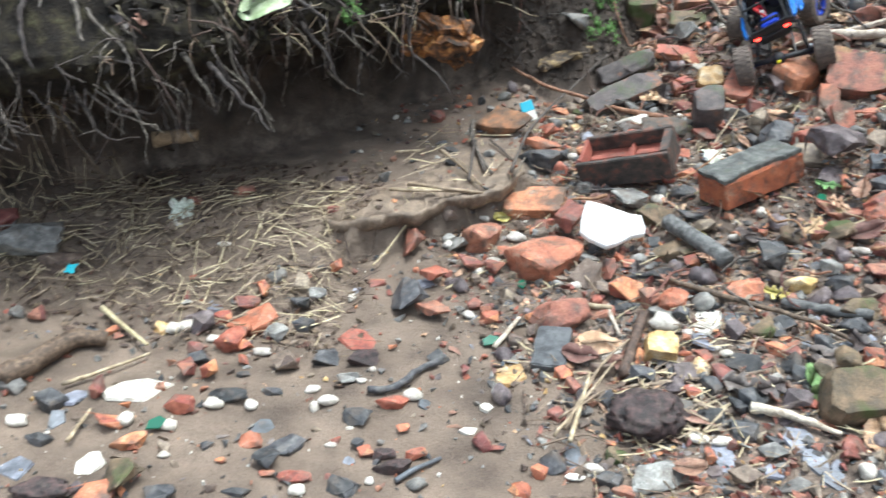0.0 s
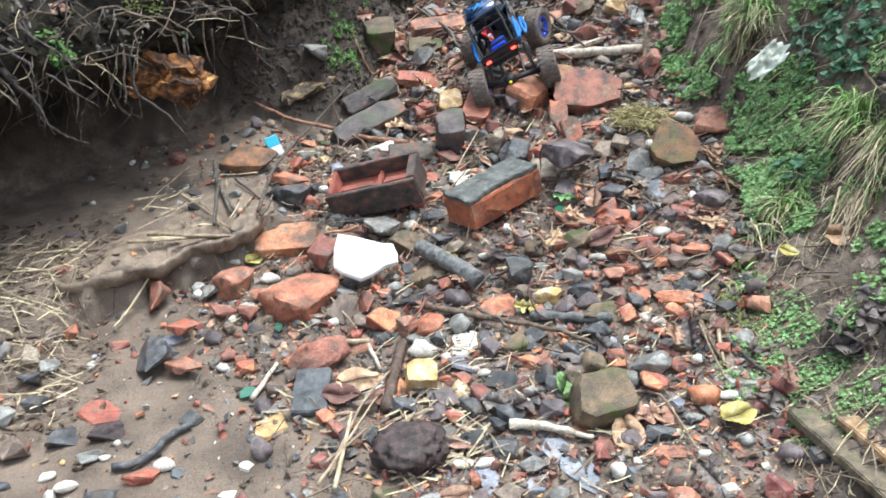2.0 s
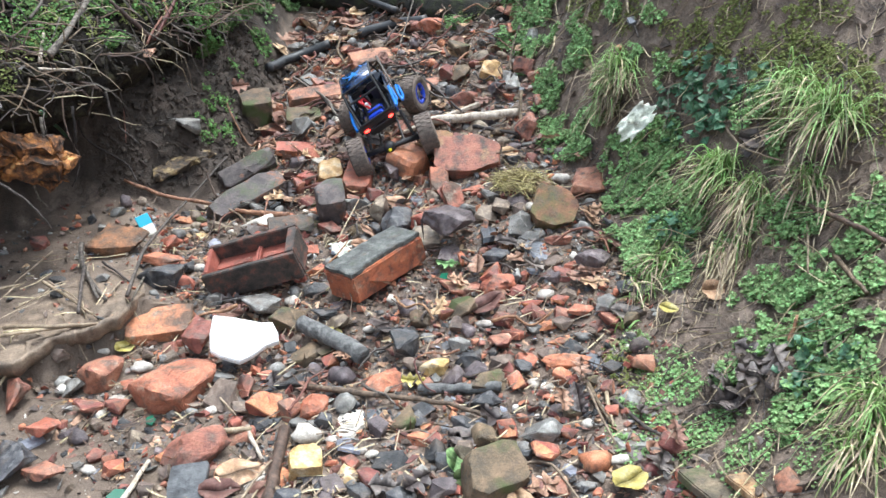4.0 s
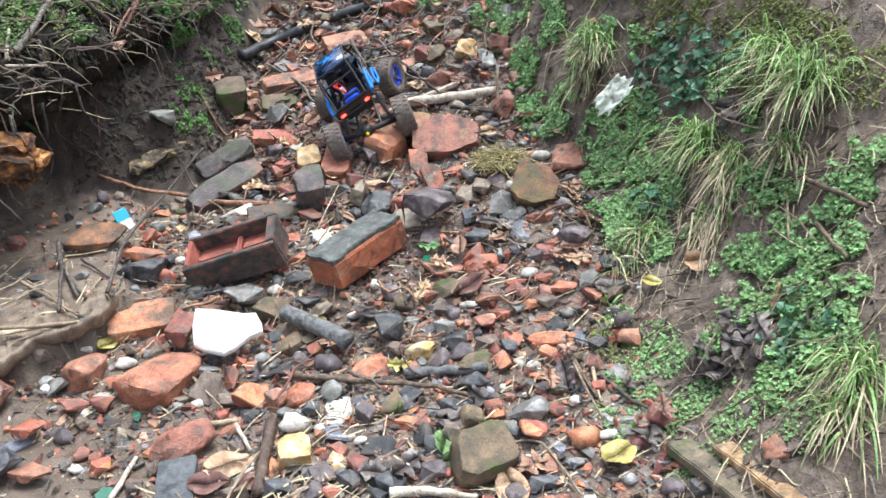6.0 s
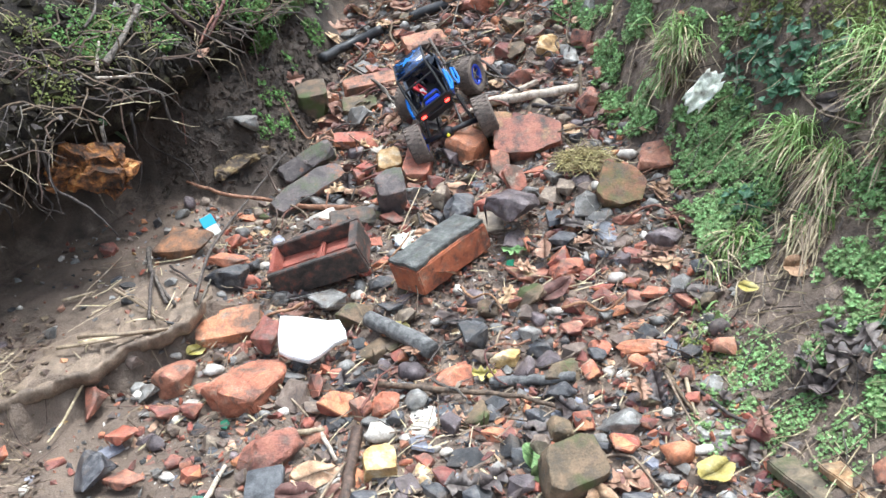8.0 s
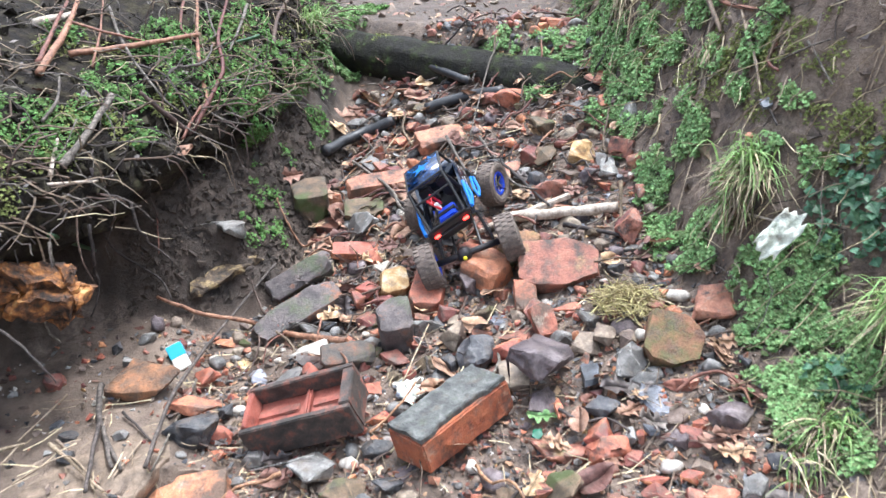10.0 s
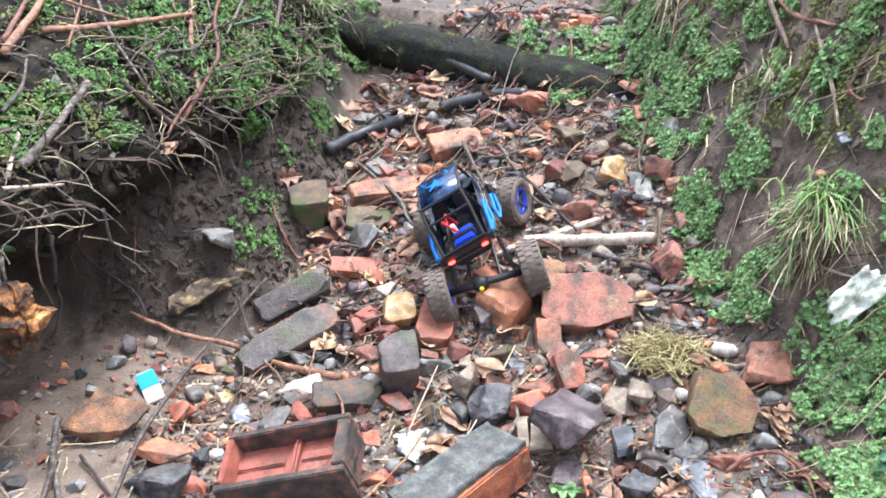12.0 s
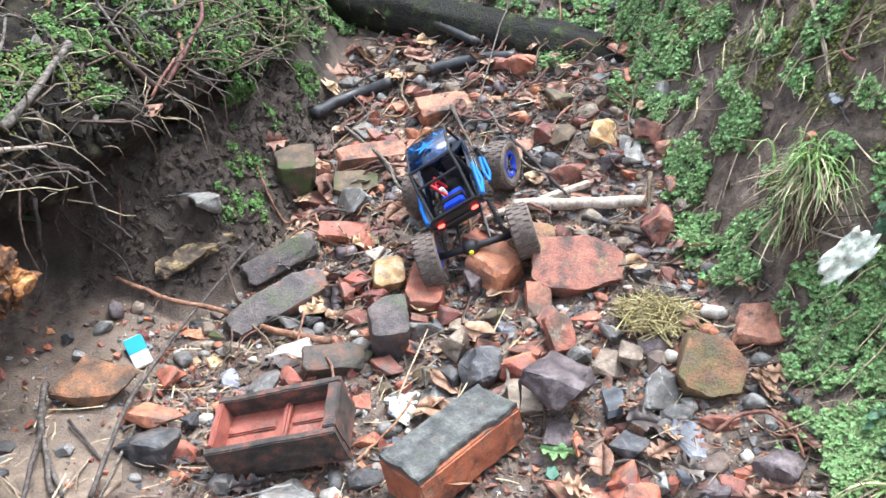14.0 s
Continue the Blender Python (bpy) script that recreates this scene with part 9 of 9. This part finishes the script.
def grow(patches, name, mat, per, size, reach, label, pointed=False, on_land=False, clump=0.0):
    """Small leaves over patches of the banks, ragged at their rims."""
    heap = Heap()
    for cx, cy, cz, r in patches:
        near = np.nonzero(np.linalg.norm(flat_pts - np.array((cx, cy, cz)), axis=1) < r)[0]
        want = int(per * (r / 0.06) ** 2)
        tries = 0
        while want > 0 and tries < 40000:
            tries += 1
            if len(near) > 12 and not on_land:
                i = near[prnd.randrange(len(near))]
                p, n = Vector(flat_pts[i]), Vector(flat_nrm[i])
                p = p + Vector((prnd.gauss(0, 0.006), prnd.gauss(0, 0.006), prnd.gauss(0, 0.006)))
                d = (p - Vector((cx, cy, cz))).length
            else:
                x, y = cx + prnd.uniform(-r, r), cy + prnd.uniform(-r, r)
                z = z_at(x, y)
                d = math.sqrt((x - cx) ** 2 + (y - cy) ** 2 + (z - cz) ** 2)
                if d > r * 1.15:
                    continue
                n = normal_at(x, y)
                if prnd.random() > 0.28 / max(n.z, 0.28):
                    continue
                p = Vector((x, y, z))
            if noise.noise(p * 22) + 0.55 * noise.noise(p * 60) < -0.42 + clump + 0.5 * (d / r) ** 2:
                want -= 0.35
                continue
            leaflet(heap, p + n * prnd.uniform(0.002, reach), n, size, pointed)
            want -= 1
    return heap.build(name, mat, label, "plant")


GREEN_RIGHT += [(1.392, 0.849, 0.452, 0.05), (1.414, 0.746, 0.463, 0.05), (1.316, 0.768, 0.335, 0.05), (1.381, 0.932, 0.428, 0.05), (1.341, 0.682, 0.397, 0.05), (1.439, 0.745, 0.509, 0.05)]
GREEN_RIGHT += [(1.139, 0.863, 0.178, 0.05), (1.084, 0.830, 0.150, 0.05), (1.113, 0.713, 0.160, 0.055), (1.126, 0.610, 0.195, 0.05), (1.126, 0.965, 0.174, 0.04), (1.060, 0.700, 0.130, 0.03), (1.04, 0.62, 0.125, 0.035)]
low = [q for q in GREEN_RIGHT if q[1] < 1.0 and q[0] < 1.17]
grow(low, "mud_weed", GREEN, 420, 0.006, 0.008, "thin film of tiny green plants on mud")
grow([q for q in GREEN_RIGHT if q not in low], "chickweed", GREEN, 900, 0.0085, 0.018, "mat of small bright green leaves on the bank")
on_mud = [q for q in GREEN_LEFT if q[2] < 0.47]
grow(on_mud, "mud_plants", TURFGREEN, 300, 0.0075, 0.014, "scattered small green plants on dark mud", clump=0.42)
grow([(0.60, 2.56, 0.50, 0.10), (0.66, 2.62, 0.55, 0.10), (0.70, 2.70, 0.58, 0.09), (0.56, 2.50, 0.51, 0.07), (0.75, 2.80, 0.60, 0.09), (0.80, 2.88, 0.66, 0.09)], "lip_weed", GREEN, 700, 0.0085, 0.016, "bright green weeds along the bank's edge")
grow([(0.82, 3.23, 0.73, 0.12), (0.875, 3.15, 0.65, 0.11), (0.93, 3.10, 0.60, 0.09), (0.95, 3.35, 0.74, 0.12), (0.80, 3.05, 0.66, 0.10), (0.76, 2.90, 0.60, 0.08)], "nose_weed", GREEN, 800, 0.0095, 0.018, "thick bright green weeds beside the log", on_land=True)
grow([q for q in GREEN_LEFT if q not in on_mud], "turf_weed", TURFGREEN, 780, 0.0080, 0.014, "mat of small bright green leaves on turf")
grow(IVY_SPOTS, "ivy", IVY, 50, 0.020, 0.025, "dark green ivy leaves on the bank")
grow(MOSS_SPOTS, "moss_cover", MOSS, 420, 0.007, 0.008, "yellow-green moss on the earth bank", True)

# moss on the upper side of the fallen log
heap = Heap()
la, lb = Vector((0.88, 3.23, 0.640)), Vector((1.60, 2.33, 0.572))
side = (lb - la).normalized().cross(Vector((0, 0, 1)))
for _ in range(9000):
    k, w = prnd.random(), prnd.uniform(-0.5, math.pi + 0.5)
    n = side * math.cos(w) + Vector((0, 0, 1)) * math.sin(w)
    p = la + (lb - la) * k + n * 0.079
    if noise.noise(p * 9) + 0.5 * noise.noise(p * 35) > 0.62 - 0.35 * math.sin(w):
        leaflet(heap, p + n * prnd.uniform(-0.002, 0.006), n, 0.006, True)
heap.build("log_moss", MOSS, "cushions of green moss on the log", "moss")

# hanging roots under the turf lip
lip = np.array(LIP)
lip_s = np.concatenate([[0], np.cumsum(np.linalg.norm(np.diff(lip, axis=0), axis=1))])


def root_path(s, inward, length, drift):
    x, y, z = (float(np.interp(s, lip_s, lip[:, k])) for k in range(3))
    x2, y2 = (float(np.interp(s + 0.05, lip_s, lip[:, k])) for k in range(2))
    tx, ty = x2 - x, y2 - y
    tl = math.hypot(tx, ty)
    p = Vector((x - ty / tl * inward, y + tx / tl * inward, z - 0.02))
    d = Vector((drift * 0.6 + prnd.gauss(0, 0.2), -0.25 + prnd.gauss(0, 0.2), -1)).normalized()
    pts = [p + Vector((0, 0, 0.04))]
    for k in range(6):
        p = p + d * length / 6
        d = (d + Vector((prnd.gauss(0, 0.42), prnd.gauss(0, 0.34), prnd.gauss(-0.05, 0.28)))).normalized()
        g = z_at(p.x, p.y)
        if p.z < g + 0.004:
            p.z = g + 0.004
        pts.append(p.copy())
    return pts


a0 = float(np.interp(-1.45, lip[:, 0], lip_s))
a1 = float(np.interp(0.02, lip[:, 0], lip_s))
for _ in range(30):
    s = a0 + (a1 - a0) * prnd.random() ** 0.8
    pts = root_path(s, prnd.uniform(-0.02, 0.16), prnd.uniform(0.10, 0.26), prnd.uniform(0.2, 0.9))
    stick(ROOT, [tuple(p) for p in pts], prnd.uniform(0.003, 0.0065), 0.0012, name="root", label="grey bare root hanging from the undercut bank", sides=6, steps=3, category="root", group="roots under the bank")
for s, ln in ((a1 + 0.10, 0.20), (a1 + 0.20, 0.16), (a1 + 0.32, 0.12), (a1 - 0.05, 0.22)):
    stick(ROOT, [tuple(p) for p in root_path(s, -0.02, ln, 0.5)], 0.004, 0.0015, name="root", label="grey bare root hanging from the undercut bank", sides=6, steps=3, category="root", group="roots under the bank")
fine = Heap()
for _ in range(130):
    s = a0 + (a1 + 0.12 - a0) * prnd.random()
    pts = root_path(s, prnd.uniform(-0.02, 0.30), prnd.uniform(0.03, 0.15), prnd.uniform(-0.3, 0.9))
    fine.add(*tube_data(pts, [0.0016, 0.0015, 0.0013, 0.0011, 0.0009, 0.0007, 0.0004], 4))
fine.build("fine_roots", ROOT, "mass of fine grey roots under the turf", "root")

# roots matted over the face of the turf, most of them slanting down to one side
face = np.nonzero((flat_pts[:, 0] > -1.4) & (flat_pts[:, 0] < -0.12) & (np.tile(np.arange(bv), bu) > 22) & (np.tile(np.arange(bv), bu) < 58))[0].tolist()


def face_root(length):
    i = face[prnd.randrange(len(face))]
    n = Vector(flat_nrm[i])
    p = Vector(flat_pts[i]) + n * 0.008
    d = Vector((prnd.gauss(0.45, 0.35), prnd.gauss(-0.35, 0.2), prnd.gauss(-0.8, 0.25))).normalized()
    pts = []
    for k in range(8):
        pts.append(p.copy())
        p = p + d * length / 7
        p.z = max(p.z, z_at(p.x, p.y) + 0.006)
        d = (d + Vector((prnd.gauss(0.02, 0.25), prnd.gauss(0, 0.2), prnd.gauss(-0.06, 0.25)))).normalized()
    return pts


mat_roots = Heap()
for _ in range(130):
    pts = face_root(prnd.uniform(0.05, 0.20))
    r = prnd.uniform(0.0012, 0.0034)
    mat_roots.add(*tube_data(pts, [r * (1 - 0.1 * k) for k in range(8)], 5))
    fork = prnd.randrange(2, 5)
    d = Vector((prnd.gauss(0.2, 0.5), prnd.gauss(-0.2, 0.4), prnd.gauss(-0.7, 0.4))).normalized()
    mat_roots.add(*tube_data([pts[fork], pts[fork] + d * 0.025, pts[fork] + d * 0.05 + Vector((prnd.gauss(0, 0.012), prnd.gauss(0, 0.012), -0.01))], [r * 0.7, r * 0.5, r * 0.25], 4))
mat_roots.build("root_mat", ROOT, "mat of forked grey roots over the turf face", "root")
for _ in range(26):
    stick(ROOT, [tuple(p) for p in face_root(prnd.uniform(0.10, 0.26))], prnd.uniform(0.0035, 0.008), 0.0012, name="root", label="crooked grey root hanging over the bank's face", sides=6, steps=3, category="root", group="roots over the bank")

# tangled dead stems and litter on top of the left bank
core = np.nonzero((flat_pts[:, 0] > -0.55) & (flat_pts[:, 0] < 0.95) & (flat_pts[:, 1] > 1.0) & (flat_pts[:, 1] < 3.3) & (flat_nrm[:, 2] > 0.12))[0].tolist()
for name, mat, count, r, label in (("dead_stems", ROOT, 480, 0.0018, "tangle of thin grey dead stems on the turf"), ("dark_stems", BARK, 480, 0.0024, "tangle of dark wet stems on the turf"), ("straw_stems", STRAW, 260, 0.0012, "dry straw stalks caught on the turf")):
    tangle = Heap()
    for _ in range(count):
        i = core[prnd.randrange(len(core))]
        p, n = Vector(flat_pts[i]), Vector(flat_nrm[i])
        d = Vector((prnd.gauss(0.2, 1), prnd.gauss(-0.3, 1), prnd.gauss(-0.2, 0.6))).normalized()
        ln, q = prnd.uniform(0.04, 0.20), p + n * 0.006
        pts = []
        for k in range(5):
            pts.append(q + n * 0.016 * math.sin(k * 0.9))
            q = q + d * ln / 4
            d = (d + Vector((prnd.gauss(0, 0.35), prnd.gauss(0, 0.35), prnd.gauss(-0.1, 0.35)))).normalized()
        tangle.add(*tube_data(pts, [r, r * 0.9, r * 0.8, r * 0.6, r * 0.35], 4))
    tangle.build(name, mat, label, "stem")


def cling(name, mat, count, lo, hi, flat, where, label, category):
    """Crumbs lying or stuck on the banks."""
    heap = Heap()
    while count > 0:
        if where == "turf":
            i = core[prnd.randrange(len(core))]
            p, n = Vector(flat_pts[i]), Vector(flat_nrm[i])
            p = p + Vector((prnd.gauss(0, 0.008), prnd.gauss(0, 0.008), 0))
        else:
            y = prnd.uniform(0.35, 3.0)
            x = float(np.interp(y, (0.2, 0.6, 0.9, 1.1, 1.5, 1.8, 2.2, 2.6, 3.4), (0.83, 1.0, 1.12, 1.22, 1.30, 1.35, 1.44, 1.52, 1.75))) + prnd.uniform(-0.03, 0.6) if where == "right" else prnd.uniform(0.2, 0.85)
            if where == "mud":
                y = prnd.uniform(1.95, 2.7)
                if rubble_density(x, y) > 0 or z_at(x, y) < 0.2:
                    count -= 0.1
                    continue
            n = normal_at(x, y)
            if prnd.random() > 0.3 / max(n.z, 0.3):
                continue
            p = Vector((x, y, z_at(x, y)))
        s = lo * (hi / lo) ** prnd.random() ** 1.6
        v, f = prnd.choice(HULLS)
        m = Matrix.Translation(p + n * s * flat * 0.2) @ n.to_track_quat("Z", "Y").to_matrix().to_4x4() @ pose(0, 0, 0, prnd.uniform(-25, 25), prnd.uniform(-25, 25), prnd.uniform(0, 360)) @ Matrix.Diagonal((s, s * prnd.uniform(0.6, 1), s * flat, 1))
        heap.add([m @ q for q in v], f)
        count -= 1
    heap.build(name, mat, label, category)


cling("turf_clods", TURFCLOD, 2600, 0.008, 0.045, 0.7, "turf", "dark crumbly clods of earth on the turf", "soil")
cling("bank_clods", CLOD, 3600, 0.005, 0.036, 0.5, "right", "crumbly brown clods of earth on the bank", "soil")
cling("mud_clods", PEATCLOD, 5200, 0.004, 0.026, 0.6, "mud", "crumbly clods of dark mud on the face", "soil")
cling("turf_leaf_litter", DARKLEAF, 420, 0.010, 0.03, 0.1, "turf", "rotting leaf litter on the turf", "leaf")
cling("bank_leaf_litter", DARKLEAF, 700, 0.008, 0.03, 0.1, "right", "rotting leaf litter on the earth bank", "leaf")
for name, mat, count, label in (("bank_straw", STRAW, 2100, "thin dry stalks hanging on the bank"), ("bank_rootlets", ROOT, 800, "thin grey rootlets on the bank")):
    heap = Heap()
    for _ in range(count):
        y = prnd.uniform(0.35, 3.0)
        x = float(right_foot(y)) + prnd.uniform(0.03, 0.6)
        n = normal_at(x, y)
        q = Vector((x, y, z_at(x, y))) + n * 0.006
        d = Vector((prnd.gauss(-0.4, 0.5), prnd.gauss(-0.2, 0.6), prnd.gauss(-0.5, 0.4))).normalized()
        ln = prnd.uniform(0.03, 0.13)
        pts = []
        for k in range(4):
            q.z = max(q.z, z_at(q.x, q.y) + 0.004)
            pts.append(q.copy())
            q = q + d * ln / 3
            d = (d + Vector((prnd.gauss(0, 0.2), prnd.gauss(0, 0.2), prnd.gauss(-0.1, 0.2)))).normalized()
        heap.add(*tube_data(pts, [0.0013, 0.0012, 0.001, 0.0006], 3))
    heap.build(name, mat, label, "stem")
for _ in range(26):
    i = prnd.randrange(len(flat_pts))
    p, n = flat_pts[i], flat_nrm[i]
    if -0.6 < p[0] < 0.8 and 1.2 < p[1] < 3.0 and n[2] > 0.3:
        leaf(DEADLEAF, p[0], p[1], p[2] + 0.015, prnd.uniform(0.04, 0.075), prnd.uniform(0, 360), prnd.uniform(-30, 40), prnd.uniform(-30, 30), lobes=prnd.random() < 0.5, group="leaves on the turf", label="brown dead leaf caught in the turf")
